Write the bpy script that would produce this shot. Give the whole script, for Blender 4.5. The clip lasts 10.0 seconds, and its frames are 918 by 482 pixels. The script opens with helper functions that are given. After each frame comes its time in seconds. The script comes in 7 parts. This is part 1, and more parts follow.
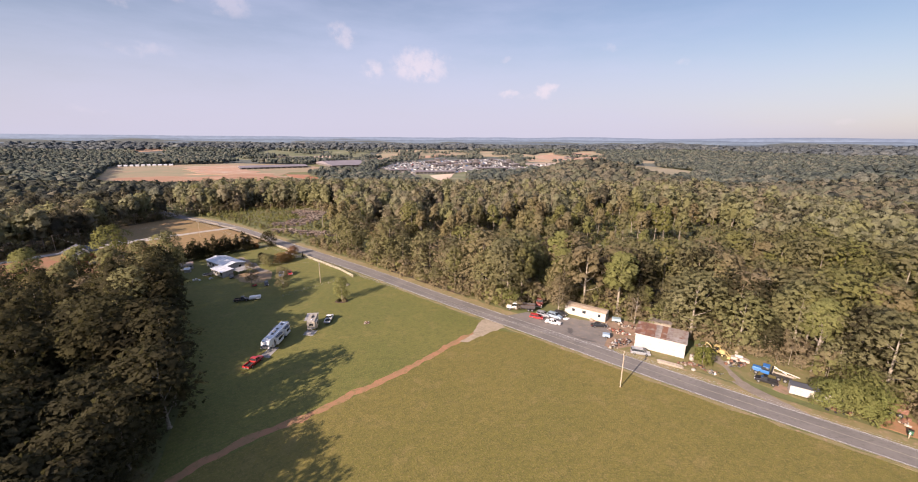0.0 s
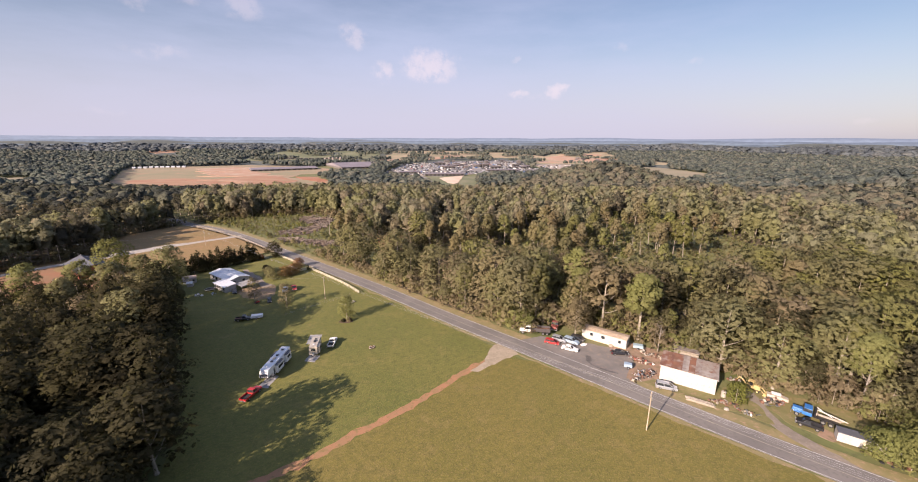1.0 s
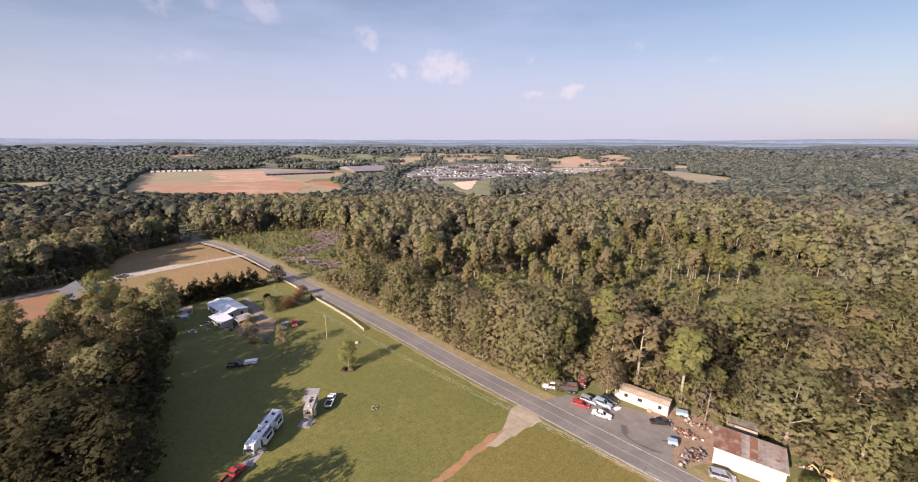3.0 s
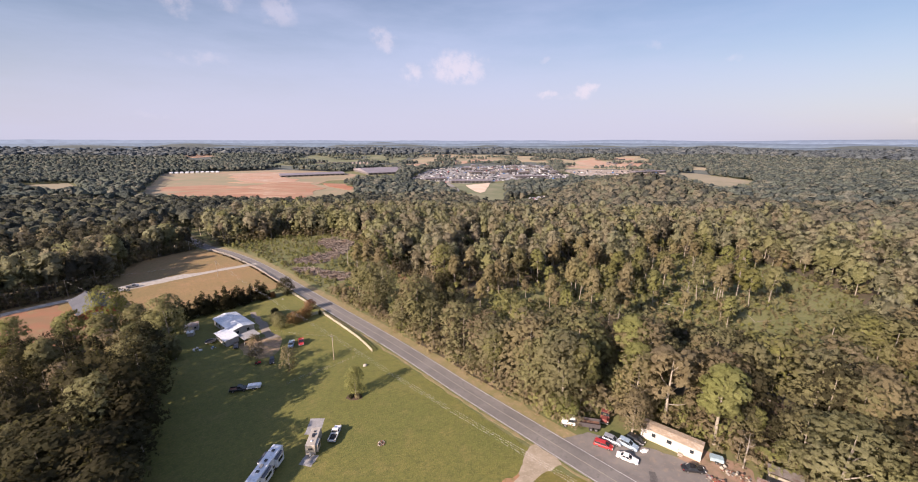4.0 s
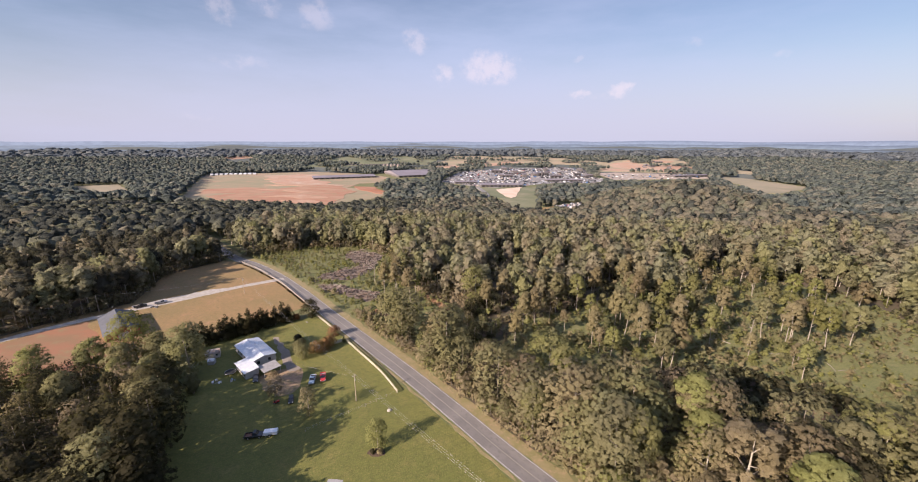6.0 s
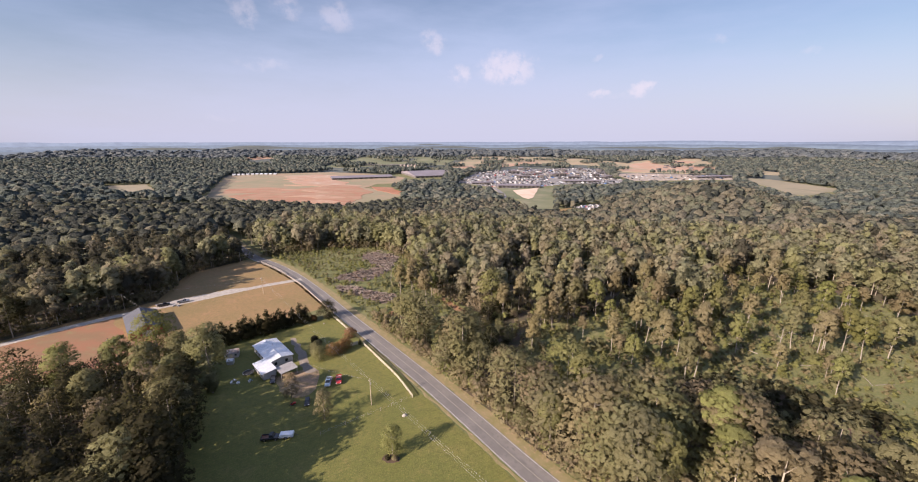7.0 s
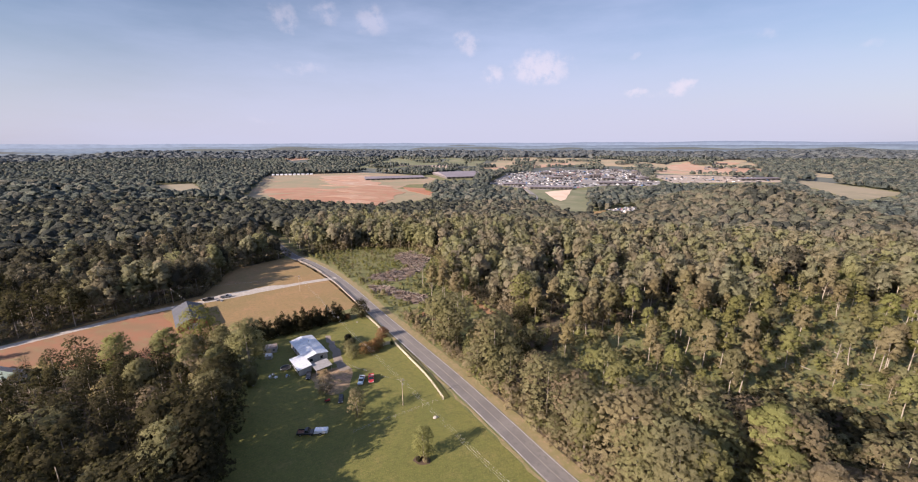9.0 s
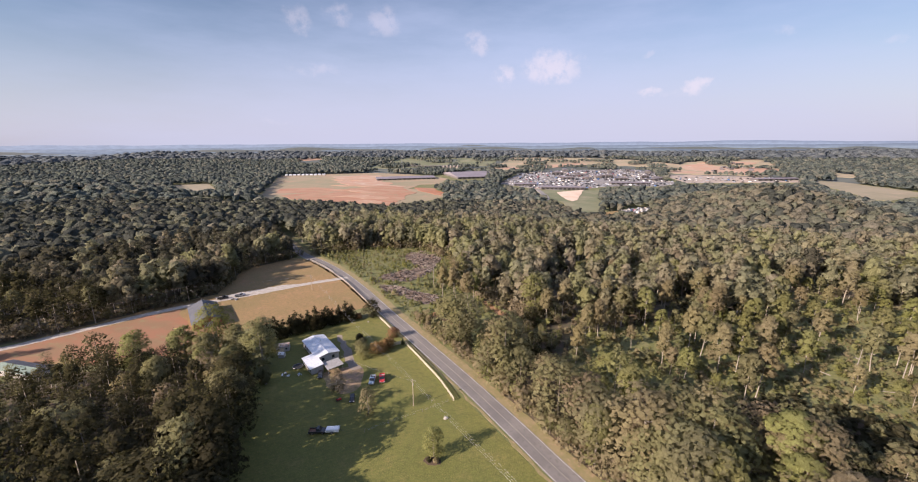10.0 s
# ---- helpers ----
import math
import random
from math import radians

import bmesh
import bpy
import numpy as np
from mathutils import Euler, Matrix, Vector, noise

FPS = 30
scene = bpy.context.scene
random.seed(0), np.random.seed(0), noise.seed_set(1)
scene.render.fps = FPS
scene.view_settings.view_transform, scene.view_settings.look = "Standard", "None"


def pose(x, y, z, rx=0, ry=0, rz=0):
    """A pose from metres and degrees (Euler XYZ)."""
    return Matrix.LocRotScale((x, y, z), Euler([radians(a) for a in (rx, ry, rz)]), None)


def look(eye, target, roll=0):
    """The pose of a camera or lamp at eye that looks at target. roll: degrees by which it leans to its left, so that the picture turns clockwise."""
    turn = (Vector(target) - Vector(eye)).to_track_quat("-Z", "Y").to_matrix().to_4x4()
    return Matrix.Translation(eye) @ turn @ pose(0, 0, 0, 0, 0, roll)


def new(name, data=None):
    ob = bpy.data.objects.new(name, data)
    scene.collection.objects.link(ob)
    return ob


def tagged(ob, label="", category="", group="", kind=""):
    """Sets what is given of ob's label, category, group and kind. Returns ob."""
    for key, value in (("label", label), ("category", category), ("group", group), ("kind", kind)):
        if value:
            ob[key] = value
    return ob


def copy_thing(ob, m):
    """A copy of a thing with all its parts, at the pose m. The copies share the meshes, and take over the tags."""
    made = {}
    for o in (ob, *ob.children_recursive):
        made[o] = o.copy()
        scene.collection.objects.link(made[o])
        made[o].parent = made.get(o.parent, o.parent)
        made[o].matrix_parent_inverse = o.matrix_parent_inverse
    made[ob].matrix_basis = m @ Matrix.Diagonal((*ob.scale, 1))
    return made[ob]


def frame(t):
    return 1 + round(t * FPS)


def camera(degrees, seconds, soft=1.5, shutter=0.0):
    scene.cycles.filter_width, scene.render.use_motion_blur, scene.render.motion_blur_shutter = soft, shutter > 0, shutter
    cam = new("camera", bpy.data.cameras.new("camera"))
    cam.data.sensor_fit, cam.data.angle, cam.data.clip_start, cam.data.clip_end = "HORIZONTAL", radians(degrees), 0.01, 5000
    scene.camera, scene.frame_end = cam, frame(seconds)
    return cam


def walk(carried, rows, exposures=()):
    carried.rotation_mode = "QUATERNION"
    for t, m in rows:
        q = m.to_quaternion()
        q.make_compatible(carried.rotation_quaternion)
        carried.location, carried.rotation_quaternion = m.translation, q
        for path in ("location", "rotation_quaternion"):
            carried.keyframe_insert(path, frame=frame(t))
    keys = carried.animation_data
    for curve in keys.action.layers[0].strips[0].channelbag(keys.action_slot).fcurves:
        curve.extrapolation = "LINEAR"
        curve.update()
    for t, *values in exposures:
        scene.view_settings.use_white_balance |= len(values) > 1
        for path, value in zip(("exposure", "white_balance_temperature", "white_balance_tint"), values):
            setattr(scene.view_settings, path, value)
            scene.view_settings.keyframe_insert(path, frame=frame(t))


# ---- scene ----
cam = camera(99.0, 10.0, 1.05)
METRES, EYE, TILT, LEAN, TURN = 60.5, 58.0, -6.6, -1.0, 0.0
ROWS = [
    (0.0, 0.0, 0.0, 0.0, -0.1, -7.86, 0.72),
    (0.5, -0.004, 0.0673, 0.0417, 0.58, -7.83, 0.69),
    (1.0, -0.0071, 0.1351, 0.0836, 1.26, -7.79, 0.65),
    (1.5, -0.0114, 0.2028, 0.126, 1.95, -7.75, 0.62),
    (2.0, -0.0151, 0.2709, 0.1687, 2.47, -7.71, 0.61),
    (2.5, -0.0188, 0.3393, 0.2112, 2.74, -7.66, 0.6),
    (4.0, -0.0338, 0.5425, 0.3425, 5.08, -7.58, 0.37),
    (4.5, -0.0472, 0.6085, 0.3831, 6.4, -7.53, 0.23),
    (5.0, -0.0646, 0.6747, 0.4251, 7.39, -7.5, 0.12),
    (5.5, -0.0828, 0.7386, 0.4657, 8.26, -7.5, 0.02),
    (7.0, -0.1051, 0.8089, 0.5081, 11.7, -7.48, -0.25),
    (7.5, -0.1102, 0.8158, 0.5107, 12.88, -7.43, -0.35),
    (8.0, -0.1148, 0.8168, 0.5128, 14.17, -7.4, -0.48),
    (8.5, -0.1218, 0.815, 0.5155, 15.34, -7.39, -0.59),
    (9.0, -0.1287, 0.8147, 0.518, 16.12, -7.4, -0.63),
    (9.5, -0.1323, 0.8155, 0.52, 16.82, -7.42, -0.66),
    (10.0, -0.1315, 0.8157, 0.5218, 17.69, -7.4, -0.67),
]
walk(cam, [(t, pose(0, 0, EYE, TILT, LEAN, TURN) @ pose(METRES * x, METRES * y, METRES * z, 90 + pitch, roll, yaw)) for t, x, y, z, yaw, pitch, roll in ROWS], [(0.0, 1.24, 6640.0, 26.5), (4.0, 1.24, 6450.0, 26.0), (10.0, 1.23, 6270.0, 25.0)])

# ---- light ----
SUN_AZ, SUN_EL = math.atan2(-0.735, -0.678), radians(24.5)
sun_dir = Vector((math.cos(SUN_AZ) * math.cos(SUN_EL), math.sin(SUN_AZ) * math.cos(SUN_EL), math.sin(SUN_EL)))
sun = new("sun", bpy.data.lights.new("sun", "SUN"))
sun.data.energy, sun.data.angle, sun.data.color = 5.0, radians(0.6), (1.0, 0.87, 0.68)
sun.matrix_world = look(sun_dir * 100, (0, 0, 0))
world = bpy.data.worlds.new("world")
scene.world = world
world.use_nodes = True


class Net:
    """A small writer of node trees."""

    def __init__(self, tree):
        self.t = tree
        tree.nodes.clear()

    def n(self, kind, props=None, **ins):
        nd = self.t.nodes.new(kind)
        for k, v in (props or {}).items():
            if k == "operation":
                nd.operation = v
            elif k == "use_clamp":
                nd.use_clamp = v
            elif k == "interpolation_type":
                nd.interpolation_type = v
            elif k == "data_type":
                nd.data_type = v
            elif k == "sky_type":
                nd.sky_type = v
            elif k == "sun_disc":
                nd.sun_disc = v
            elif k == "sun_elevation":
                nd.sun_elevation = v
            elif k == "sun_rotation":
                nd.sun_rotation = v
            elif k == "air_density":
                nd.air_density = v
            elif k == "dust_density":
                nd.dust_density = v
            elif k == "ozone_density":
                nd.ozone_density = v
            elif k == "altitude":
                nd.altitude = v
            elif k == "wave_type":
                nd.wave_type = v
            elif k == "bands_direction":
                nd.bands_direction = v
            elif k == "rotation_type":
                nd.rotation_type = v
        for k, v in ins.items():
            key = int(k[1:]) if k[0] == "i" and k[1:].isdigit() else k.replace("_", " ")
            self.put(nd.inputs[key], v)
        return nd

    def put(self, sock, v):
        if isinstance(v, bpy.types.NodeSocket):
            self.t.links.new(v, sock)
        elif isinstance(v, bpy.types.Node):
            self.t.links.new(v.outputs[0], sock)
        else:
            sock.default_value = v

    def math(self, op, a, b=0.0, c=0.0, clamp=False):
        return self.n("ShaderNodeMath", {"operation": op, "use_clamp": clamp}, i0=a, i1=b, i2=c).outputs[0]

    def vec(self, op, a, b=(0, 0, 0)):
        nd = self.n("ShaderNodeVectorMath", {"operation": op}, i0=a, i1=b)
        return nd.outputs[1] if op in ("LENGTH", "DOT_PRODUCT", "DISTANCE") else nd.outputs[0]

    def noise(self, vector, scale, detail=3.0, rough=0.55):
        return self.n("ShaderNodeTexNoise", None, Vector=vector, Scale=scale, Detail=detail, Roughness=rough).outputs[0]

    def ramp(self, fac, lo, hi, a=0.0, b=1.0, smooth=True):
        nd = self.n("ShaderNodeMapRange", {"interpolation_type": "SMOOTHSTEP" if smooth else "LINEAR"}, i0=fac, i1=lo, i2=hi, i3=a, i4=b)
        return nd.outputs[0]

    def mix(self, fac, a, b):
        nd = self.n("ShaderNodeMix", {"data_type": "RGBA"})
        self.put(nd.inputs[0], fac)
        for s, v in ((nd.inputs[6], a), (nd.inputs[7], b)):
            self.put(s, (*v, 1.0) if isinstance(v, tuple) and len(v) == 3 else v)
        return nd.outputs[2]


def sky():
    w = Net(world.node_tree)
    air = w.n("ShaderNodeTexSky", {"sky_type": "NISHITA", "sun_disc": False, "sun_elevation": SUN_EL, "sun_rotation": math.pi / 2 - SUN_AZ,
                                   "air_density": 1.25, "dust_density": 1.0, "ozone_density": 2.5, "altitude": 250.0})
    d = w.n("ShaderNodeTexCoord").outputs["Generated"]
    sep = w.n("ShaderNodeSeparateXYZ", None, i0=d)
    up = sep.outputs[2]
    # thin high veil, thicker low down; thinned to both sides to imitate lens vignetting
    side = w.vec("DOT_PRODUCT", d, (-0.22, 0.975, 0.0))
    wisps = w.noise(w.vec("MULTIPLY", d, (2.0, 2.0, 9.0)), 1.6, 5.0, 0.6)
    veil = w.ramp(w.math("ADD", w.math("SUBTRACT", w.math("MULTIPLY_ADD", side, 1.1, -0.8), w.math("MULTIPLY", up, 1.3)), w.math("MULTIPLY", wisps, 0.5)), -0.25, 0.55, 0.0, 0.75)
    col = w.mix(veil, air.outputs[0], (5.4, 6.4, 8.2))
    low = w.math("MULTIPLY", w.ramp(up, 0.24, 0.0, 0.0, 0.8), w.ramp(side, 0.4, 0.97, 0.6, 1.0))
    col = w.mix(low, col, (5.8, 6.1, 7.0))
    # brighter, bluer veil overhead, out of view, added to lift the shade
    col = w.mix(w.ramp(up, 0.32, 0.75, 0.0, 0.45), col, (5.8, 7.4, 11.0))
    # small fair-weather clouds: azimuth and elevation in degrees, half-width, half-height
    wob = w.n("ShaderNodeTexNoise", None, Vector=d, Scale=22.0, Detail=4.0, Roughness=0.6).outputs[1]
    dd = w.vec("ADD", d, w.vec("MULTIPLY", w.vec("SUBTRACT", wob, (0.5, 0.5, 0.5)), (0.05, 0.05, 0.045)))
    total = None
    for az, el, a, b, s in CLOUDS:
        c, e = radians(az), radians(el)
        fwd = Vector((math.sin(c) * math.cos(e), math.cos(c) * math.cos(e), math.sin(e)))
        right = Vector((math.cos(c), -math.sin(c), 0))
        high = right.cross(fwd)
        u = w.math("DIVIDE", w.vec("DOT_PRODUCT", dd, tuple(right)), radians(a))
        v = w.math("DIVIDE", w.math("SUBTRACT", w.vec("DOT_PRODUCT", dd, tuple(high)), 0.0), radians(b))
        ahead = w.math("GREATER_THAN", w.vec("DOT_PRODUCT", dd, tuple(fwd)), 0.0)
        r = w.math("ADD", w.math("MULTIPLY", u, u), w.math("MULTIPLY", v, v))
        m = w.math("MULTIPLY", w.math("MULTIPLY", w.ramp(r, 1.3, 0.0), ahead), s)
        total = m if total is None else w.math("MAXIMUM", total, m)
    grain = w.noise(d, 38.0, 5.0, 0.6)
    dens = w.ramp(w.math("MULTIPLY", total, w.ramp(grain, 0.25, 0.62, 0.25, 1.25)), 0.1, 1.2, 0.0, 0.56)
    col = w.mix(dens, col, (8.6, 8.0, 8.1))
    bg = w.n("ShaderNodeBackground", None, Color=col, Strength=SKY)
    w.n("ShaderNodeOutputWorld", None, Surface=bg)


SKY = 0.046
CLOUDS = [(-5.0, 9.6, 4.6, 2.4, 0.85), (-11.4, 8.7, 1.9, 1.9, 0.75), (-15.0, 12.6, 2.1, 1.7, 0.6), (6.6, 6.1, 1.7, 0.8, 0.75), (11.8, 6.4, 1.9, 1.1, 0.85), (9.4, 5.7, 3.4, 0.6, 0.3),
          (-36.5, 9.2, 3.6, 1.0, 0.42), (-38.0, 14.6, 2.0, 2.0, 0.5), (-33.0, 15.4, 2.0, 1.8, 0.48), (-27.5, 15.0, 2.6, 2.2, 0.5), (6.4, 10.3, 1.1, 0.6, 0.42),
          (19.4, 11.2, 1.3, 0.6, 0.42), (27.5, 9.2, 1.5, 0.6, 0.38), (43.7, 2.0, 1.4, 0.5, 0.34), (-42.0, 2.9, 2.0, 0.8, 0.3)]
sky()


# ---- materials ----
def surf(name, a, b, scale=1.0, c=None, scale2=6.0, rough=0.8, metal=0.0, bump=0.0, bscale=20.0, vary=0.0, coat=0.0, stretch=(1, 1, 1), island=0.0):
    """A surface of two or three colours mixed by noise at two scales, with fine relief."""
    m = bpy.data.materials.new(name)
    m.use_nodes = True
    w = Net(m.node_tree)
    at = w.vec("MULTIPLY", w.n("ShaderNodeNewGeometry").outputs["Position"], stretch)
    col = w.mix(w.ramp(w.noise(at, scale, 4.0, 0.6), 0.34, 0.66), a, b)
    if c is not None:
        col = w.mix(w.ramp(w.noise(at, scale2, 4.0, 0.65), 0.5, 0.72), col, c)
    if vary or island:
        rnd = w.n("ShaderNodeObjectInfo").outputs["Random"] if vary else w.n("ShaderNodeNewGeometry").outputs["Random Per Island"]
        k = vary or island
        hsv = w.n("ShaderNodeHueSaturation", None, Hue=w.ramp(rnd, 0, 1, 0.5 - 0.04 * k, 0.5 + 0.04 * k, False), Saturation=1.0, Value=w.ramp(rnd, 0, 1, 1 - 0.5 * k, 1 + 0.5 * k, False), Color=col)
        col = hsv.outputs[0]
    sh = w.n("ShaderNodeBsdfPrincipled", None, Base_Color=col, Roughness=rough, Metallic=metal, Coat_Weight=coat)
    if bump:
        w.put(sh.inputs["Normal"], w.n("ShaderNodeBump", None, Strength=bump, Distance=0.05, Height=w.noise(at, bscale, 4.0, 0.6)))
    w.n("ShaderNodeOutputMaterial", None, Surface=sh)
    return m


def plain(name, col, rough=0.5, metal=0.0, coat=0.0, dirt=0.25, scale=3.0):
    """Paint, metal or plastic with a little dirt."""
    dark = tuple(v * (1 - dirt) for v in col)
    return surf(name, col, dark, scale, None, 6.0, rough, metal, 0.0, 20.0, 0.0, coat)


def leaf(name, a, b, glow=0.4, gap=6.0, sparse=0.53, grain=4.2, relief=0.0):
    """Foliage: diffuse and see-through light, differing from leaf cluster to leaf cluster. gap: how fine the holes between leaves
    are (0: none); relief: how far a closed crown is roughened by its leaf masses."""
    m = bpy.data.materials.new(name)
    m.use_nodes = True
    w = Net(m.node_tree)
    g = w.n("ShaderNodeNewGeometry")
    at = g.outputs["Position"]
    rnd = g.outputs["Random Per Island"]
    obj = w.n("ShaderNodeObjectInfo").outputs["Random"]
    big = w.noise(at, 0.05, 2.0)
    col = w.mix(rnd, a, b)
    col = w.n("ShaderNodeHueSaturation", None, Hue=w.ramp(w.math("ADD", obj, big), 0.3, 1.6, 0.49, 0.516, False), Saturation=w.ramp(big, 0.3, 0.7, 0.9, 1.08, False),
              Value=w.ramp(w.math("ADD", w.math("MULTIPLY", obj, 0.6), w.noise(at, 0.35 * grain, 3.0)), 0.2, 1.2, 0.78, 1.22, False), Color=col).outputs[0]
    fine = w.noise(at, grain, 3.0, 0.65)
    col = w.n("ShaderNodeHueSaturation", None, Value=w.ramp(fine, 0.3, 0.7, 0.66, 1.36, False), Color=col).outputs[0]
    dif = w.n("ShaderNodeBsdfDiffuse", None, Color=col)
    tra = w.n("ShaderNodeBsdfTranslucent", None, Color=w.mix(0.25, col, (0.17, 0.17, 0.05)))
    if relief:
        bump = w.n("ShaderNodeBump", None, Strength=0.9, Distance=relief, Height=w.noise(at, 0.55 * grain, 4.0, 0.65))
        w.put(dif.inputs["Normal"], bump)
    both = w.n("ShaderNodeMixShader", None, i0=glow, i1=dif, i2=tra)
    if gap:
        hole = w.math("GREATER_THAN", w.noise(at, gap, 2.0, 0.7), sparse)
        both = w.n("ShaderNodeMixShader", None, i0=hole, i1=both, i2=w.n("ShaderNodeBsdfTransparent"))
    w.n("ShaderNodeOutputMaterial", None, Surface=both)
    return m


# leaf_dark: dark garden trees, and shade painted into the west wood's leaves
LEAF = [leaf("leaf_olive", (0.178, 0.148, 0.083), (0.216, 0.18, 0.102)),
        leaf("leaf_green", (0.15, 0.14, 0.07), (0.186, 0.174, 0.09)),
        leaf("leaf_bright", (0.158, 0.157, 0.06), (0.198, 0.192, 0.076)),
        leaf("leaf_brown", (0.176, 0.138, 0.088), (0.208, 0.165, 0.105)),
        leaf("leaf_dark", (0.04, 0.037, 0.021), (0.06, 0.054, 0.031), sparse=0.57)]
# paler, bluer copies of the LEAF tones: haze put into the colour
HAZEMIDLEAF = [leaf("hazed_wood_olive", (0.188, 0.166, 0.11), (0.224, 0.196, 0.13), gap=3.0, grain=2.8),
           leaf("hazed_wood_green", (0.172, 0.164, 0.104), (0.208, 0.198, 0.126), gap=3.0, grain=2.8),
           leaf("hazed_wood_bright", (0.178, 0.172, 0.092), (0.218, 0.206, 0.112), gap=3.0, grain=2.8),
           leaf("hazed_wood_brown", (0.178, 0.15, 0.108), (0.21, 0.178, 0.126), gap=3.0, grain=2.8),
           leaf("hazed_wood_dark", (0.06, 0.056, 0.042), (0.082, 0.076, 0.056), gap=3.0, grain=2.8)]
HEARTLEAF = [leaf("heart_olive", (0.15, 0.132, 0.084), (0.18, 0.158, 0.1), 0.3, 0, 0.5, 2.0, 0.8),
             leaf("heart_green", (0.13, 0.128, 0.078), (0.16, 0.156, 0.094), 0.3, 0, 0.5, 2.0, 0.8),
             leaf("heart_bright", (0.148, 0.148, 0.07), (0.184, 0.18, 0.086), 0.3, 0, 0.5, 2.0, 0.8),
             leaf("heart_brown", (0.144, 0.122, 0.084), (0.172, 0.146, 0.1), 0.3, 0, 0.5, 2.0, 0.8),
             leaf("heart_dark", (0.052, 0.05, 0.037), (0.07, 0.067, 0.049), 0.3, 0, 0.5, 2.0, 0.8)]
THICKETLEAF = [LEAF[0], LEAF[3], LEAF[2], LEAF[3], leaf("leaf_thicket", (0.1, 0.088, 0.048), (0.13, 0.114, 0.062))]
LUSHLEAF = leaf("leaf_lush", (0.14, 0.148, 0.046), (0.185, 0.188, 0.062))
# leaves bluer and paler with distance, which paints in the haze
HAZEFARLEAF = [leaf("hazed_far_leaf_olive", (0.15, 0.138, 0.1), (0.176, 0.162, 0.116), 0.3, 0, 0.5, 1.1, 1.6),
           leaf("hazed_far_leaf_green", (0.122, 0.127, 0.09), (0.148, 0.15, 0.106), 0.3, 0, 0.5, 1.1, 1.6),
           leaf("hazed_far_leaf_dark", (0.057, 0.062, 0.053), (0.072, 0.077, 0.065), 0.3, 0, 0.5, 1.1, 1.6)]
HAZERIMLEAF = [leaf("hazed_rim_leaf_olive", (0.135, 0.146, 0.144), (0.15, 0.16, 0.156), 0.3, 0, 0.5, 0.3, 5.0),
           leaf("hazed_rim_leaf_green", (0.11, 0.126, 0.13), (0.126, 0.142, 0.144), 0.3, 0, 0.5, 0.3, 5.0),
           leaf("hazed_rim_leaf_dark", (0.084, 0.1, 0.11), (0.098, 0.114, 0.122), 0.3, 0, 0.5, 0.3, 5.0)]
HAZEDISTLEAF = [leaf("hazed_distant_leaf_olive", (0.148, 0.151, 0.122), (0.17, 0.172, 0.138), 0.3, 0, 0.5, 0.42, 4.0),
            leaf("hazed_distant_leaf_green", (0.114, 0.13, 0.108), (0.132, 0.148, 0.122), 0.3, 0, 0.5, 0.42, 4.0),
            leaf("hazed_distant_leaf_dark", (0.074, 0.09, 0.084), (0.09, 0.106, 0.096), 0.3, 0, 0.5, 0.42, 4.0)]
BARK = surf("bark", (0.30, 0.265, 0.21), (0.19, 0.165, 0.13), 2.0, (0.42, 0.38, 0.32), 5.0, 0.95, 0, 0.6, 12.0)
PALEBARK = surf("pale_bark", (0.33, 0.285, 0.225), (0.24, 0.205, 0.16), 1.0, (0.42, 0.37, 0.30), 4.0, 0.95, 0, 0.4, 12.0)
SNAG = surf("weathered_dead_wood", (0.26, 0.23, 0.195), (0.18, 0.158, 0.135), 2.0, None, 5, 0.95, 0, 0.5, 12.0)
GROUND = surf("rough_ground", (0.10, 0.115, 0.035), (0.15, 0.135, 0.06), 0.06, (0.075, 0.085, 0.03), 0.6, 0.95, 0, 0.8, 3.0)
LITTER = surf("woodland_floor", (0.085, 0.06, 0.038), (0.055, 0.055, 0.025), 0.25, (0.12, 0.075, 0.045), 0.9, 0.95, 0, 0.9, 4.0)


def turf(name, a, b, dry, dark):
    """Mown grass: broad dry and lush areas, mower lanes, tufts and fine blades."""
    m = bpy.data.materials.new(name)
    m.use_nodes = True
    w = Net(m.node_tree)
    at = w.n("ShaderNodeNewGeometry").outputs["Position"]
    col = w.mix(w.ramp(w.noise(at, 0.035, 3.0), 0.35, 0.65), a, b)
    col = w.mix(w.ramp(w.noise(at, 0.16, 4.0, 0.65), 0.5, 0.75, 0.0, 0.7), col, dry)
    lanes = w.n("ShaderNodeTexWave", {"wave_type": "BANDS", "bands_direction": "X"}, Vector=w.n("ShaderNodeVectorRotate", {"rotation_type": "Z_AXIS"}, Vector=at, Angle=0.86), Scale=0.28, Distortion=3.0, Detail=2.0, Detail_Scale=0.4)
    col = w.mix(w.math("MULTIPLY", lanes.outputs[1], 0.2), col, dark)
    col = w.mix(w.ramp(w.noise(at, 0.6, 5.0, 0.75), 0.4, 0.68, 0.0, 0.7), col, dark)
    col = w.mix(w.ramp(w.noise(at, 2.2, 3.0, 0.7), 0.5, 0.68, 0.0, 0.65), col, dry)
    sh = w.n("ShaderNodeBsdfPrincipled", None, Base_Color=col, Roughness=0.9)
    w.put(sh.inputs["Normal"], w.n("ShaderNodeBump", None, Strength=0.9, Distance=0.12, Height=w.noise(at, 2.2, 5.0, 0.7)))
    w.n("ShaderNodeOutputMaterial", None, Surface=sh)
    return m


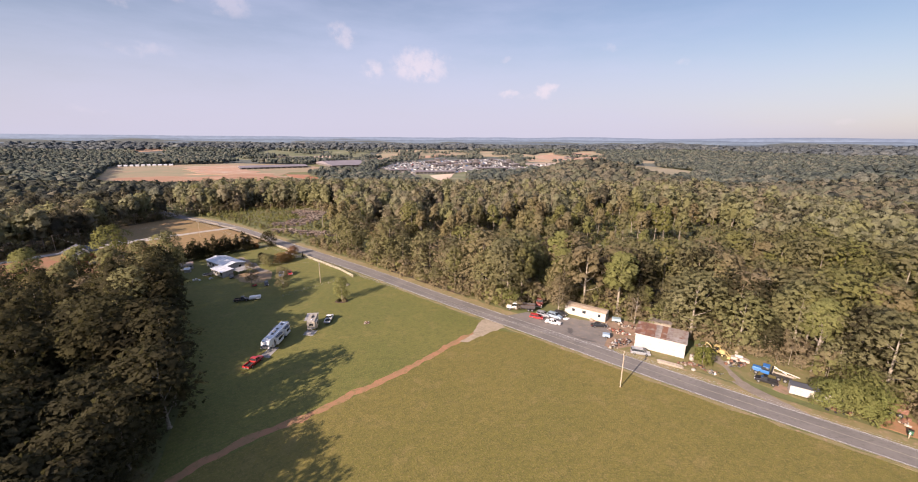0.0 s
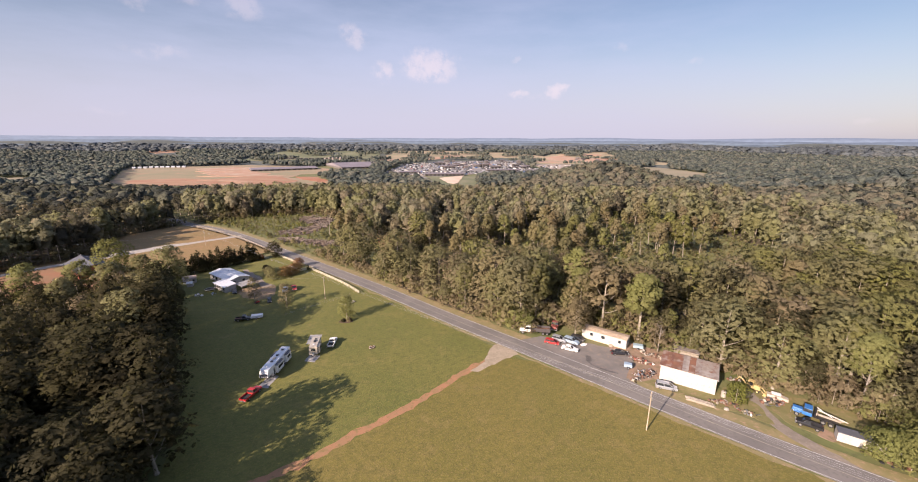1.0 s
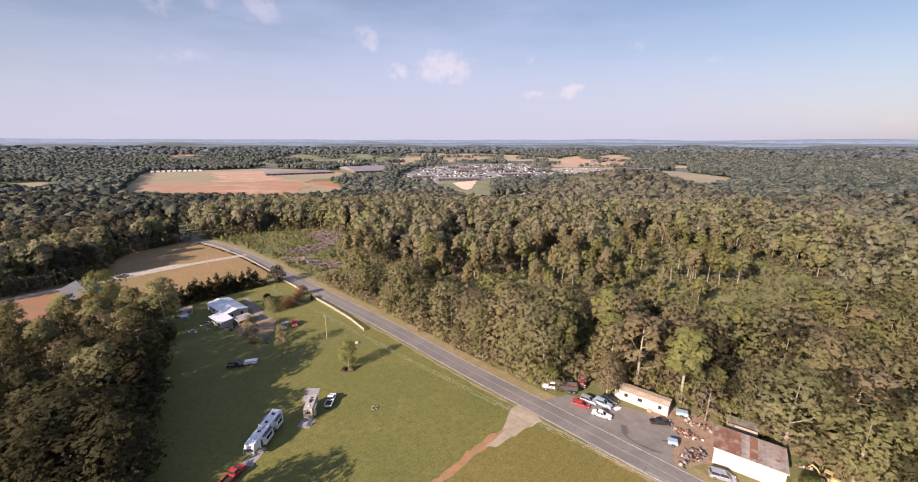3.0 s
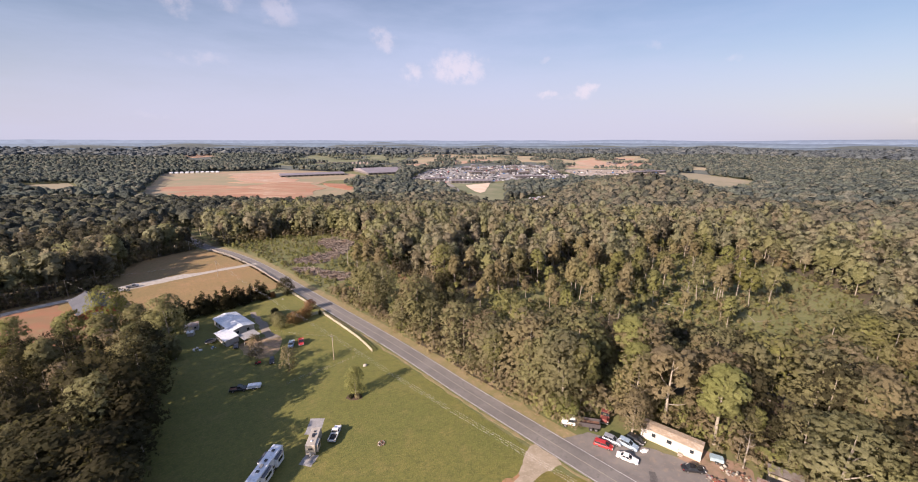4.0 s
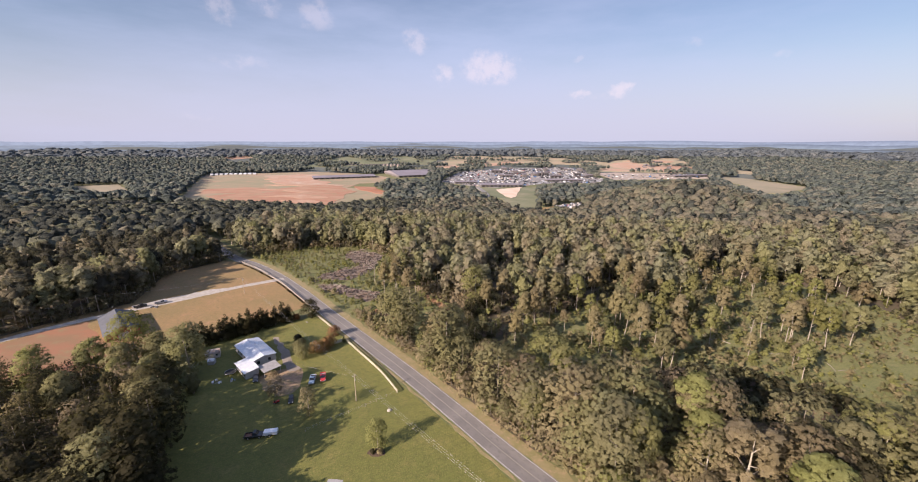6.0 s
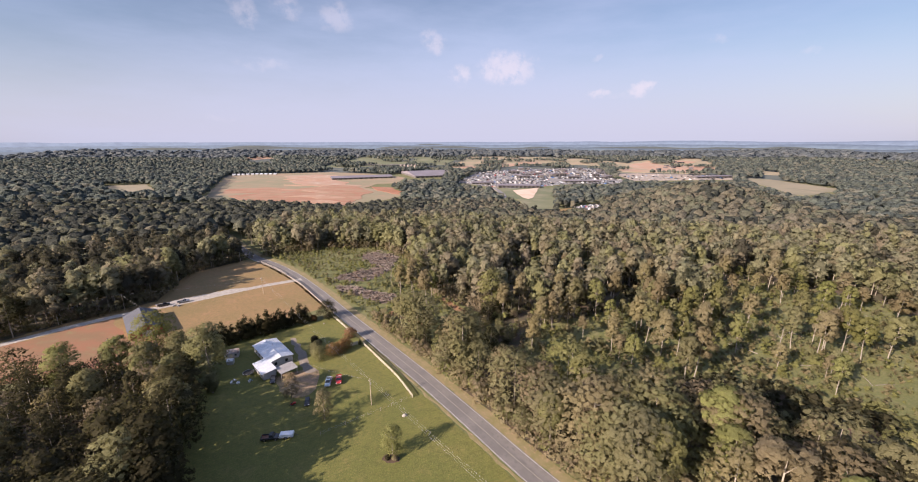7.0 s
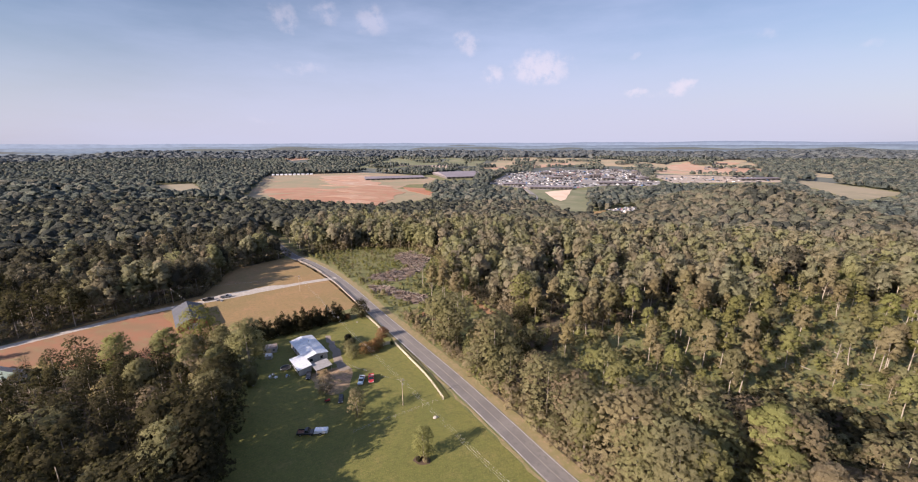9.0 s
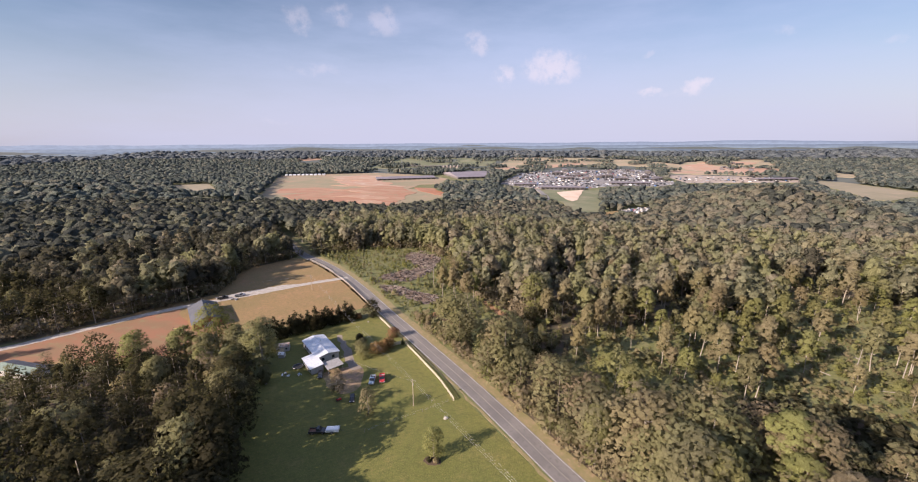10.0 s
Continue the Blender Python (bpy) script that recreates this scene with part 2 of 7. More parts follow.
LAWN = turf("mown_lawn", (0.11, 0.117, 0.022), (0.137, 0.131, 0.027), (0.184, 0.151, 0.045), (0.066, 0.074, 0.014))
HAYFIELD = turf("mown_hayfield", (0.134, 0.116, 0.022), (0.158, 0.128, 0.027), (0.21, 0.154, 0.052), (0.088, 0.081, 0.016))
ASPHALT = surf("worn_asphalt", (0.178, 0.163, 0.148), (0.138, 0.127, 0.117), 0.12, (0.115, 0.106, 0.098), 1.1, 0.85, 0, 0.2, 30.0)
GRAVEL = surf("pale_gravel", (0.36, 0.33, 0.29), (0.27, 0.245, 0.21), 0.5, (0.42, 0.39, 0.35), 3.0, 0.95, 0, 0.6, 12.0)
DIRT = surf("red_brown_dirt", (0.31, 0.155, 0.08), (0.26, 0.15, 0.075), 0.3, (0.17, 0.13, 0.045), 0.8, 0.95, 0, 0.6, 6.0)
CLAY = surf("bare_red_clay", (0.29, 0.108, 0.054), (0.31, 0.155, 0.09), 0.012, (0.21, 0.105, 0.06), 0.05, 0.95, 0, 0.5, 2.0)
DRYFIELD = turf("dry_hay_field", (0.245, 0.155, 0.062), (0.19, 0.138, 0.05), (0.34, 0.185, 0.1), (0.13, 0.1, 0.038))

CLAYFIELD = surf("clay_and_dry_grass", (0.235, 0.108, 0.056), (0.185, 0.112, 0.056), 0.07, (0.19, 0.14, 0.066), 0.16, 0.95, 0, 0.6, 3.0, stretch=(0.7, 1.3, 1.0))
MOUTH = surf("pale_tan_gravel", (0.31, 0.255, 0.185), (0.25, 0.205, 0.14), 0.4, (0.36, 0.30, 0.235), 1.5, 0.95, 0, 0.5, 10.0)
YARDGRASS = surf("trodden_dry_grass", (0.165, 0.145, 0.058), (0.13, 0.122, 0.042), 0.3, (0.23, 0.16, 0.09), 0.7, 0.95, 0, 0.7, 6.0)
LUSH = turf("lush_weeds", (0.124, 0.134, 0.04), (0.165, 0.162, 0.055), (0.21, 0.178, 0.09), (0.07, 0.082, 0.025))
SLASH = surf("grey_logging_slash", (0.175, 0.132, 0.108), (0.115, 0.09, 0.07), 0.25, (0.225, 0.185, 0.155), 1.2, 0.95, 0, 0.9, 6.0)
VERGE = surf("dry_verge", (0.22, 0.175, 0.085), (0.17, 0.15, 0.06), 0.3, (0.30, 0.20, 0.125), 0.9, 0.95, 0, 0.6, 6.0)
DRIVE = surf("brown_gravel_drive", (0.215, 0.18, 0.145), (0.17, 0.145, 0.115), 0.4, (0.26, 0.21, 0.165), 1.5, 0.95, 0, 0.4, 10.0)
PAVED = surf("old_lot_asphalt", (0.175, 0.158, 0.143), (0.14, 0.128, 0.117), 0.2, (0.215, 0.175, 0.14), 0.7, 0.9, 0, 0.3, 20.0)
STAIN = surf("oily_tar", (0.07, 0.065, 0.06), (0.11, 0.10, 0.095), 1.5, None, 6, 0.7)
CONCRETE = surf("grey_concrete", (0.27, 0.265, 0.26), (0.22, 0.215, 0.21), 0.8, (0.31, 0.30, 0.285), 3.0, 0.9, 0, 0.2, 20.0)
MULCH = surf("dark_mulch", (0.06, 0.04, 0.028), (0.10, 0.065, 0.04), 2.0, None, 6, 0.95, 0, 0.9, 12.0)
YARDDIRT = surf("trodden_yard_dirt", (0.27, 0.175, 0.12), (0.2, 0.142, 0.092), 0.3, (0.14, 0.115, 0.06), 0.6, 0.95, 0, 0.5, 8.0)
LINE = surf("worn_road_paint", (0.50, 0.49, 0.465), (0.38, 0.372, 0.355), 0.8, (0.25, 0.24, 0.23), 2.0, 0.7)
YELLOWLINE = surf("worn_yellow_road_paint", (0.30, 0.27, 0.20), (0.24, 0.225, 0.19), 0.8, (0.2, 0.19, 0.185), 1.5, 0.8)
WHITE = surf("white_painted_siding", (0.43, 0.42, 0.40), (0.365, 0.35, 0.33), 0.7, (0.34, 0.305, 0.265), 1.6, 0.65)
CREAM = plain("cream_painted_wood", (0.52, 0.48, 0.36), 0.7, dirt=0.2)
TIN = surf("white_metal_roofing", (0.70, 0.72, 0.74), (0.60, 0.63, 0.66), 0.6, (0.48, 0.48, 0.47), 1.6, 0.4, 0.3, vary=0.12)
PALEROOF = surf("pale_coated_roof", (0.42, 0.33, 0.24), (0.34, 0.265, 0.19), 0.6, (0.5, 0.43, 0.35), 1.4, 0.7)
GREYROOF = surf("grey_metal_roof", (0.085, 0.09, 0.104), (0.07, 0.075, 0.087), 0.4, None, 4, 0.75, 0.0, vary=0.1)
GREENROOF = surf("dull_green_metal_roof", (0.20, 0.26, 0.20), (0.16, 0.21, 0.17), 0.4, None, 4, 0.6)
RUSTROOF = surf("rusted_corrugated_iron", (0.215, 0.098, 0.06), (0.15, 0.078, 0.052), 0.45, (0.29, 0.235, 0.2), 0.5, 0.8, 0.1, 0.3, 10.0, vary=0.2, stretch=(1, 1, 1))
GREYIRON = surf("weathered_corrugated_iron", (0.33, 0.3, 0.275), (0.25, 0.205, 0.175), 0.5, (0.2, 0.095, 0.06), 0.7, 0.7, 0.25, 0.3, 10.0, vary=0.2)
REDWALL = plain("barn_red_siding", (0.34, 0.09, 0.06), 0.7)
WOODGREY = surf("weathered_wood", (0.30, 0.26, 0.21), (0.22, 0.19, 0.15), 1.5, (0.38, 0.34, 0.28), 5, 0.9, 0, 0.4, 15)
POLEWOOD = surf("pole_wood", (0.42, 0.35, 0.26), (0.33, 0.27, 0.2), 1.0, None, 5, 0.9, 0, 0.4, 15)
GLASS = plain("dark_window_glass", (0.025, 0.03, 0.035), 0.06, dirt=0.1)
TYRE = plain("black_rubber", (0.022, 0.022, 0.022), 0.85)
STEEL = plain("grey_steel", (0.45, 0.45, 0.45), 0.4, 0.8)
BLACK = plain("black_paint", (0.02, 0.02, 0.023), 0.3, coat=0.4)
CARRED = plain("red_car_paint", (0.42, 0.03, 0.028), 0.3, coat=0.5, dirt=0.15)
CARWHITE = plain("white_car_paint", (0.78, 0.78, 0.77), 0.3, coat=0.5, dirt=0.08)
CARSILVER = plain("silver_car_paint", (0.42, 0.44, 0.47), 0.3, 0.4, coat=0.5)
CARBLUE = plain("pale_blue_car_paint", (0.30, 0.40, 0.50), 0.35, coat=0.4)
TRUCKBLUE = plain("bright_blue_truck_paint", (0.035, 0.16, 0.42), 0.35, coat=0.4)
YELLOW = plain("machine_yellow", (0.48, 0.37, 0.16), 0.5)
TAN = plain("tan_fibreglass", (0.40, 0.36, 0.30), 0.45, dirt=0.12)
RUST = surf("rusty_scrap", (0.20, 0.09, 0.055), (0.12, 0.065, 0.045), 2.0, (0.30, 0.22, 0.17), 6, 0.9, 0.2, 0.4, 20)
REDLAMP = plain("red_lamp_lens", (0.4, 0.02, 0.02), 0.2)
GLASSLAMP = plain("clear_lamp_lens", (0.7, 0.7, 0.68), 0.15)
WORNYARD = turf("worn_house_yard", (0.29, 0.185, 0.12), (0.19, 0.15, 0.075), (0.34, 0.23, 0.16), (0.11, 0.105, 0.032))
STONE = surf("pale_stone", (0.36, 0.33, 0.285), (0.25, 0.23, 0.195), 2.0, None, 5, 0.9, 0, 0.5, 10)


# ---- shapes ----
def mesh(name, verts, faces, mats, idx=None, smooth=False):
    me = bpy.data.meshes.new(name)
    me.from_pydata(verts, [], faces)
    for m in (mats if isinstance(mats, (list, tuple)) else [mats]):
        me.materials.append(m)
    if idx is not None:
        me.polygons.foreach_set("material_index", np.asarray(idx, dtype=np.int32))
    if smooth:
        me.polygons.foreach_set("use_smooth", np.ones(len(me.polygons), dtype=bool))
    me.update()
    return me


def part(name, bm, material, parent=None, label="", smooth=False):
    """Links a bmesh as one mesh object under a thing or a part."""
    me = bpy.data.meshes.new(name)
    bmesh.ops.recalc_face_normals(bm, faces=bm.faces)
    bm.to_mesh(me)
    bm.free()
    me.materials.append(material)
    if smooth:
        me.polygons.foreach_set("use_smooth", np.ones(len(me.polygons), dtype=bool))
    ob = new(name, me)
    ob.parent = parent
    return tagged(ob, label)


def thing(name, m, label, category, group="", kind=""):
    ob = new(name)
    ob.matrix_basis = m
    ob.empty_display_size = 0.3
    return tagged(ob, label, category, group, kind)


def box(bm, x0, y0, z0, x1, y1, z1, bevel=0.0, top=(0, 0, 0, 0)):
    """A box; top insets its upper face by x0, x1, y0, y1; bevel rounds its edges."""
    a, b, c, d = top
    v = [bm.verts.new(p) for p in ((x0, y0, z0), (x1, y0, z0), (x1, y1, z0), (x0, y1, z0), (x0 + a, y0 + c, z1), (x1 - b, y0 + c, z1), (x1 - b, y1 - d, z1), (x0 + a, y1 - d, z1))]
    f = [bm.faces.new([v[i] for i in q]) for q in ((0, 3, 2, 1), (4, 5, 6, 7), (0, 1, 5, 4), (1, 2, 6, 5), (2, 3, 7, 6), (3, 0, 4, 7))]
    if bevel:
        edges = list({e for q in f for e in q.edges})
        bmesh.ops.bevel(bm, geom=edges, offset=bevel, segments=2, affect="EDGES", profile=0.6)
    return bm


def boxed(*a, **k):
    return box(bmesh.new(), *a, **k)


def tube(bm, pts, radii, sides=8, cap=True):
    """A round rod along a line of points."""
    rings = []
    for i, p in enumerate(pts):
        p = Vector(p)
        d = (Vector(pts[min(i + 1, len(pts) - 1)]) - Vector(pts[max(i - 1, 0)])).normalized()
        s = d.cross(Vector((0, 0, 1)) if abs(d.z) < 0.9 else Vector((1, 0, 0))).normalized()
        u = s.cross(d)
        r = radii[i] if isinstance(radii, (list, tuple)) else radii
        rings.append([bm.verts.new(p + r * (math.cos(2 * math.pi * k / sides) * s + math.sin(2 * math.pi * k / sides) * u)) for k in range(sides)])
    for a, b in zip(rings, rings[1:]):
        for k in range(sides):
            bm.faces.new((a[k], a[(k + 1) % sides], b[(k + 1) % sides], b[k]))
    if cap:
        bm.faces.new(rings[0][::-1])
        bm.faces.new(rings[-1])
    return bm


def rod(pts, radii, sides=8):
    return tube(bmesh.new(), pts, radii, sides)


def loft(sections):
    """A closed skin through rings of equally many points, capped at both ends."""
    bm = bmesh.new()
    rings = [[bm.verts.new(p) for p in s] for s in sections]
    n = len(rings[0])
    for a, b in zip(rings, rings[1:]):
        for k in range(n):
            bm.faces.new((a[k], a[(k + 1) % n], b[(k + 1) % n], b[k]))
    bm.faces.new(rings[0][::-1])
    bm.faces.new(rings[-1])
    return bm


def smoothstep(a, b, x):
    t = min(1.0, max(0.0, (x - a) / (b - a)))
    return t * t * (3 - 2 * t)


def inside(poly, x, y):
    hit = False
    for (x0, y0), (x1, y1) in zip(poly, poly[1:] + poly[:1]):
        if (y0 > y) != (y1 > y) and x < (x1 - x0) * (y - y0) / (y1 - y0) + x0:
            hit = not hit
    return hit


def from_line(line, x, y):
    best = 1e9
    for (x0, y0), (x1, y1) in zip(line, line[1:]):
        dx, dy = x1 - x0, y1 - y0
        t = min(1.0, max(0.0, ((x - x0) * dx + (y - y0) * dy) / (dx * dx + dy * dy)))
        best = min(best, math.hypot(x - x0 - t * dx, y - y0 - t * dy))
    return best


def curved(line, step=3.0):
    """A smooth line through points of the plan."""
    p = [Vector((*q, 0)) for q in line]
    p = [2 * p[0] - p[1]] + p + [2 * p[-1] - p[-2]]
    out = []
    for a, b, c, d in zip(p, p[1:], p[2:], p[3:]):
        n = max(1, int((c - b).length / step))
        for i in range(n):
            t = i / n
            q = 0.5 * (2 * b + (c - a) * t + (2 * a - 5 * b + 4 * c - d) * t * t + (3 * b - a - 3 * c + d) * t ** 3)
            out.append((q.x, q.y))
    out.append((p[-2].x, p[-2].y))
    return out


def offset(line, d):
    """The line moved d metres to its left."""
    out = []
    for i, (x, y) in enumerate(line):
        (x0, y0), (x1, y1) = line[max(i - 1, 0)], line[min(i + 1, len(line) - 1)]
        n = math.hypot(x1 - x0, y1 - y0)
        out.append((x - d * (y1 - y0) / n, y + d * (x1 - x0) / n))
    return out


def land(x, y):
    """The height of the land: level by the road, lower at the works, hills far off."""
    r = math.hypot(x, y)
    z = -30 * smoothstep(330, 720, y) * (1 - 0.95 * smoothstep(1750, 2550, r))
    z += max(0.0, 36 * math.exp(-(((x - 760) / 230) ** 2 + ((y - 640) / 200) ** 2)) - 1.5)
    z += max(0.0, 26 * math.exp(-(((x + 900) / 260) ** 2 + ((y - 560) / 160) ** 2)) - 1.5)
    z += max(0.0, 42 * math.exp(-(((x - 215) / 110) ** 2 + ((y - 655) / 150) ** 2)) - 1.5)
    if r > 1250 and (x < -1000 or x > 850):
        z += (1 + 20 * noise.noise((x / 520, y / 380, 1.7))) * smoothstep(1250, 1900, r) * smoothstep(0, 350, max(-1000 - x, x - 850))
    if r > 2300:
        k = smoothstep(2300, 4600, r)
        z += k * (38 + 46 * noise.noise((x / 900, y / 900, 3.1)) + 22 * noise.noise((x / 330, y / 330, 7.7)))
    return z


def patch(name, outline, material, z=0.02, ragged=0.5, step=2.0, label="", category="", far=False):
    """A piece of ground cover with an uneven edge, lying on the land."""
    pts = []
    for (x0, y0), (x1, y1) in zip(outline, outline[1:] + outline[:1]):
        n = max(1, int(math.hypot(x1 - x0, y1 - y0) / step))
        for i in range(n):
            x, y = x0 + (x1 - x0) * i / n, y0 + (y1 - y0) * i / n
            q = Vector((x, y, 0)) * (0.35 / max(ragged, 0.1))
            pts.append((x + ragged * noise.noise(q), y + ragged * noise.noise(q + Vector((40, 9, 3)))))
    bm = bmesh.new()
    top = [bm.verts.new((x, y, land(x, y) + z)) for x, y in pts]
    low = [bm.verts.new((x, y, land(x, y) - 0.15)) for x, y in pts]
    face = bm.faces.new(top)
    for i in range(len(top)):
        bm.faces.new((top[i - 1], low[i - 1], low[i], top[i]))
    bmesh.ops.triangulate(bm, faces=[face])
    bmesh.ops.recalc_face_normals(bm, faces=bm.faces)
    me = bpy.data.meshes.new(name)
    bm.to_mesh(me)
    bm.free()
    me.materials.append(material)
    return tagged(new(name, me), label, category, "", "structure")


def ribbon(name, line, half, material, z, label="", category="", ragged=0.0, thick=0.12):
    """A strip of paving along a line."""
    l, r = offset(line, half), offset(line, -half)
    if ragged:
        l = [(x + ragged * noise.noise((x * 0.4, y * 0.4, 1)), y + ragged * noise.noise((x * 0.4, y * 0.4, 5))) for x, y in l]
        r = [(x + ragged * noise.noise((x * 0.4, y * 0.4, 8)), y + ragged * noise.noise((x * 0.4, y * 0.4, 2))) for x, y in r]
    v, f = [], []
    for (a, b), (c, d) in zip(l, r):
        v += [(a, b, z), (c, d, z), (a, b, z - thick), (c, d, z - thick)]
    for i in range(len(l) - 1):
        k = 4 * i
        f += [(k, k + 1, k + 5, k + 4), (k, k + 4, k + 6, k + 2), (k + 1, k + 3, k + 7, k + 5)]
    return tagged(new(name, mesh(name, v, f, material)), label, category, "", "structure")


# ---- land and roads ----
def ground_sheet():
    rings = [0.0, 20.0] + [20.0 * 1.052 ** k for k in range(1, 109)] + [4950.0]
    n = 260
    v = [(0.0, 0.0, land(0, 0))]
    for r in rings[1:]:
        for k in range(n):
            a = 2 * math.pi * k / n
            x, y = r * math.sin(a), r * math.cos(a)
            v.append((x, y, land(x, y)))
    f = [(0, 1 + (k + 1) % n, 1 + k) for k in range(n)]
    for i in range(len(rings) - 2):
        a, b = 1 + i * n, 1 + (i + 1) * n
        f += [(a + k, a + (k + 1) % n, b + (k + 1) % n, b + k) for k in range(n)]
    idx = [0] * n
    for i in range(len(rings) - 2):
        idx += [1 if rings[i + 1] > 1500 else 0] * n
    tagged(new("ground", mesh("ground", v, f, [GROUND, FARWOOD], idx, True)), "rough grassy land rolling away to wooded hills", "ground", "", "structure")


# bluish ground tone, with painted haze like the woods standing on it
FARWOOD = surf("hazed_distant_woods", (0.05, 0.062, 0.056), (0.08, 0.092, 0.08), 0.03, (0.10, 0.11, 0.085), 0.005, 0.95, 0, 1.0, 0.05)
ROAD = [(230, -60), (150, 8), (112, 40), (87.1, 61.4), (75.5, 70.5), (57.6, 84.5), (23.4, 113.5), (-8, 140), (-22, 152.5), (-45, 172.5), (-70, 193), (-100, 217.5), (-128, 241), (-158, 264), (-185, 281), (-212, 295), (-245, 318), (-290, 352)]
ROADLINE = curved(ROAD)
TRACK = [(11, 116), (-2, 103), (-12.3, 91.5), (-22.4, 82.2), (-28.8, 76), (-34.7, 71), (-41, 66.3), (-46.5, 60.5), (-49.5, 56), (-54, 47)]
GRAVELROAD = [(-260, 112), (-241, 135), (-229, 156), (-218, 177), (-206, 195), (-192, 211), (-168, 241), (-150, 259)]
CLEARCUT = [(-205, 300), (-178, 286), (-150, 263), (-118, 240), (-92, 220), (-70, 212), (-42, 216), (-28, 226), (-52, 244), (-72, 262), (-80, 285), (-98, 312), (-128, 338), (-165, 330)]
CLEARING = [(-16, 190), (-10, 205), (-4, 224), (20, 240), (47, 260), (82, 262), (92, 296), (112, 312), (150, 300), (172, 285), (178, 232), (164, 205), (142, 182), (118, 170), (104, 158), (92, 150), (72, 146), (58, 150), (48, 154), (37, 162), (20, 166), (0, 172)]
EASTMEADOW = [(196, 378), (268, 378), (292, 362), (286, 348), (240, 352), (192, 360)]
SCRUB = [(-80, 224), (-45, 196), (-20, 174), (0, 172), (-16, 190), (-8, 226), (-34, 236), (-62, 247)]
HOLLOW = [(38, 178), (50, 170), (58, 155), (70, 149), (88, 151), (101, 161), (105, 172), (96, 182), (80, 188), (62, 194), (48, 190)]
TANFIELD = [(-112, 224), (-127, 240), (-158, 263), (-196, 284), (-214, 288), (-222, 268), (-228, 252), (-206, 212), (-220, 190), (-236, 150), (-250, 118), (-222, 112), (-205, 132), (-182, 142), (-160, 148), (-150, 164), (-158, 178), (-150, 188), (-133, 190), (-124, 206)]
YARD = [(-103, 213), (-138, 200), (-142, 176), (-122, 150), (-96, 132), (-60, 150), (-50, 168)]
LOT = [(14, 124), (24, 132.5), (36, 134), (48, 127.5), (56, 121), (65, 115), (71, 106), (77, 101), (84, 94.5), (92, 90.5), (98, 82), (101, 62), (84, 62)]
FARGRASS = [(-669, 709), (-1011, 1150), (-1090, 1262), (-985, 1362), (-812, 1470), (-629, 1429), (-444, 1299), (-402, 1112), (-453, 1088), (-448, 988), (-326, 932), (-298, 867), (-305, 802), (-333, 766), (-347, 688), (-392, 676), (-484, 701), (-585, 730)]
WORKSYARD = [(-244, 1167), (-249, 1546), (-89, 1780), (174, 1860), (245, 1763), (211, 1439), (244, 1286), (173, 1189), (91, 1194), (24, 1128), (-70, 1046), (-120, 1060)]
BASIN = [(-71, 996), (-10, 1065), (-20, 875), (-30, 858), (-43, 884)]
GREENBANK = [(-121, 1033), (27, 1062), (23, 784), (15, 720), (-4, 706), (-30, 759), (-48, 840), (-76, 891)]
CARPARK = [(50, 765), (99, 778), (92, 704), (67, 673), (53, 712)]
ORANGEHILL = [(257, 1662), (420, 2150), (590, 2300), (780, 2150), (657, 1753), (538, 1554), (518, 1630)]
PALEYARD = [(249, 1568), (332, 1613), (491, 1582), (612, 1499), (574, 1406), (431, 1360), (268, 1309)]
RIGHTFIELD = [(619, 1467), (682, 1439), (705, 1184), (656, 1109), (558, 1023), (531, 1030), (556, 1146), (571, 1277)]
TANBAND = [(-415, 1806), (-440, 2420), (-173, 2440), (12, 2430), (209, 2323), (392, 2097), (372, 1910), (180, 2006), (-45, 2036), (-280, 1741)]
GREENBAND = [(-987, 1682), (-1033, 2115), (-1040, 2300), (-778, 2330), (-485, 2400), (-460, 1916), (-694, 1899), (-817, 1718)]
MEADOW = [(-1146, 882), (-1085, 957), (-800, 745), (-830, 671)]
MEADOW3 = [(-660, 560), (-560, 610), (-500, 545), (-610, 500)]
MEADOW2 = [(-1500, 760), (-1640, 880), (-1500, 930), (-1380, 820)]
HALLS = [(-680, 1170), (-560, 1340), (-450, 1607), (-346, 1475), (-320, 1300), (-480, 1180)]
FIELDFAR = [(816, 1770), (846, 1698), (790, 1598), (749, 1626)]
PALEFAR = [(700, 2330), (800, 2330), (760, 2200), (660, 2200)]
CLAYFAR = [(-1640, 1990), (-1560, 2090), (-1380, 1930), (-1450, 1850)]
VALLEYGRASS = [(21, 737), (47, 754), (47, 701), (26, 687)]
FAROPEN = [FIELDFAR, PALEFAR, CLAYFAR, VALLEYGRASS, FARGRASS, WORKSYARD, BASIN, GREENBANK, CARPARK, ORANGEHILL, PALEYARD, RIGHTFIELD, TANBAND, GREENBAND, MEADOW, MEADOW2, MEADOW3, HALLS]
ground_sheet()
LAWNLINE = [(105, 37), (84, 56), (52, 82), (18, 110), (-24, 147.5), (-47, 167), (-72, 188), (-103, 213), (-113, 204), (-128, 190), (-136, 176), (-124, 160), (-113, 142), (-97, 121), (-79, 100), (-63, 79), (-54, 58), (-49, 30), (-46, 0), (-20, -30), (60, -30), (120, 10)]
patch("lawn", LAWNLINE, LAWN, 0.03, 0.4, 2.5, "wide mown field of yellow-green grass by the road", "lawn")
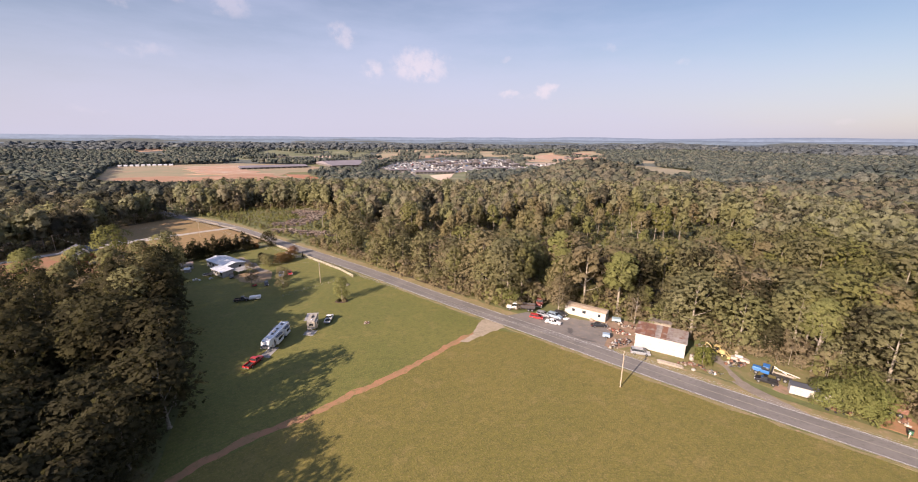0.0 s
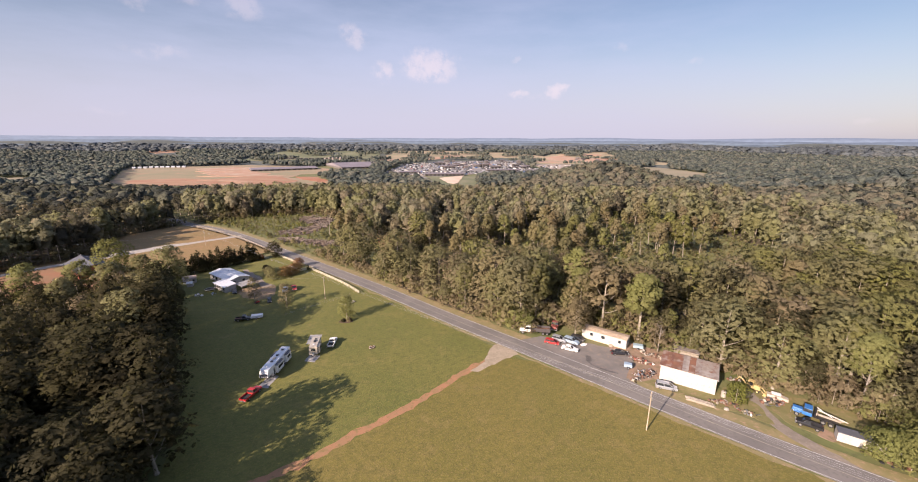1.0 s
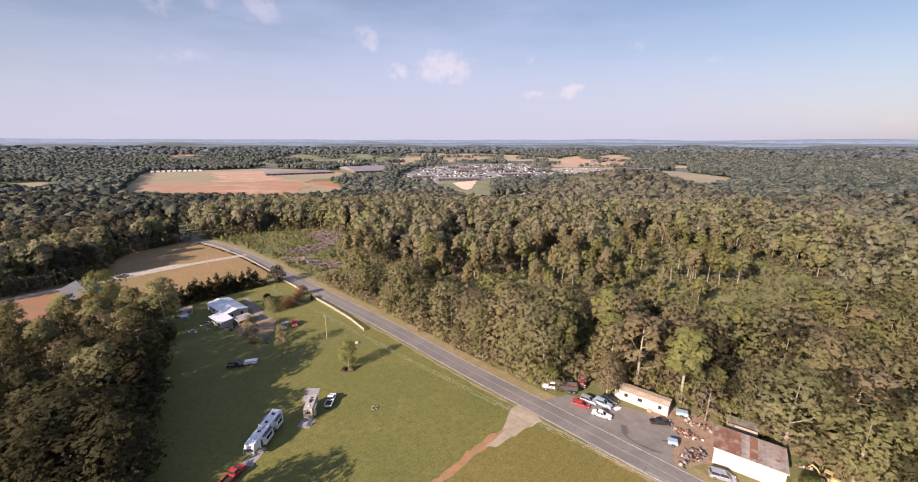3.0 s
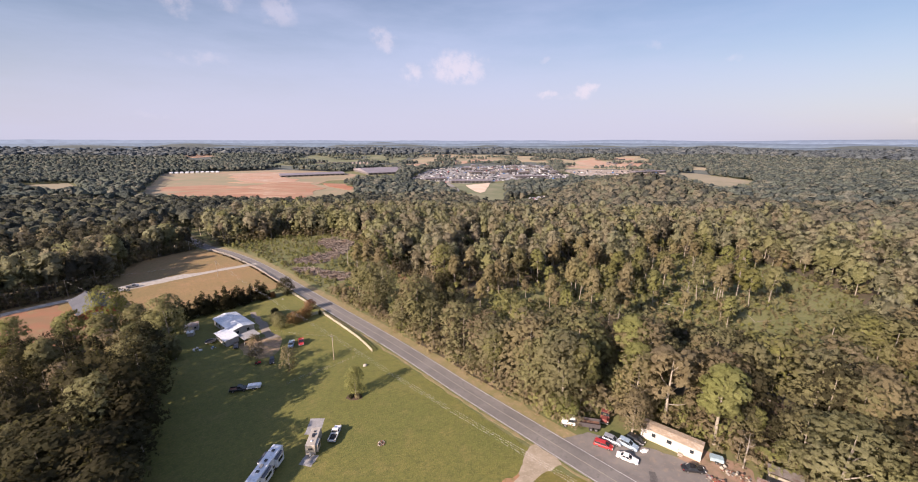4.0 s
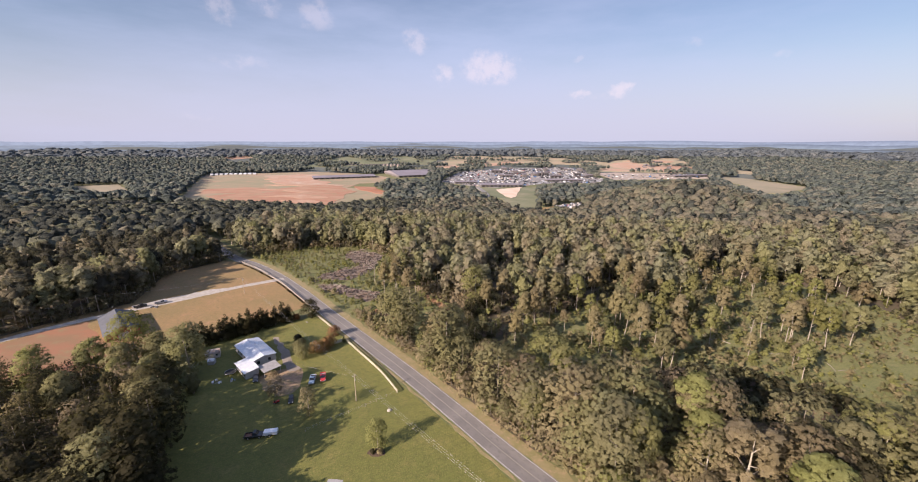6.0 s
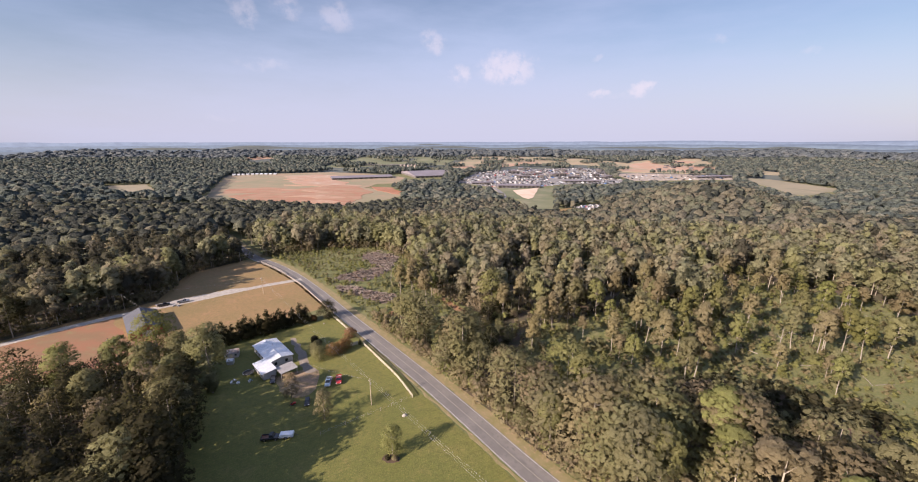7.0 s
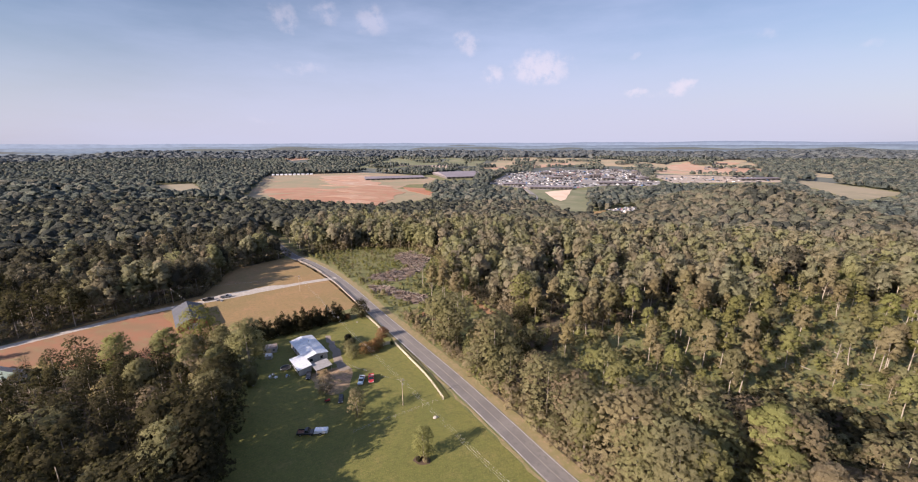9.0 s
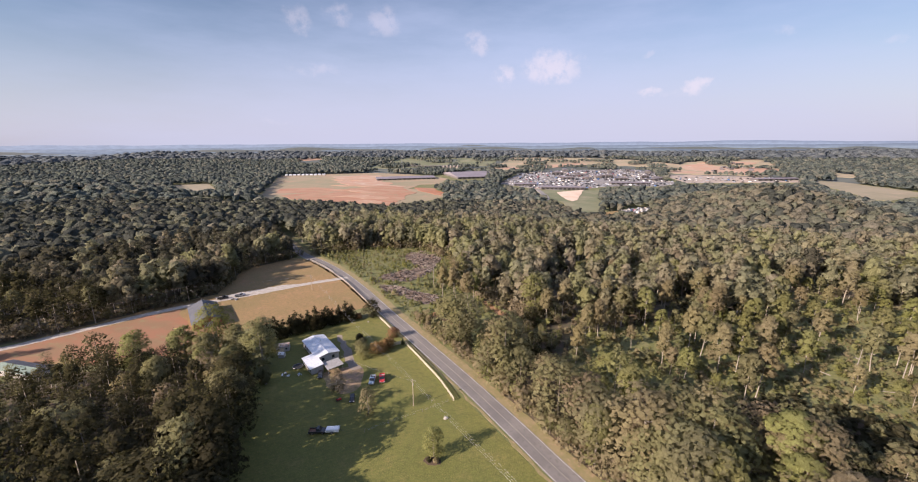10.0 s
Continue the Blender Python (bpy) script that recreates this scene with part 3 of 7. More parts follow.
patch("hayfield", [(106.5, 37), (85.4, 57), (53, 83.2), (20, 110.6), (8, 113), (-2, 101.5), (-12.3, 90), (-22.4, 80.7), (-34.7, 69.6), (-46.5, 59), (-53, 46), (-48, 10), (-44, 0), (-18, -28), (60, -28), (118, 10)], HAYFIELD, 0.04, 0.6, 2.5, "dry yellow-green hayfield beside the road", "field")
ribbon("road", ROADLINE, 3.45, ASPHALT, 0.06, "worn two-lane asphalt road with white edge lines", "road", 0.15)
for side in (1, -1):
    ribbon("edge_line", offset(ROADLINE, side * 3.15), 0.07, LINE, 0.066, "worn white edge line on the asphalt", "road marking", 0, 0.01)
ribbon("centre_line", ROADLINE, 0.09, YELLOWLINE, 0.065, "faded centre line on the asphalt", "road marking", 0, 0.01)
for d, w, z in ((-4.3, 0.5, 0.045), (5.2, 1.7, 0.045)):
    ribbon("verge", offset(ROADLINE, -d), w, VERGE, z, "dry mown verge beside the road", "verge", 1.0, 0.08)
patch("woodland_floor_east", [(-30, 168), (0, 142), (22, 134), (40, 138), (62, 134), (80, 108), (100, 96), (112, 70), (180, 10), (300, -20), (340, 330), (120, 330), (-40, 330), (-60, 250), (-20, 222)], LITTER, 0.02, 2.5, 4, "brown leaf litter under the trees", "woodland floor")
patch("woodland_floor_west", [(-58, 20), (-62, 60), (-72, 80), (-88, 102), (-106, 122), (-120, 142), (-130, 158), (-146, 160), (-160, 146), (-200, 128), (-230, 100), (-160, 0)], LITTER, 0.02, 2.0, 4, "brown leaf litter under the trees", "woodland floor")
patch("woodland_floor_northwest", [(-262, 108), (-245, 135), (-233, 157), (-222, 178), (-211, 196), (-206, 214), (-226, 254), (-216, 290), (-250, 316), (-420, 330), (-420, 100)], LITTER, 0.03, 2.5, 5, "shaded leaf litter under the trees", "woodland floor")
patch("field_dry", TANFIELD, DRYFIELD, 0.045, 1.2, 3, "dry tan hay field beside the gravel road", "field")
patch("bare_clay", [(-243, 128), (-226, 118), (-205, 134), (-182, 144), (-164, 150), (-156, 168), (-163, 182), (-180, 178), (-196, 182), (-207, 190), (-221, 168)], CLAYFIELD, 0.06, 5.0, 2, "bare red clay round the barn", "bare earth")
patch("clearcut", CLEARCUT, LUSH, 0.035, 2.0, 3, "weedy felled woodland with grey slash", "clearing")
patch("clearing", CLEARING, LUSH, 0.035, 2.5, 3, "open green clearing among tall trees", "clearing")
patch("east_meadow", EASTMEADOW, LUSH, 0.04, 3.0, 4, "small green meadow behind the wood", "field")
# dark litter floor paints in the shade of the hollow
patch("hollow", HOLLOW, LITTER, 0.04, 2.5, 3, "hollow in the woods, its shade put into dark litter", "clearing")
patch("cutting_bank", [(79, 165), (83, 163.5), (87.5, 168), (91, 173), (88.5, 174.5), (84, 170)], DIRT, 0.06, 1.5, 2, "bare red earth in the woods", "bare earth")
patch("logging_path", [(-77.2, 225.2), (-67.8, 219.5), (-57.4, 214.7), (-57.6, 212.1), (-68.8, 216.5), (-79, 221)], DIRT, 0.06, 1.0, 2, "bare red path into the felled wood", "bare earth")
patch("logging_path", [(-56, 247.5), (-46, 238.5), (-35, 227.5), (-38, 225.5), (-48, 234.5), (-58, 244)], DIRT, 0.06, 1.2, 2, "bare red path into the felled wood", "bare earth")
SLASHBEDS = [[(-136.7, 317.1), (-128.4, 328.0), (-106.4, 317.1), (-104.6, 300.0), (-113.5, 292.9), (-128.6, 303.2)], [(-104.6, 300.0), (-101.7, 285.0), (-108.7, 263.3), (-124.2, 262.0), (-128.9, 255.4), (-129.1, 271.3), (-117.3, 285.1)], [(-121.3, 249.2), (-111.9, 253.5), (-94.0, 247.0), (-78.6, 243.7), (-74.8, 236.3), (-85.8, 233.2), (-100.7, 240.5), (-116.0, 244.1)]]
for o in SLASHBEDS:
    patch("slash_bed", o, SLASH, 0.07, 2.5, 2, "grey and purple brush left from felling", "brush")
patch("lot", [(12, 121), (24, 126), (37, 122), (44, 119), (50, 115), (46, 106), (43.5, 102.5), (47, 96.5), (30, 112)], PAVED, 0.05, 0.6, 1.5, "cracked old asphalt lot with dark stains", "lot")
patch("barn_verge", [(46, 101.5), (54, 96.2), (62, 90.8), (69.4, 85.6), (71, 92), (68, 99.5), (64, 97.5), (52, 104)], YARDGRASS, 0.053, 0.9, 1.2, "dry trodden grass before the barn", "verge")
patch("yard_earth", [(44, 119), (52, 122), (60, 117), (57, 110), (52, 103), (46, 101), (43, 103), (46, 108), (50, 114)], YARDDIRT, 0.055, 0.9, 1.5, "bare earth littered with scrap", "bare earth")
patch("oil_stain", [(35.4, 114.4), (36.7, 114), (36.6, 111.8), (35.4, 110.6), (34.4, 111.2), (35, 112.6)], STAIN, 0.056, 0.4, 0.6, "dark oil stain on the asphalt", "stain")
ribbon("tar_streak", curved([(35.2, 111), (35.6, 109.5), (36.8, 108), (39, 106.4), (41.5, 105)], 0.7), 0.22, STAIN, 0.057, "dark tar streak on the asphalt", "stain", 0.3, 0.01)
ribbon("dirt_track", curved(TRACK, 1.2), 1.05, DIRT, 0.05, "red-brown dirt track worn across the field", "track", 1.0)
patch("track_mouth", [(5, 110), (8, 119.8), (10, 120.2), (14.6, 116.2), (15.6, 114.4), (11.4, 112), (8, 109), (3, 104.6), (1, 105)], MOUTH, 0.054, 0.9, 1.2, "pale gravel where the track meets the road", "gravel")
ribbon("gravel_drive", curved([(72, 98), (70.8, 93.5), (70, 88), (71, 83), (73, 78.5), (76, 73)], 1.5), 1.6, DRIVE, 0.052, "gravel drive into the machine yard", "drive", 0.7)
patch("machine_yard", [(70.5, 99), (71.8, 92), (73.5, 86), (79, 79.5), (86, 74), (94, 67), (100, 65), (103, 76), (94, 89), (84, 95), (76, 100)], YARDGRASS, 0.035, 0.9, 1.5, "trodden dirt yard among parked machines", "bare earth")
patch("trodden_dirt", [(76.4, 82.6), (78.2, 80.8), (80, 80.6), (81, 83), (79.4, 85)], YARDDIRT, 0.06, 0.6, 1.0, "bare orange dirt beside the parked trucks", "bare earth")
patch("bare_bank", [(89, 70), (93, 66.5), (99, 64), (101, 69), (95, 73.5)], DIRT, 0.06, 0.9, 1.2, "bare red bank littered with scrap", "bare earth")
ribbon("gravel_road", curved(GRAVELROAD), 2.3, GRAVEL, 0.075, "pale gravel farm road", "road", 0.5)
patch("gravel_apron", [(-203, 208), (-192, 222), (-180, 236), (-172, 240), (-184, 218), (-196, 205)], GRAVEL, 0.07, 1.0, 2, "pale gravel parking strip", "gravel")
patch("house_yard", [(-98, 160), (-94.5, 166), (-89, 170), (-84, 168.5), (-82, 163.5), (-80, 159), (-80.5, 155.5), (-84.5, 152.5), (-88.5, 153.5), (-92, 157)], WORNYARD, 0.045, 3.0, 0.8, "pinkish dirt yard in front of the house", "bare earth")
patch("garden_path", [(-110, 189), (-108, 190), (-97, 179.6), (-88, 170.6), (-84, 169), (-88, 166.5), (-93, 170), (-98.6, 177)], DRIVE, 0.05, 1.3, 0.8, "grey-brown gravel lane beside the house", "path")
for k, o in enumerate([[(-47.2, 108.9), (-43.9, 108.4), (-43.5, 112), (-46.8, 112.3)], [(-50.4, 118.5), (-46.5, 118.9), (-47.6, 125), (-51.5, 124.6)], [(-54.2, 96.4), (-51.4, 96.0), (-51.0, 101.5), (-53.8, 102)]]):
    patch("pad", o, CONCRETE, 0.05, 0.25, 0.8, "grey gravel pad worn into the lawn", "pad")


def ridge(name, r, base, high, tint, glow, seed, label):
    """A far wooded ridge that closes the view; its blue emission imitates haze."""
    v, f = [], []
    n = 420
    for k in range(n + 1):
        a = radians(-100 + 200 * k / n)
        h = base + high * (0.55 * noise.noise((a * 5, seed, 0)) + 0.3 * noise.noise((a * 14, seed, 4)) + 0.07 * noise.noise((a * 90, seed, 9)))
        x, y = math.sin(a), math.cos(a)
        for d, z in ((-0.05, -40), (-0.02, h * 0.55), (0.0, h), (0.01, -40)):
            v.append((x * r * (1 + d), y * r * (1 + d), z))
    for k in range(n):
        for q in range(3):
            b = 4 * k + q
            f.append((b, b + 4, b + 5, b + 1))
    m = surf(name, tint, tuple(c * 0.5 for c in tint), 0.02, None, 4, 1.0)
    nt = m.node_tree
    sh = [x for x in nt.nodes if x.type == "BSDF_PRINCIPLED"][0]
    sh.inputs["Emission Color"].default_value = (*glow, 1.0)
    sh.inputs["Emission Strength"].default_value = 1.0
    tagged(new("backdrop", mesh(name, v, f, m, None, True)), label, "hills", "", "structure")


# stronger, bluer emission ridge by ridge, in place of thickening haze
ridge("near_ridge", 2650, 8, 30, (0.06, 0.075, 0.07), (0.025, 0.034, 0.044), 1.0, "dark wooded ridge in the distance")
ridge("middle_ridge", 3400, 34, 26, (0.06, 0.078, 0.08), (0.045, 0.06, 0.077), 5.0, "distant wooded ridge with haze added as blue glow")
ridge("far_ridge", 4200, 58, 24, (0.06, 0.08, 0.09), (0.066, 0.086, 0.112), 9.0, "ridge on the horizon, haze added as blue glow")
ridge("farthest_ridge", 4700, 86, 24, (0.06, 0.08, 0.1), (0.1, 0.125, 0.16), 14.0, "mountains on the horizon, haze added as pale blue glow")


# ---- trees ----
def at(x, y, deg=0.0, z=0.0):
    return pose(x, y, land(x, y) + z, 0, 0, deg)


def crown_points(rng, kind, n):
    """Centres and radii of the leaf masses of a crown of unit height, with its widest spread near 0.3."""
    out = []
    if kind == "cedar":
        for i in range(n):
            h = (i + 0.5) / n
            r = 0.26 * (1 - h) ** 0.8 + 0.03
            a = rng.uniform(0, 6.28)
            out.append((r * 0.45 * math.cos(a), r * 0.45 * math.sin(a), 0.06 + 0.9 * h, r * 0.75))
        return out
    if kind == "pine":
        for i in range(n):
            h = 0.42 + 0.55 * (i + rng.uniform(0, 1)) / n
            r = 0.24 * (1.12 - h) ** 0.6
            a = rng.uniform(0, 6.28)
            out.append((r * math.cos(a), r * math.sin(a), h, rng.uniform(0.05, 0.09)))
        return out
    lo = {"oak": 0.26, "tall": 0.5, "bush": 0.1, "young": 0.18}[kind]
    wide = {"oak": 0.27, "tall": 0.16, "bush": 0.55, "young": 0.27}[kind]
    for i in range(n):
        h = lo + (1 - lo) * (i + rng.uniform(0.2, 0.8)) / n
        t = (h - lo) / (1 - lo)
        r = wide * math.sqrt(max(0.03, 1 - (1.75 * t - 0.75) ** 2)) * rng.uniform(0.55, 1.0)
        a = i * 2.4 + rng.uniform(-0.6, 0.6)
        out.append((r * math.cos(a), r * math.sin(a), h - 0.05, wide * rng.uniform(0.36, 0.56)))
    return out


def leaf_cloud(rng, blobs, count, size, droop=0.0):
    """Leaf clusters spread over the masses of a crown, as bent four-sided flakes: points (count, 4, 3) in crown units."""
    w = np.array([b[3] ** 2 for b in blobs])
    pick = rng.choice(len(blobs), count, p=w / w.sum())
    b = np.array(blobs)[pick]
    d = rng.normal(size=(count, 3))
    d /= np.linalg.norm(d, axis=1)[:, None]
    d[:, 2] = np.where(d[:, 2] < -0.35, -d[:, 2], d[:, 2])
    rad = b[:, 3] * (0.72 + 0.42 * rng.random(count))
    c = b[:, :3] + d * rad[:, None] * np.array([1, 1, 0.85])
    nrm = d + 0.5 * rng.normal(size=(count, 3)) + np.array([0, 0, 0.4])
    nrm /= np.linalg.norm(nrm, axis=1)[:, None]
    t = np.cross(nrm, rng.normal(size=(count, 3)))
    t /= np.linalg.norm(t, axis=1)[:, None] + 1e-9
    u = np.cross(nrm, t)
    s = size * (0.55 + 0.9 * rng.random(count))[:, None]
    k = 0.45 + 0.5 * rng.random((count, 4, 1))
    quad = np.stack([c - t * s * k[:, 0], c - u * s * k[:, 3] * 0.8 - nrm * s * 0.25, c + t * s * k[:, 2], c + u * s * k[:, 1] * 0.8 - nrm * s * 0.25], axis=1)
    axis = c - np.array([0, 0, np.mean([q[2] for q in blobs])])
    axis /= np.linalg.norm(axis, axis=1)[:, None] + 1e-9
    soft = 0.5 * d + 0.85 * axis + 0.28 * nrm + np.array([0, 0, 0.12])
    soft /= np.linalg.norm(soft, axis=1)[:, None]
    return quad, soft


def soften(me, normals):
    """Rounds the shading of leaf masses, so that a crown reads as one body."""
    me.polygons.foreach_set("use_smooth", np.ones(len(me.polygons), dtype=bool))
    me.normals_split_custom_set_from_vertices(normals)


def trunk_mesh(name, rng, blobs, height, thick, sides=7, limbs=6, mat=None):
    """A tapered trunk with limbs into the crown."""
    bm = bmesh.new()
    lean = rng.uniform(-0.03, 0.03, 2) * height
    top = 0.86
    line = [(lean[0] * t * t + 0.01 * height * math.sin(5 * t), lean[1] * t * t, height * t) for t in (-0.01, 0.03, 0.2, 0.4, 0.6, top)]
    tube(bm, line, [thick * k for k in (1.5, 1.0, 0.85, 0.68, 0.45, 0.12)], sides)
    for b in (blobs[:: max(1, len(blobs) // max(limbs, 1))])[:limbs]:
        z = max(0.15, b[2] - 0.16) * height
        p = Vector((lean[0] * (z / height) ** 2, lean[1] * (z / height) ** 2, z))
        q = Vector((b[0], b[1], b[2])) * height
        tube(bm, [p, p.lerp(q, 0.5) + Vector((0, 0, -0.02 * height)), q], [thick * 0.4, thick * 0.25, thick * 0.07], 5)
    me = bpy.data.meshes.new(name)
    bm.to_mesh(me)
    bm.free()
    me.materials.append(mat or BARK)
    return me


def make_tree(kind, seed, height, leaves, blobs, size, mat, thick=0.28, limbs=6, name="tree", label="", category="tree", group="", m=None):
    rng = np.random.default_rng(seed)
    bl = crown_points(rng, kind, blobs)
    quad, soft = leaf_cloud(rng, bl, leaves, size / height)
    quad = quad * height
    n = len(quad)
    crown = mesh("crown", quad.reshape(-1, 3).tolist(), np.arange(4 * n).reshape(n, 4).tolist(), mat)
    soften(crown, np.repeat(soft, 4, axis=0).tolist())
    root = thing(name, m or pose(0, 0, 0), label, category, group)
    new("trunk", trunk_mesh("trunk", rng, bl, height, thick, 7, limbs)).parent = root
    new("crown", crown).parent = root
    return root


WOODS = {}


def plant(x, y, r):
    """Notes a tree in the plan, so that no other stands in it."""
    WOODS.setdefault((int(x // 10), int(y // 10)), []).append((x, y, r))


def free(x, y, r):
    i, j = int(x // 10), int(y // 10)
    for a in (i - 1, i, i + 1):
        for b in (j - 1, j, j + 1):
            for (u, v, q) in WOODS.get((a, b), ()):
                if (x - u) ** 2 + (y - v) ** 2 < (0.5 * (r + q)) ** 2:
                    return False
    return True



def wooded(x, y):
    if from_line(ROAD, x, y) < 8.5:
        return False
    for poly in (LAWNLINE, TANFIELD, CLEARCUT, CLEARING, HOLLOW, EASTMEADOW, LOT, YARD):
        if inside(poly, x, y):
            return False
    if y > 500 or x < -600:
        for poly in FAROPEN:
            if poly in (TANBAND, GREENBAND, ORANGEHILL, MEADOW, MEADOW2, MEADOW3) and noise.noise((x / 160, y / 60, 4.0)) > 0.3:
                continue
            for k in (1.0, 1.05, 1.1, 1.16):
                if inside(poly, x * k, y * k):
                    return False
    if math.hypot(x - 75, y - 173) < 9 or inside([(-172, 150), (-142, 147), (-130, 158), (-118, 200), (-150, 200), (-166, 182)], x, y):
        return False
    if from_line([(-138, 174), (-126, 190), (-116, 204), (-106, 214)], x, y) < 9 or math.hypot(x - 36, y - 128) < 5:
        return False
    return from_line(GRAVELROAD, x, y) > 5


def jitter(x0, y0, x1, y1, gap, seed):
    rng = random.Random(seed)
    y = y0
    while y < y1:
        x = x0
        while x < x1:
            yield x + rng.uniform(-0.42, 0.42) * gap, y + rng.uniform(-0.42, 0.42) * gap, rng
            x += gap
        y += gap


def forest(name, spots, kinds, leaves, blobs, size, mats, label, seed, spread=1.0, trunks=True, low="oak", stem=None):
    """One mass of woodland: crowns from a few grown forms, turned and scaled, with their trunks."""
    rng = np.random.default_rng(seed)
    forms = []
    for k in range(12):
        kind = kinds[k % len(kinds)] if k < 8 else low
        bl = crown_points(rng, kind, blobs)
        forms.append(leaf_cloud(rng, bl, leaves, size / 20.0))
    V, N, idx, TV, TF = [], [], [], [], []
    for (x, y, h, tone) in spots:
        q, soft = forms[rng.integers(8) if h > 12.5 else 8 + rng.integers(4)]
        a = rng.uniform(0, 6.28)
        c, s = math.cos(a), math.sin(a)
        w = h * rng.uniform(0.8, 1.15) * spread
        p = q.reshape(-1, 3)
        z = land(x, y)
        V.append(np.stack([x + w * (c * p[:, 0] - s * p[:, 1]), y + w * (s * p[:, 0] + c * p[:, 1]), z + h * p[:, 2]], axis=1))
        N.append(np.repeat(np.stack([c * soft[:, 0] - s * soft[:, 1], s * soft[:, 0] + c * soft[:, 1], soft[:, 2]], axis=1), 4, axis=0))
        idx.append(np.full(len(q), tone))
        if trunks:
            k = len(TV)
            r = 0.016 * h
            for (hh, rr) in ((-0.2, r), (h * 0.8, r * 0.35)):
                TV += [(x + rr, y, z + hh), (x - 0.5 * rr, y + 0.87 * rr, z + hh), (x - 0.5 * rr, y - 0.87 * rr, z + hh)]
            TF += [(k, k + 1, k + 4, k + 3), (k + 1, k + 2, k + 5, k + 4), (k + 2, k, k + 3, k + 5)]
    V = np.concatenate(V)
    idx = np.concatenate(idx)
    n = len(V) // 4
    me = bpy.data.meshes.new(name)
    nt = len(TV)
    allv = np.concatenate([V, np.array(TV).reshape(-1, 3)]) if nt else V
    me.vertices.add(len(allv))
    me.vertices.foreach_set("co", allv.astype(np.float32).ravel())
    loops = np.arange(4 * n)
    if nt:
        loops = np.concatenate([loops, np.array(TF).ravel() + 4 * n])
    faces = n + len(TF)
    me.loops.add(len(loops))
    me.loops.foreach_set("vertex_index", loops.astype(np.int32))
    me.polygons.add(faces)
    me.polygons.foreach_set("loop_start", (4 * np.arange(faces)).astype(np.int32))
    me.polygons.foreach_set("loop_total", np.full(faces, 4, dtype=np.int32))
    for m in mats:
        me.materials.append(m)
    me.materials.append(stem or BARK)
    me.polygons.foreach_set("material_index", np.concatenate([idx, np.full(len(TF), len(mats))]).astype(np.int32))
    me.update(calc_edges=True)
    if nt:
        N.append(np.tile(np.array([[0.8, 0, 0.1], [-0.4, 0.7, 0.1], [-0.4, -0.7, 0.1]]), (len(TV) // 3, 1)))
    soften(me, np.concatenate(N).tolist())
    return tagged(new(name, me), label, "woodland", "", "stuff")


def canopy(name, spots, mats, label, seed, wide, low, top, sides):
    """The closed canopy of woods seen from far off: one uneven, rounded crown for each tree."""
    rng = np.random.default_rng(seed)
    V, N, F, idx = [], [], [], []
    rings = ((0.0, 0.72), (0.42, 1.0), (0.8, 0.66))
    tris = []
    for r in range(2):
        for k in range(sides):
            a, b, c, d = r * sides + k, r * sides + (k + 1) % sides, (r + 1) * sides + (k + 1) % sides, (r + 1) * sides + k
            tris += [(a, b, c), (a, c, d)]
    tris += [(2 * sides + k, 2 * sides + (k + 1) % sides, 3 * sides) for k in range(sides)]
    tris = np.array(tris)
    ang = 2 * math.pi * np.arange(sides) / sides
    for (x, y, h, tone) in spots:
        turn = rng.uniform(0, 6.28)
        pts, nr = [], []
        for (t, r) in rings:
            rad = wide * h * r * rng.uniform(0.55, 1.35, sides)
            z = h * (low + (top - low) * (t + rng.uniform(-0.18, 0.18, sides)))
            c, s = np.cos(ang + turn + t), np.sin(ang + turn + t)
            pts.append(np.stack([x + rad * c, y + rad * s, z], axis=1))
            nr.append(np.stack([c, s, np.full(sides, 1.7 * t + 0.25)], axis=1))
        pts.append(np.array([[x + 0.1 * h * rng.uniform(-1, 1), y + 0.1 * h * rng.uniform(-1, 1), h * top]]))
        nr.append(np.array([[0.0, 0.0, 1.0]]))
        p = np.concatenate(pts)
        p[:, 2] += land(x, y)
        n = np.concatenate(nr)
        F.append(tris + len(V) * len(p))
        V.append(p)
        N.append(n / np.linalg.norm(n, axis=1)[:, None] + rng.normal(size=n.shape) * 0.24)
        idx.append(np.full(len(tris), tone))
    V, N, F, idx = np.concatenate(V), np.concatenate(N), np.concatenate(F), np.concatenate(idx)
    N /= np.linalg.norm(N, axis=1)[:, None]
    me = bpy.data.meshes.new(name)
    me.vertices.add(len(V))
    me.vertices.foreach_set("co", V.astype(np.float32).ravel())
    me.loops.add(3 * len(F))
    me.loops.foreach_set("vertex_index", F.astype(np.int32).ravel())
    me.polygons.add(len(F))
    me.polygons.foreach_set("loop_start", (3 * np.arange(len(F))).astype(np.int32))
    me.polygons.foreach_set("loop_total", np.full(len(F), 3, dtype=np.int32))
    for m in mats:
        me.materials.append(m)
    me.polygons.foreach_set("material_index", idx.astype(np.int32))
    me.update(calc_edges=True)
    soften(me, N.tolist())
    return tagged(new(name, me), label, "woodland", "", "stuff")


def in_view(x, y):
    a = math.degrees(math.atan2(x + 4, y - 20))
    return -76 < a < 68


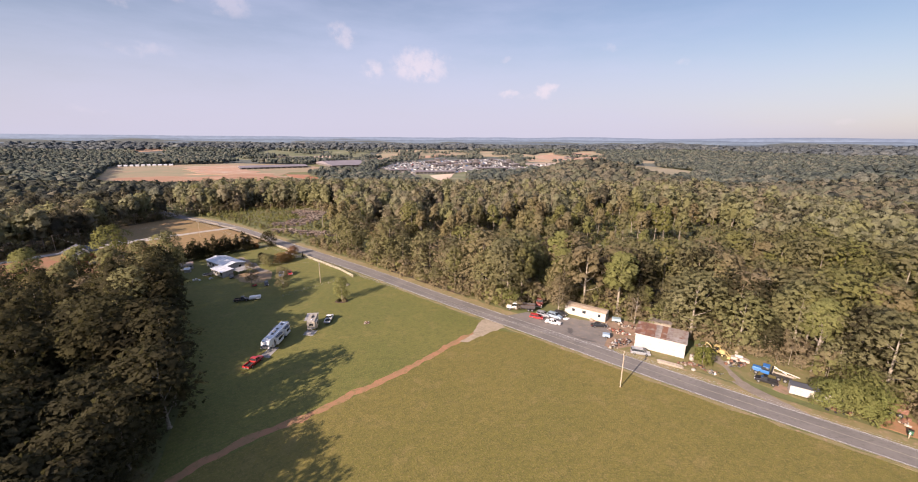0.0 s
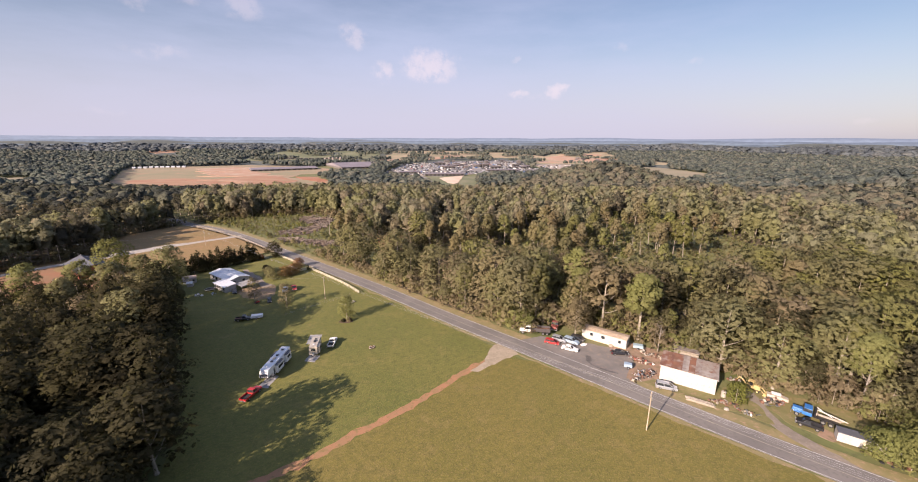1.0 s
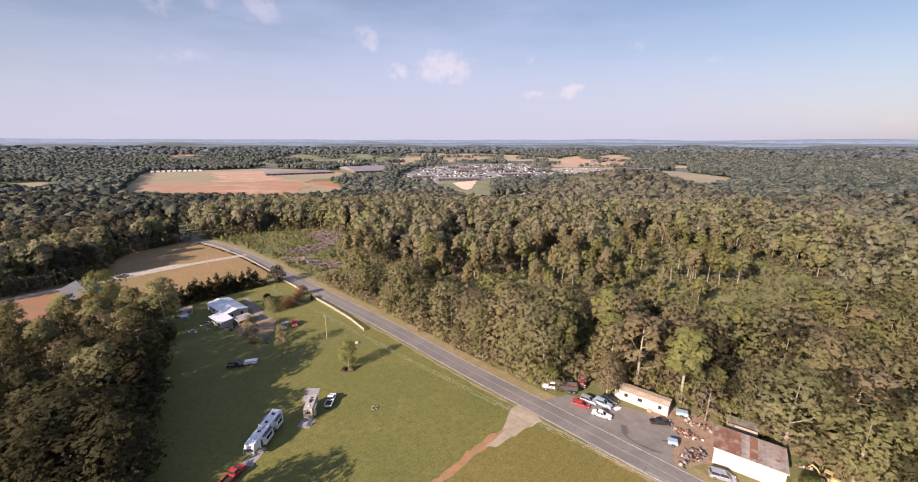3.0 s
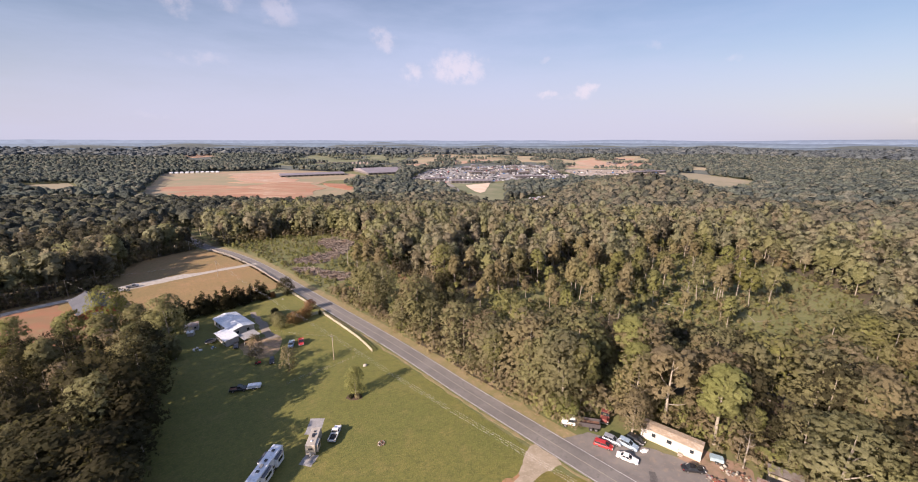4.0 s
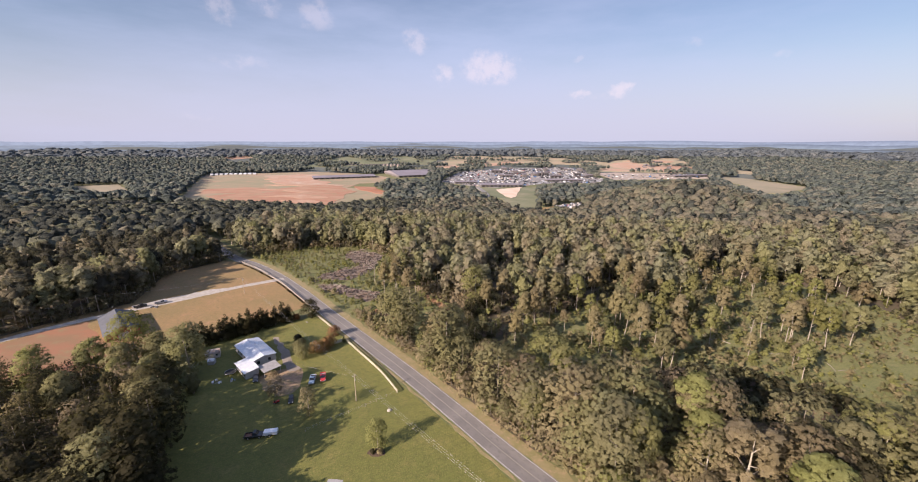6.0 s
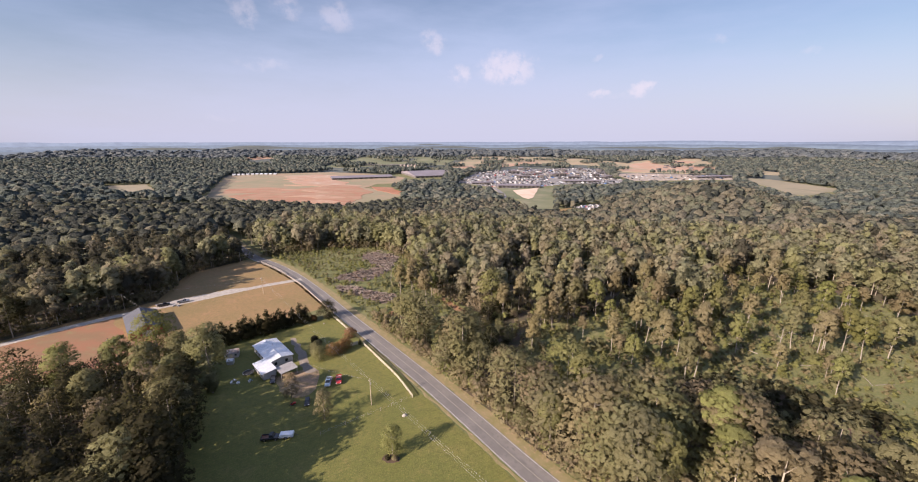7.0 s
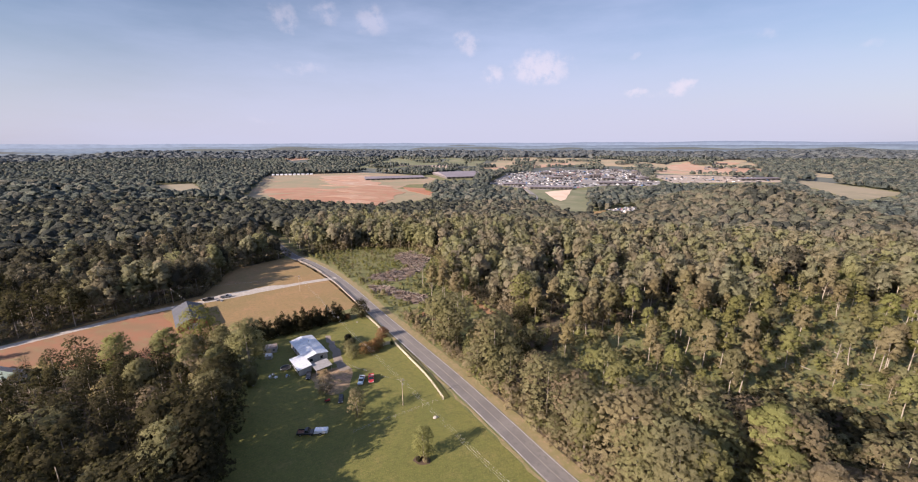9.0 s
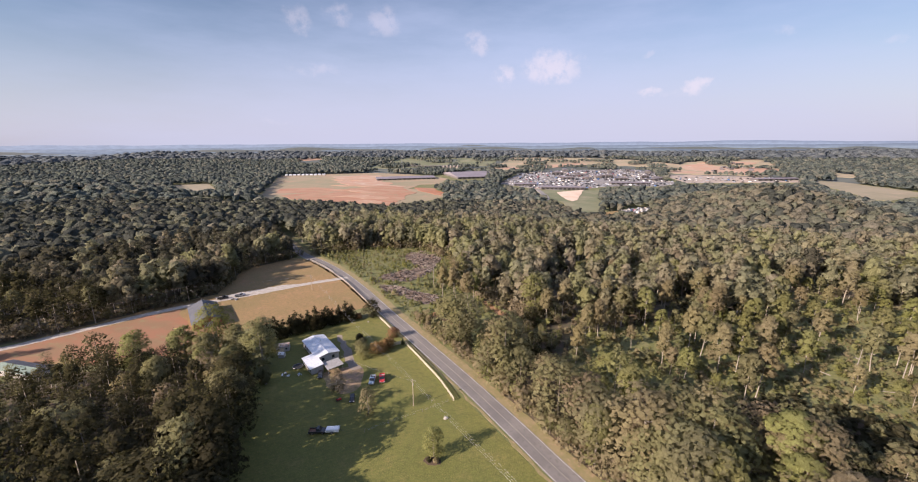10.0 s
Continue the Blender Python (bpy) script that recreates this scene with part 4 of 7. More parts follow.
def grow():
    near, mid, far, last = [], [], [], []
    for x, y, rng in jitter(-230, -40, 260, 420, 6.9, 5):
        if not wooded(x, y) or not free(x, y, 5.0):
            continue
        edge = min(from_line(LAWNLINE + LAWNLINE[:1], x, y), from_line(ROAD, x, y))
        left = x < -30 and y < 175 and x > -190
        if x * 0.9 + 20 < -y * 0.5 and y < 30 and x > -30:
            continue
        tall = ((rng.uniform(8, 11) if y > 143 else rng.uniform(17, 23) if edge < 16 else rng.uniform(11, 14)) if (y > 104 and x < -84) else rng.uniform(14.5, 19)) if left else rng.uniform(15, 24)
        # a low gap in the row lets the sun reach the parked pickup
        along, aside = -0.678 * (x + 54.6) - 0.735 * (y - 93.8), abs(0.735 * (x + 54.6) - 0.678 * (y - 93.8))
        if left and 0 < along < 80 and aside < 7.5:
            tall = min(tall, max(3.0, 0.38 * along))
        # and over the house
        along, aside = -0.678 * (x + 95) - 0.735 * (y - 171), abs(0.735 * (x + 95) - 0.678 * (y - 171))
        if left and 0 < along < 60 and aside < 12:
            tall = min(tall, max(3.0, 0.43 * (along - 8)))
        along, aside = -0.678 * (x + 84) - 0.735 * (y - 157), abs(0.735 * (x + 84) - 0.678 * (y - 157))
        if left and 0 < along < 60 and aside < 8:
            tall = min(tall, max(3.0, 0.43 * (along - 5)))
        if inside(SCRUB, x, y):
            tall = rng.uniform(4.0, 9.0)
        if x < -186 and y < 150:
            tall = rng.uniform(5.0, 8.0)
        low = not left and x > -60 and rng.random() < 0.32
        if low:
            tall = rng.uniform(5.5, 12)
        if edge < 12 and not left:
            tall *= 0.75
        # on the left mostly dark leaves, painting in shade and lens vignetting
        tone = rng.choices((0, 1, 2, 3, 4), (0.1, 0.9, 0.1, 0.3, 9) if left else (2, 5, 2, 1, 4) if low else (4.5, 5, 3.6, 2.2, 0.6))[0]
        if x > 95 and y < 260:
            tone = rng.choices((0, 1, 2, 3, 4), (1.5, 6, 6, 0.5, 0.3))[0]
        # duller trees here, with shade put into their leaf tones as well
        if 55 < x < 130 and 100 < y < 150:
            tone = rng.choices((0, 1, 2, 3, 4), (2, 6, 1.2, 1, 3))[0]
        if y < 25 and not (x < -40 and edge < 40):
            continue
        if not left and not in_view(x, y):
            continue
        if -30 < x < 190 and 175 < y < 330 and rng.random() < (0.72 if noise.noise((x / 22, y / 22, 5.0)) > 0.05 else 0.22):
            continue
        d = math.hypot(x, y - 40)
        (near if d < 118 and edge < 45 else mid).append((x, y, tall, tone))
    for x, y, rng in jitter(-900, 40, 900, 760, 9.0, 6):
        if -230 < x < 260 and y < 420:
            continue
        if wooded(x, y) and in_view(x, y) and math.hypot(x, y) < 760 and (y > 180 or x < -230):
            # north-west woods mostly dark: dark trees, plus lens vignetting put into the colour
            if math.hypot(x, y - 40) < 400:
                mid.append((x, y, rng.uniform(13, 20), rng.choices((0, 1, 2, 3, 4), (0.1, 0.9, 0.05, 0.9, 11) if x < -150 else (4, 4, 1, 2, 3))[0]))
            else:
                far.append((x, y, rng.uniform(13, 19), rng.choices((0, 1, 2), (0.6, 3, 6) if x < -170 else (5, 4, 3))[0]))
    for x, y, rng in jitter(-2400, 100, 2000, 2400, 14.2, 7):
        r = math.hypot(x, y)
        if 760 <= r < 2400 and wooded(x, y) and in_view(x, y):
            last.append((x, y, rng.uniform(13, 20), rng.choices((0, 1, 2), (1.6, 4, 3.2) if x < -450 else (3, 4, 4))[0]))
    rim = []
    for x, y, rng in jitter(-3200, 200, 2900, 3200, 35.0, 8):
        if 2400 <= math.hypot(x, y) < 3200 and in_view(x, y) and not inside(TANBAND, x, y):
            rim.append((x, y, rng.uniform(16, 30), rng.choices((0, 1, 2), (1, 3, 5))[0]))
    return near, mid, far, last, rim


def bushes():
    """Undergrowth: along the roadside wood, in the clearings and among the felled timber."""
    out = []
    for x, y, rng in jitter(-210, 120, 190, 340, 2.6, 21):
        road = from_line(ROAD, x, y)
        right = (x + y * 1.16) > 150
        if inside(CLEARCUT, x, y):
            if rng.random() < 0.72 + 0.5 * noise.noise((x / 10, y / 10, 6)) and road > 7 and not any(inside(o, x, y) for o in SLASHBEDS):
                out.append((x, y, rng.uniform(0.9, 2.4) * (1.6 if rng.random() < 0.15 else 1), rng.choice((1, 2, 2, 2, 2, 0))))
        elif inside(HOLLOW, x, y):
            # scrub in dark leaf tones, which paint the hollow's shade
            if math.hypot(x - 85, y - 169) > 5:
                out.append((x, y, rng.uniform(1.6, 4.4), rng.choice((4, 4, 4, 1))))
        elif inside(CLEARING, x, y):
            if rng.random() < 0.82 + 0.5 * noise.noise((x / 9, y / 9, 2)):
                k = 1 - 0.22 * smoothstep(95, 112, x)
                out.append((x, y, rng.uniform(0.9, 3.0) * (1.9 if rng.random() < 0.14 else 1) * k, rng.choice((0, 1, 2, 2, 1, 0))))
        elif -30 < x < 190 and 175 < y < 335 and rng.random() < 0.34 and free(x, y, 1.0):
            out.append((x, y, rng.uniform(1.5, 5.0), rng.choice((0, 1, 1, 3, 2, 4))))
        elif 7.6 < road < 12.5 and right and not inside(LOT, x, y) and x < 20 and from_line(TRACK, x, y) > 6:
            out.append((x, y, rng.uniform(2.4, 6.0) * (0.4 + 0.6 * smoothstep(7.6, 11, road)), rng.choice((0, 0, 1, 3, 3, 2))))
    return out


def thicket():
    """Dense bushes and young trees at the very edge of the wood, by the road and the yards."""
    out = []
    edge = [(16, 131), (24, 135.5), (36, 137.5), (49, 131), (58, 122.5), (67, 116.5), (73, 108.5), (79, 102.5), (86, 97), (94, 92.5), (100, 83), (104, 70), (112, 56)]
    for x, y, rng in jitter(10, 50, 120, 150, 2.6, 22):
        if from_line(edge, x, y) < 3.4 and from_line(ROAD, x, y) > 9:
            out.append((x, y, rng.uniform(3.0, 7.5), rng.choice((0, 1, 1, 2, 3, 0))))
    rims = [[(-262, 122), (-247, 140), (-236, 160), (-225, 181), (-213, 199), (-212, 214), (-232, 250), (-226, 268), (-218, 290)], [(-205, 302), (-167, 333), (-128, 341), (-95, 314), (-77, 287), (-69, 264), (-50, 247), (-26, 229)]]
    # row by the lawn, added to close light gaps in the wood's shadow
    for x, y, rng in jitter(-135, 40, -45, 150, 3.0, 25):
        if 2.0 < from_line([(-50, 40), (-55.5, 58), (-65, 80), (-81, 101.5), (-99, 122.5), (-112, 138)], x, y) < 6 and not inside(LAWNLINE, x, y):
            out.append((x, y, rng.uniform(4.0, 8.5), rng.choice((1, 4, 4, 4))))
    for rim in rims:
        for x, y, rng in jitter(-275, 100, 0, 350, 4.2, 24):
            if from_line(rim, x, y) < 5 and from_line(GRAVELROAD, x, y) > 5.5:
                out.append((x, y, rng.uniform(3.5, 8.0), rng.choice((0, 1, 1, 4, 4, 3))))
    side = [(18, 130), (0, 145.5), (-18, 160.5), (-40, 179.5), (-62, 198), (-80, 213)]
    for x, y, rng in jitter(-90, 125, 24, 230, 2.5, 23):
        d = from_line(side, x, y)
        if d < 4.5 and from_line(ROAD, x, y) > 7.4:
            out.append((x, y, rng.uniform(2.2, 5.2) + 2.5 * (x > -45) * rng.random(), rng.choice((0, 0, 3, 3, 1, 2))))
    return out



NEAR, MID, FAR, LAST, RIM = grow()
LEFTMID = [s for s in MID if s[0] < -30 and s[1] < 175]
MID = [s for s in MID if not (s[0] < -30 and s[1] < 175)]
CLOSE = [s for s in MID if math.hypot(s[0], s[1] - 50) < 190]
MID = [s for s in MID if math.hypot(s[0], s[1] - 50) >= 190]
forest("woodland_west", LEFTMID, ("oak", "oak", "tall", "oak"), 520, 24, 0.8, LEAF, "dense green wood beside the lawn, shade painted into leaves", 10)
forest("woodland_east", CLOSE, ("oak", "oak", "oak", "tall"), 980, 26, 0.72, LEAF, "dense mixed wood in olive and brown greens", 9, 1.14, low="young", stem=PALEBARK)
forest("woodland_mid", MID, ("oak", "tall", "oak", "tall"), 150, 15, 1.75, HAZEMIDLEAF, "dense mixed olive-green woodland, leaves paled to imitate haze", 11, low="young", stem=PALEBARK)
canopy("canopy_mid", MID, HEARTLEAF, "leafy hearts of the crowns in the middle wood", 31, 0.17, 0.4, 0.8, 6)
forest("woodland_far", FAR, ("oak", "oak", "tall"), 9, 8, 2.6, HAZEFARLEAF, "far woodland of rounded crowns", 12, 1.2)
canopy("canopy_far", FAR, HAZEFARLEAF, "rounded crowns of the far wood", 32, 0.34, 0.45, 0.96, 7)
canopy("woodland_distant", LAST, HAZEDISTLEAF, "distant woods with haze painted into the leaves", 13, 0.5, 0.36, 1.0, 4)
canopy("woodland_rim", RIM, HAZERIMLEAF, "distant woods toward the hills, haze painted into the leaves", 15, 0.8, 0.3, 1.0, 5)
forest("thicket", thicket(), ("bush", "young"), 130, 9, 2.6, THICKETLEAF, "dense roadside thicket of bushes and saplings", 16, 1.0, low="bush")
forest("undergrowth", bushes(), ("bush",), 34, 7, 4.8, LEAF, "low scrub and saplings along the wood's edge", 14, 1.35, trunks=False)
forms = {}
SPECIES = [("oak", "broad olive-green tree with a dense crown"), ("oak", "leafy green tree with a rounded crown"), ("tall", "tall bright-green tree with a high crown"),
           ("pine", "thin brownish pine with an open crown"), ("oak", "green tree with a heavy darkened crown")]
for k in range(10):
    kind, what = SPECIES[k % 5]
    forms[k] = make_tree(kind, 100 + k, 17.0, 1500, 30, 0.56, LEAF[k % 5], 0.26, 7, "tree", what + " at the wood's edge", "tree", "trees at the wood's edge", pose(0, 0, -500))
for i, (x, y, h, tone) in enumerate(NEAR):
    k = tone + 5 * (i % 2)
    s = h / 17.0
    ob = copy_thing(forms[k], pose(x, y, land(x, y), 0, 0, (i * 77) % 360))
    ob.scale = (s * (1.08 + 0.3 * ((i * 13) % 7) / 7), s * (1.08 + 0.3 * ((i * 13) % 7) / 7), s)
# pale-stemmed trees left standing in the openings of the wood
stems = [make_tree("tall", 300 + k, 19.0, 760, 18, 0.85, LEAF[k], 0.2, 6, "tree", "tall thin tree with a pale bare trunk", "tree", "tall trees left standing in the clearing", pose(0, 0, -500)) for k in range(3)]
rs = random.Random(31)
LONERS = [(-71.4, 242.8), (-61.8, 234.5), (-21.5, 227), (-14.7, 239), (11.9, 234), (22.3, 237), (36.6, 219.4), (40, 215.7), (40.1, 225.5), (49.1, 205.7), (46.1, 187.2), (50.9, 191.9), (97.3, 222.5), (107.9, 227.8), (109.2, 222.6), (104.6, 217), (115.6, 223), (117.5, 216)]
n = 0
while n < 108:
    x, y = rs.uniform(-10, 180), rs.uniform(180, 315)
    if n < len(LONERS) + 8:
        x, y = LONERS[n] if n < len(LONERS) else (rs.uniform(-82, -55), rs.uniform(240, 275))
    if n >= len(LONERS) + 8 and ((not inside(CLEARING, x, y) and rs.random() < 0.8) or noise.noise((x / 17, y / 17, 8.0)) < -0.12 or inside(HOLLOW, x, y) or (x > 98 and y < 262 and rs.random() < 0.9)) or (n >= len(LONERS) and not free(x, y, 5)):
        continue
    plant(x, y, 7)
    s = rs.uniform(0.5, 1.1) if n >= len(LONERS) else rs.uniform(0.95, 1.12)
    ob = copy_thing(stems[rs.choice((0, 0, 1, 2))], pose(x, y, land(x, y), rs.uniform(-4, 4), rs.uniform(-4, 4), rs.uniform(0, 360)))
    ob.scale = (s, s, s)
    n += 1
for ob in [*forms.values(), *stems]:
    for o in (*ob.children_recursive, ob):
        bpy.data.objects.remove(o)
# timber left lying in the clearing
rl = random.Random(71)
n = 0
while n < 34:
    x, y = rl.uniform(70, 160), rl.uniform(186, 300)
    if not inside(CLEARING, x, y) or inside(HOLLOW, x, y):
        continue
    n += 1
    l, r = rl.uniform(3.0, 8.0), rl.uniform(0.1, 0.2)
    t = thing("fallen_log", at(x, y, rl.uniform(0, 180)), "pale weathered log lying in the weeds", "log", "logs lying in the clearing")
    part("stem", rod([(-l / 2, 0, r), (0, rl.uniform(-0.2, 0.2), r + 0.08), (l / 2, 0, r)], [r, r * 0.8, r * 0.5], 7), SNAG, t)
    for k in range(2):
        part("stub", rod([(l * (0.05 + 0.2 * k), 0, r), (l * (0.16 + 0.2 * k), 0.5 - k, r + 0.6)], [r * 0.4, r * 0.2], 5), SNAG, t)
# trees and shrubs of the garden and the yards
BROWNLEAF = leaf("leaf_autumn", (0.2, 0.105, 0.05), (0.25, 0.14, 0.072))
make_tree("young", 41, 9.0, 2600, 40, 0.25, LEAF[2], 0.14, 6, "tree", "young bright-green tree standing alone on the lawn", "tree", "", at(-42.9, 136.4))
make_tree("young", 42, 9.0, 1900, 26, 0.24, LEAF[0], 0.13, 8, "tree", "sparse brownish young tree before the house", "tree", "", at(-84.7, 152.6))
make_tree("young", 43, 10.0, 1900, 26, 0.24, LEAF[0], 0.14, 8, "tree", "sparse olive young tree on the lawn", "tree", "", at(-68.6, 145.7))
make_tree("bush", 44, 7.8, 1600, 20, 0.4, LEAF[4], 0.2, 6, "tree", "round dark green tree beside the road", "tree", "", at(-105.2, 211.8))
for i, (x, y, h, mt, what) in enumerate([(-88.5, 176.5, 5.2, LEAF[1], "dark green garden shrub"), (-92.5, 180.5, 4.6, LEAF[1], "green garden shrub beside the drive"), (-85.4, 180.4, 4.8, BROWNLEAF, "rust-brown garden shrub beside the drive"), (-83.2, 183.6, 4.6, BROWNLEAF, "rust-brown garden shrub beside the drive"),
                                        (-82.4, 187.0, 4.2, BROWNLEAF, "rust-brown garden shrub beside the drive"), (-85.0, 195.6, 4.2, BROWNLEAF, "rust-brown shrub by the fence"), (-98.0, 188.5, 2.6, LEAF[4], "dark green shrub on the lawn"), (-95.2, 187.2, 2.0, LEAF[1], "green shrub on the lawn"), (-110, 207.4, 2.6, BROWNLEAF, "rust-brown shrub by the hedge"),
                                        (-113.5, 205.5, 2.8, LEAF[3], "brownish shrub by the hedge"), (66.2, 94.0, 4.6, LUSHLEAF, "bright green bush beside the barn"), (84.0, 75.8, 6.4, LUSHLEAF, "bright green bush beside the trailer"), (86.6, 73.4, 7.4, LUSHLEAF, "tall bright green bush by the road"), (89.4, 72.4, 7.0, LUSHLEAF, "tall bright green bush by the road"),
                                        (90.6, 76.4, 9.0, LUSHLEAF, "tall bright green bush behind the trailer"), (19.2, 131.4, 6.4, LUSHLEAF, "yellow-green bush beside the road"), (-41.6, 134.9, 1.3, LEAF[3], "low brown shrub under the young tree"), (-43.6, 134.6, 1.0, LEAF[4], "low dark shrub under the young tree")]):
    make_tree("bush", 60 + i, h, 1700 if h < 5.5 else 2400, 22 if h < 5.5 else 24, 0.27 if h < 5.5 else 0.36, mt, 0.08, 4, "shrub", what, "shrub", "", at(x, y))
for i, (x, y, h, k) in enumerate([(-145, 159.5, 22.5, 5), (-121.5, 158, 20.5, 1), (-131, 156, 17, 1), (-127, 149, 13, 1), (-113, 150, 7, 1), (-152, 151, 16, 2), (-162, 140.5, 17.5, 2), (-138, 149, 16, 1), (-109.5, 136, 20, 4), (-121, 139, 15, 0), (-141, 133, 15, 1), (-104, 128, 20, 1)]):
    make_tree("young", 140 + i, h, 2600, 30, 0.62, (LEAF + [LUSHLEAF])[k], 0.34, 8, "tree", "tall leafy tree rising above the wood's edge", "tree", "tall trees by the wood", at(x, y))
    plant(x, y, 6)
make_tree("oak", 47, 13.5, 1800, 22, 0.42, LEAF[0], 0.24, 7, "tree", "broad olive tree overhanging the mobile home", "tree", "", at(35.0, 125.4))
patch("mulch_bed", [(-45, 133.8), (-42.5, 133.2), (-40.2, 134.2), (-40.8, 136), (-43, 136.8), (-45, 135.6)], MULCH, 0.05, 0.5, 0.7, "dark mulch round the young tree", "flower bed")
hedge = [make_tree("cedar", 80 + k, 7.6, 1300, 16, 0.32, LEAF[4], 0.12, 0, "cedar", "dark green cedar in a close-grown hedge", "tree", "cedars of the hedge", pose(0, 0, -500)) for k in range(2)]
for i in range(15):
    t = i / 14
    x, y = -138 + 25 * t, 175 + 30.5 * t
    s = 0.9 + 0.4 * ((i * 37) % 11) / 11
    ob = copy_thing(hedge[i % 2], at(x + 0.6 * math.sin(i * 5), y, i * 50))
    ob.scale = (s * 1.35, s * 1.35, s * 1.22)
ob = copy_thing(hedge[0], at(-78.0, 190.2, 10))
ob.scale = (0.3, 0.3, 0.42)
tagged(ob, "small clipped dark cypress beside the gate", "tree", "cedars by the gate")
for ob in hedge:
    for o in (*ob.children_recursive, ob):
        bpy.data.objects.remove(o)


def slash_piles():
    """Beds and mounds of branches left from felling: dark brush with pale broken limbs on top."""
    rng = random.Random(17)
    for k, o in enumerate(SLASHBEDS):
        v, f, idx = [], [], []
        x0, x1, y0, y1 = min(p[0] for p in o), max(p[0] for p in o), min(p[1] for p in o), max(p[1] for p in o)
        n = 0
        while n < 520:
            x, y = rng.uniform(x0, x1), rng.uniform(y0, y1)
            if not inside(o, x, y):
                continue
            n += 1
            lift = 1.8 * max(0.0, noise.noise((x / 9, y / 9, 3.0 + k)) + 0.25)
            a = rng.uniform(0, 6.28)
            long = rng.random() < 0.2
            d = Vector((math.cos(a), math.sin(a), rng.uniform(-0.2, 0.3))).normalized() * (rng.uniform(1.5, 3.2) if long else rng.uniform(0.5, 1.5))
            p = Vector((x, y, rng.uniform(0.15, 0.5) + lift))
            s = d.cross(Vector((0, 0, 1))).normalized() * (rng.uniform(0.09, 0.2) if long else rng.uniform(0.12, 0.4))
            u = Vector((0, 0, s.length))
            b = len(v)
            v += [tuple(p - d + s), tuple(p - d - s), tuple(p - d + u), tuple(p + d + s * 0.6), tuple(p + d - s * 0.6), tuple(p + d + u * 0.6)]
            f += [(b, b + 1, b + 4, b + 3), (b + 1, b + 2, b + 5, b + 4), (b + 2, b, b + 3, b + 5)]
            idx += [rng.choice((0, 1)) if long else rng.choice((0, 0, 2))] * 3
        tagged(new("brush_pile", mesh("brush_pile", v, f, [SLASH, SNAG, MULCH], idx)), "purple-grey bed of cut branches and broken limbs", "brush", "", "stuff")


slash_piles()


# ---- vehicles ----
def wheel(parent, x, y, r=0.34, w=0.22, rim=None):
    s = 1 if y > 0 else -1
    ty = part("tyre", rod([(x, y - w / 2, r), (x, y - w / 2 + 0.03, r), (x, y + w / 2 - 0.03, r), (x, y + w / 2, r)], [r * 0.9, r, r, r * 0.9], 14), TYRE, parent)
    part("rim", rod([(x, y + s * w * 0.3, r), (x, y + s * (w / 2 + 0.015), r)], [r * 0.62, r * 0.55], 10), rim or STEEL, ty)
    return ty


def hull(xs, z0):
    """The lower body of a car: rings along its length, each of x, top and half-width."""
    rings = []
    for x, zt, hw in xs:
        rings.append([(x, -hw * 0.9, z0), (x, -hw, z0 + 0.16), (x, -hw, zt - 0.16), (x, -hw * 0.86, zt), (x, hw * 0.86, zt), (x, hw, zt - 0.16), (x, hw, z0 + 0.16), (x, hw * 0.9, z0)])
    return loft(rings)


def cabin(x0, x1, u0, u1, z0, z1, hw, tw):
    return loft([[(x0, -hw, z0), (x1, -hw, z0), (x1, hw, z0), (x0, hw, z0)], [(u0, -tw, z1), (u1, -tw, z1), (u1, tw, z1), (u0, tw, z1)]])


def lamps(t, l, hw, z, rear=None):
    for s in (1, -1):
        part("headlight", boxed(l / 2 - 0.12, s * hw * 0.72 - 0.16, z - 0.08, l / 2 + 0.02, s * hw * 0.72 + 0.16, z + 0.08, 0.02), GLASSLAMP, t)
        part("tail_light", boxed(-l / 2 - 0.02, s * hw * 0.8 - 0.12, z - 0.05, -l / 2 + 0.1, s * hw * 0.8 + 0.12, z + 0.16, 0.02), REDLAMP, t)


def pillars(t, x0, x1, u0, u1, z0, z1, hw, tw, mat, mids=()):
    for s in (1, -1):
        for a, b in ((x0, u0), (x1, u1), *mids):
            part("pillar", rod([(a, s * hw, z0), (b, s * tw, z1)], 0.045, 5), mat, t)


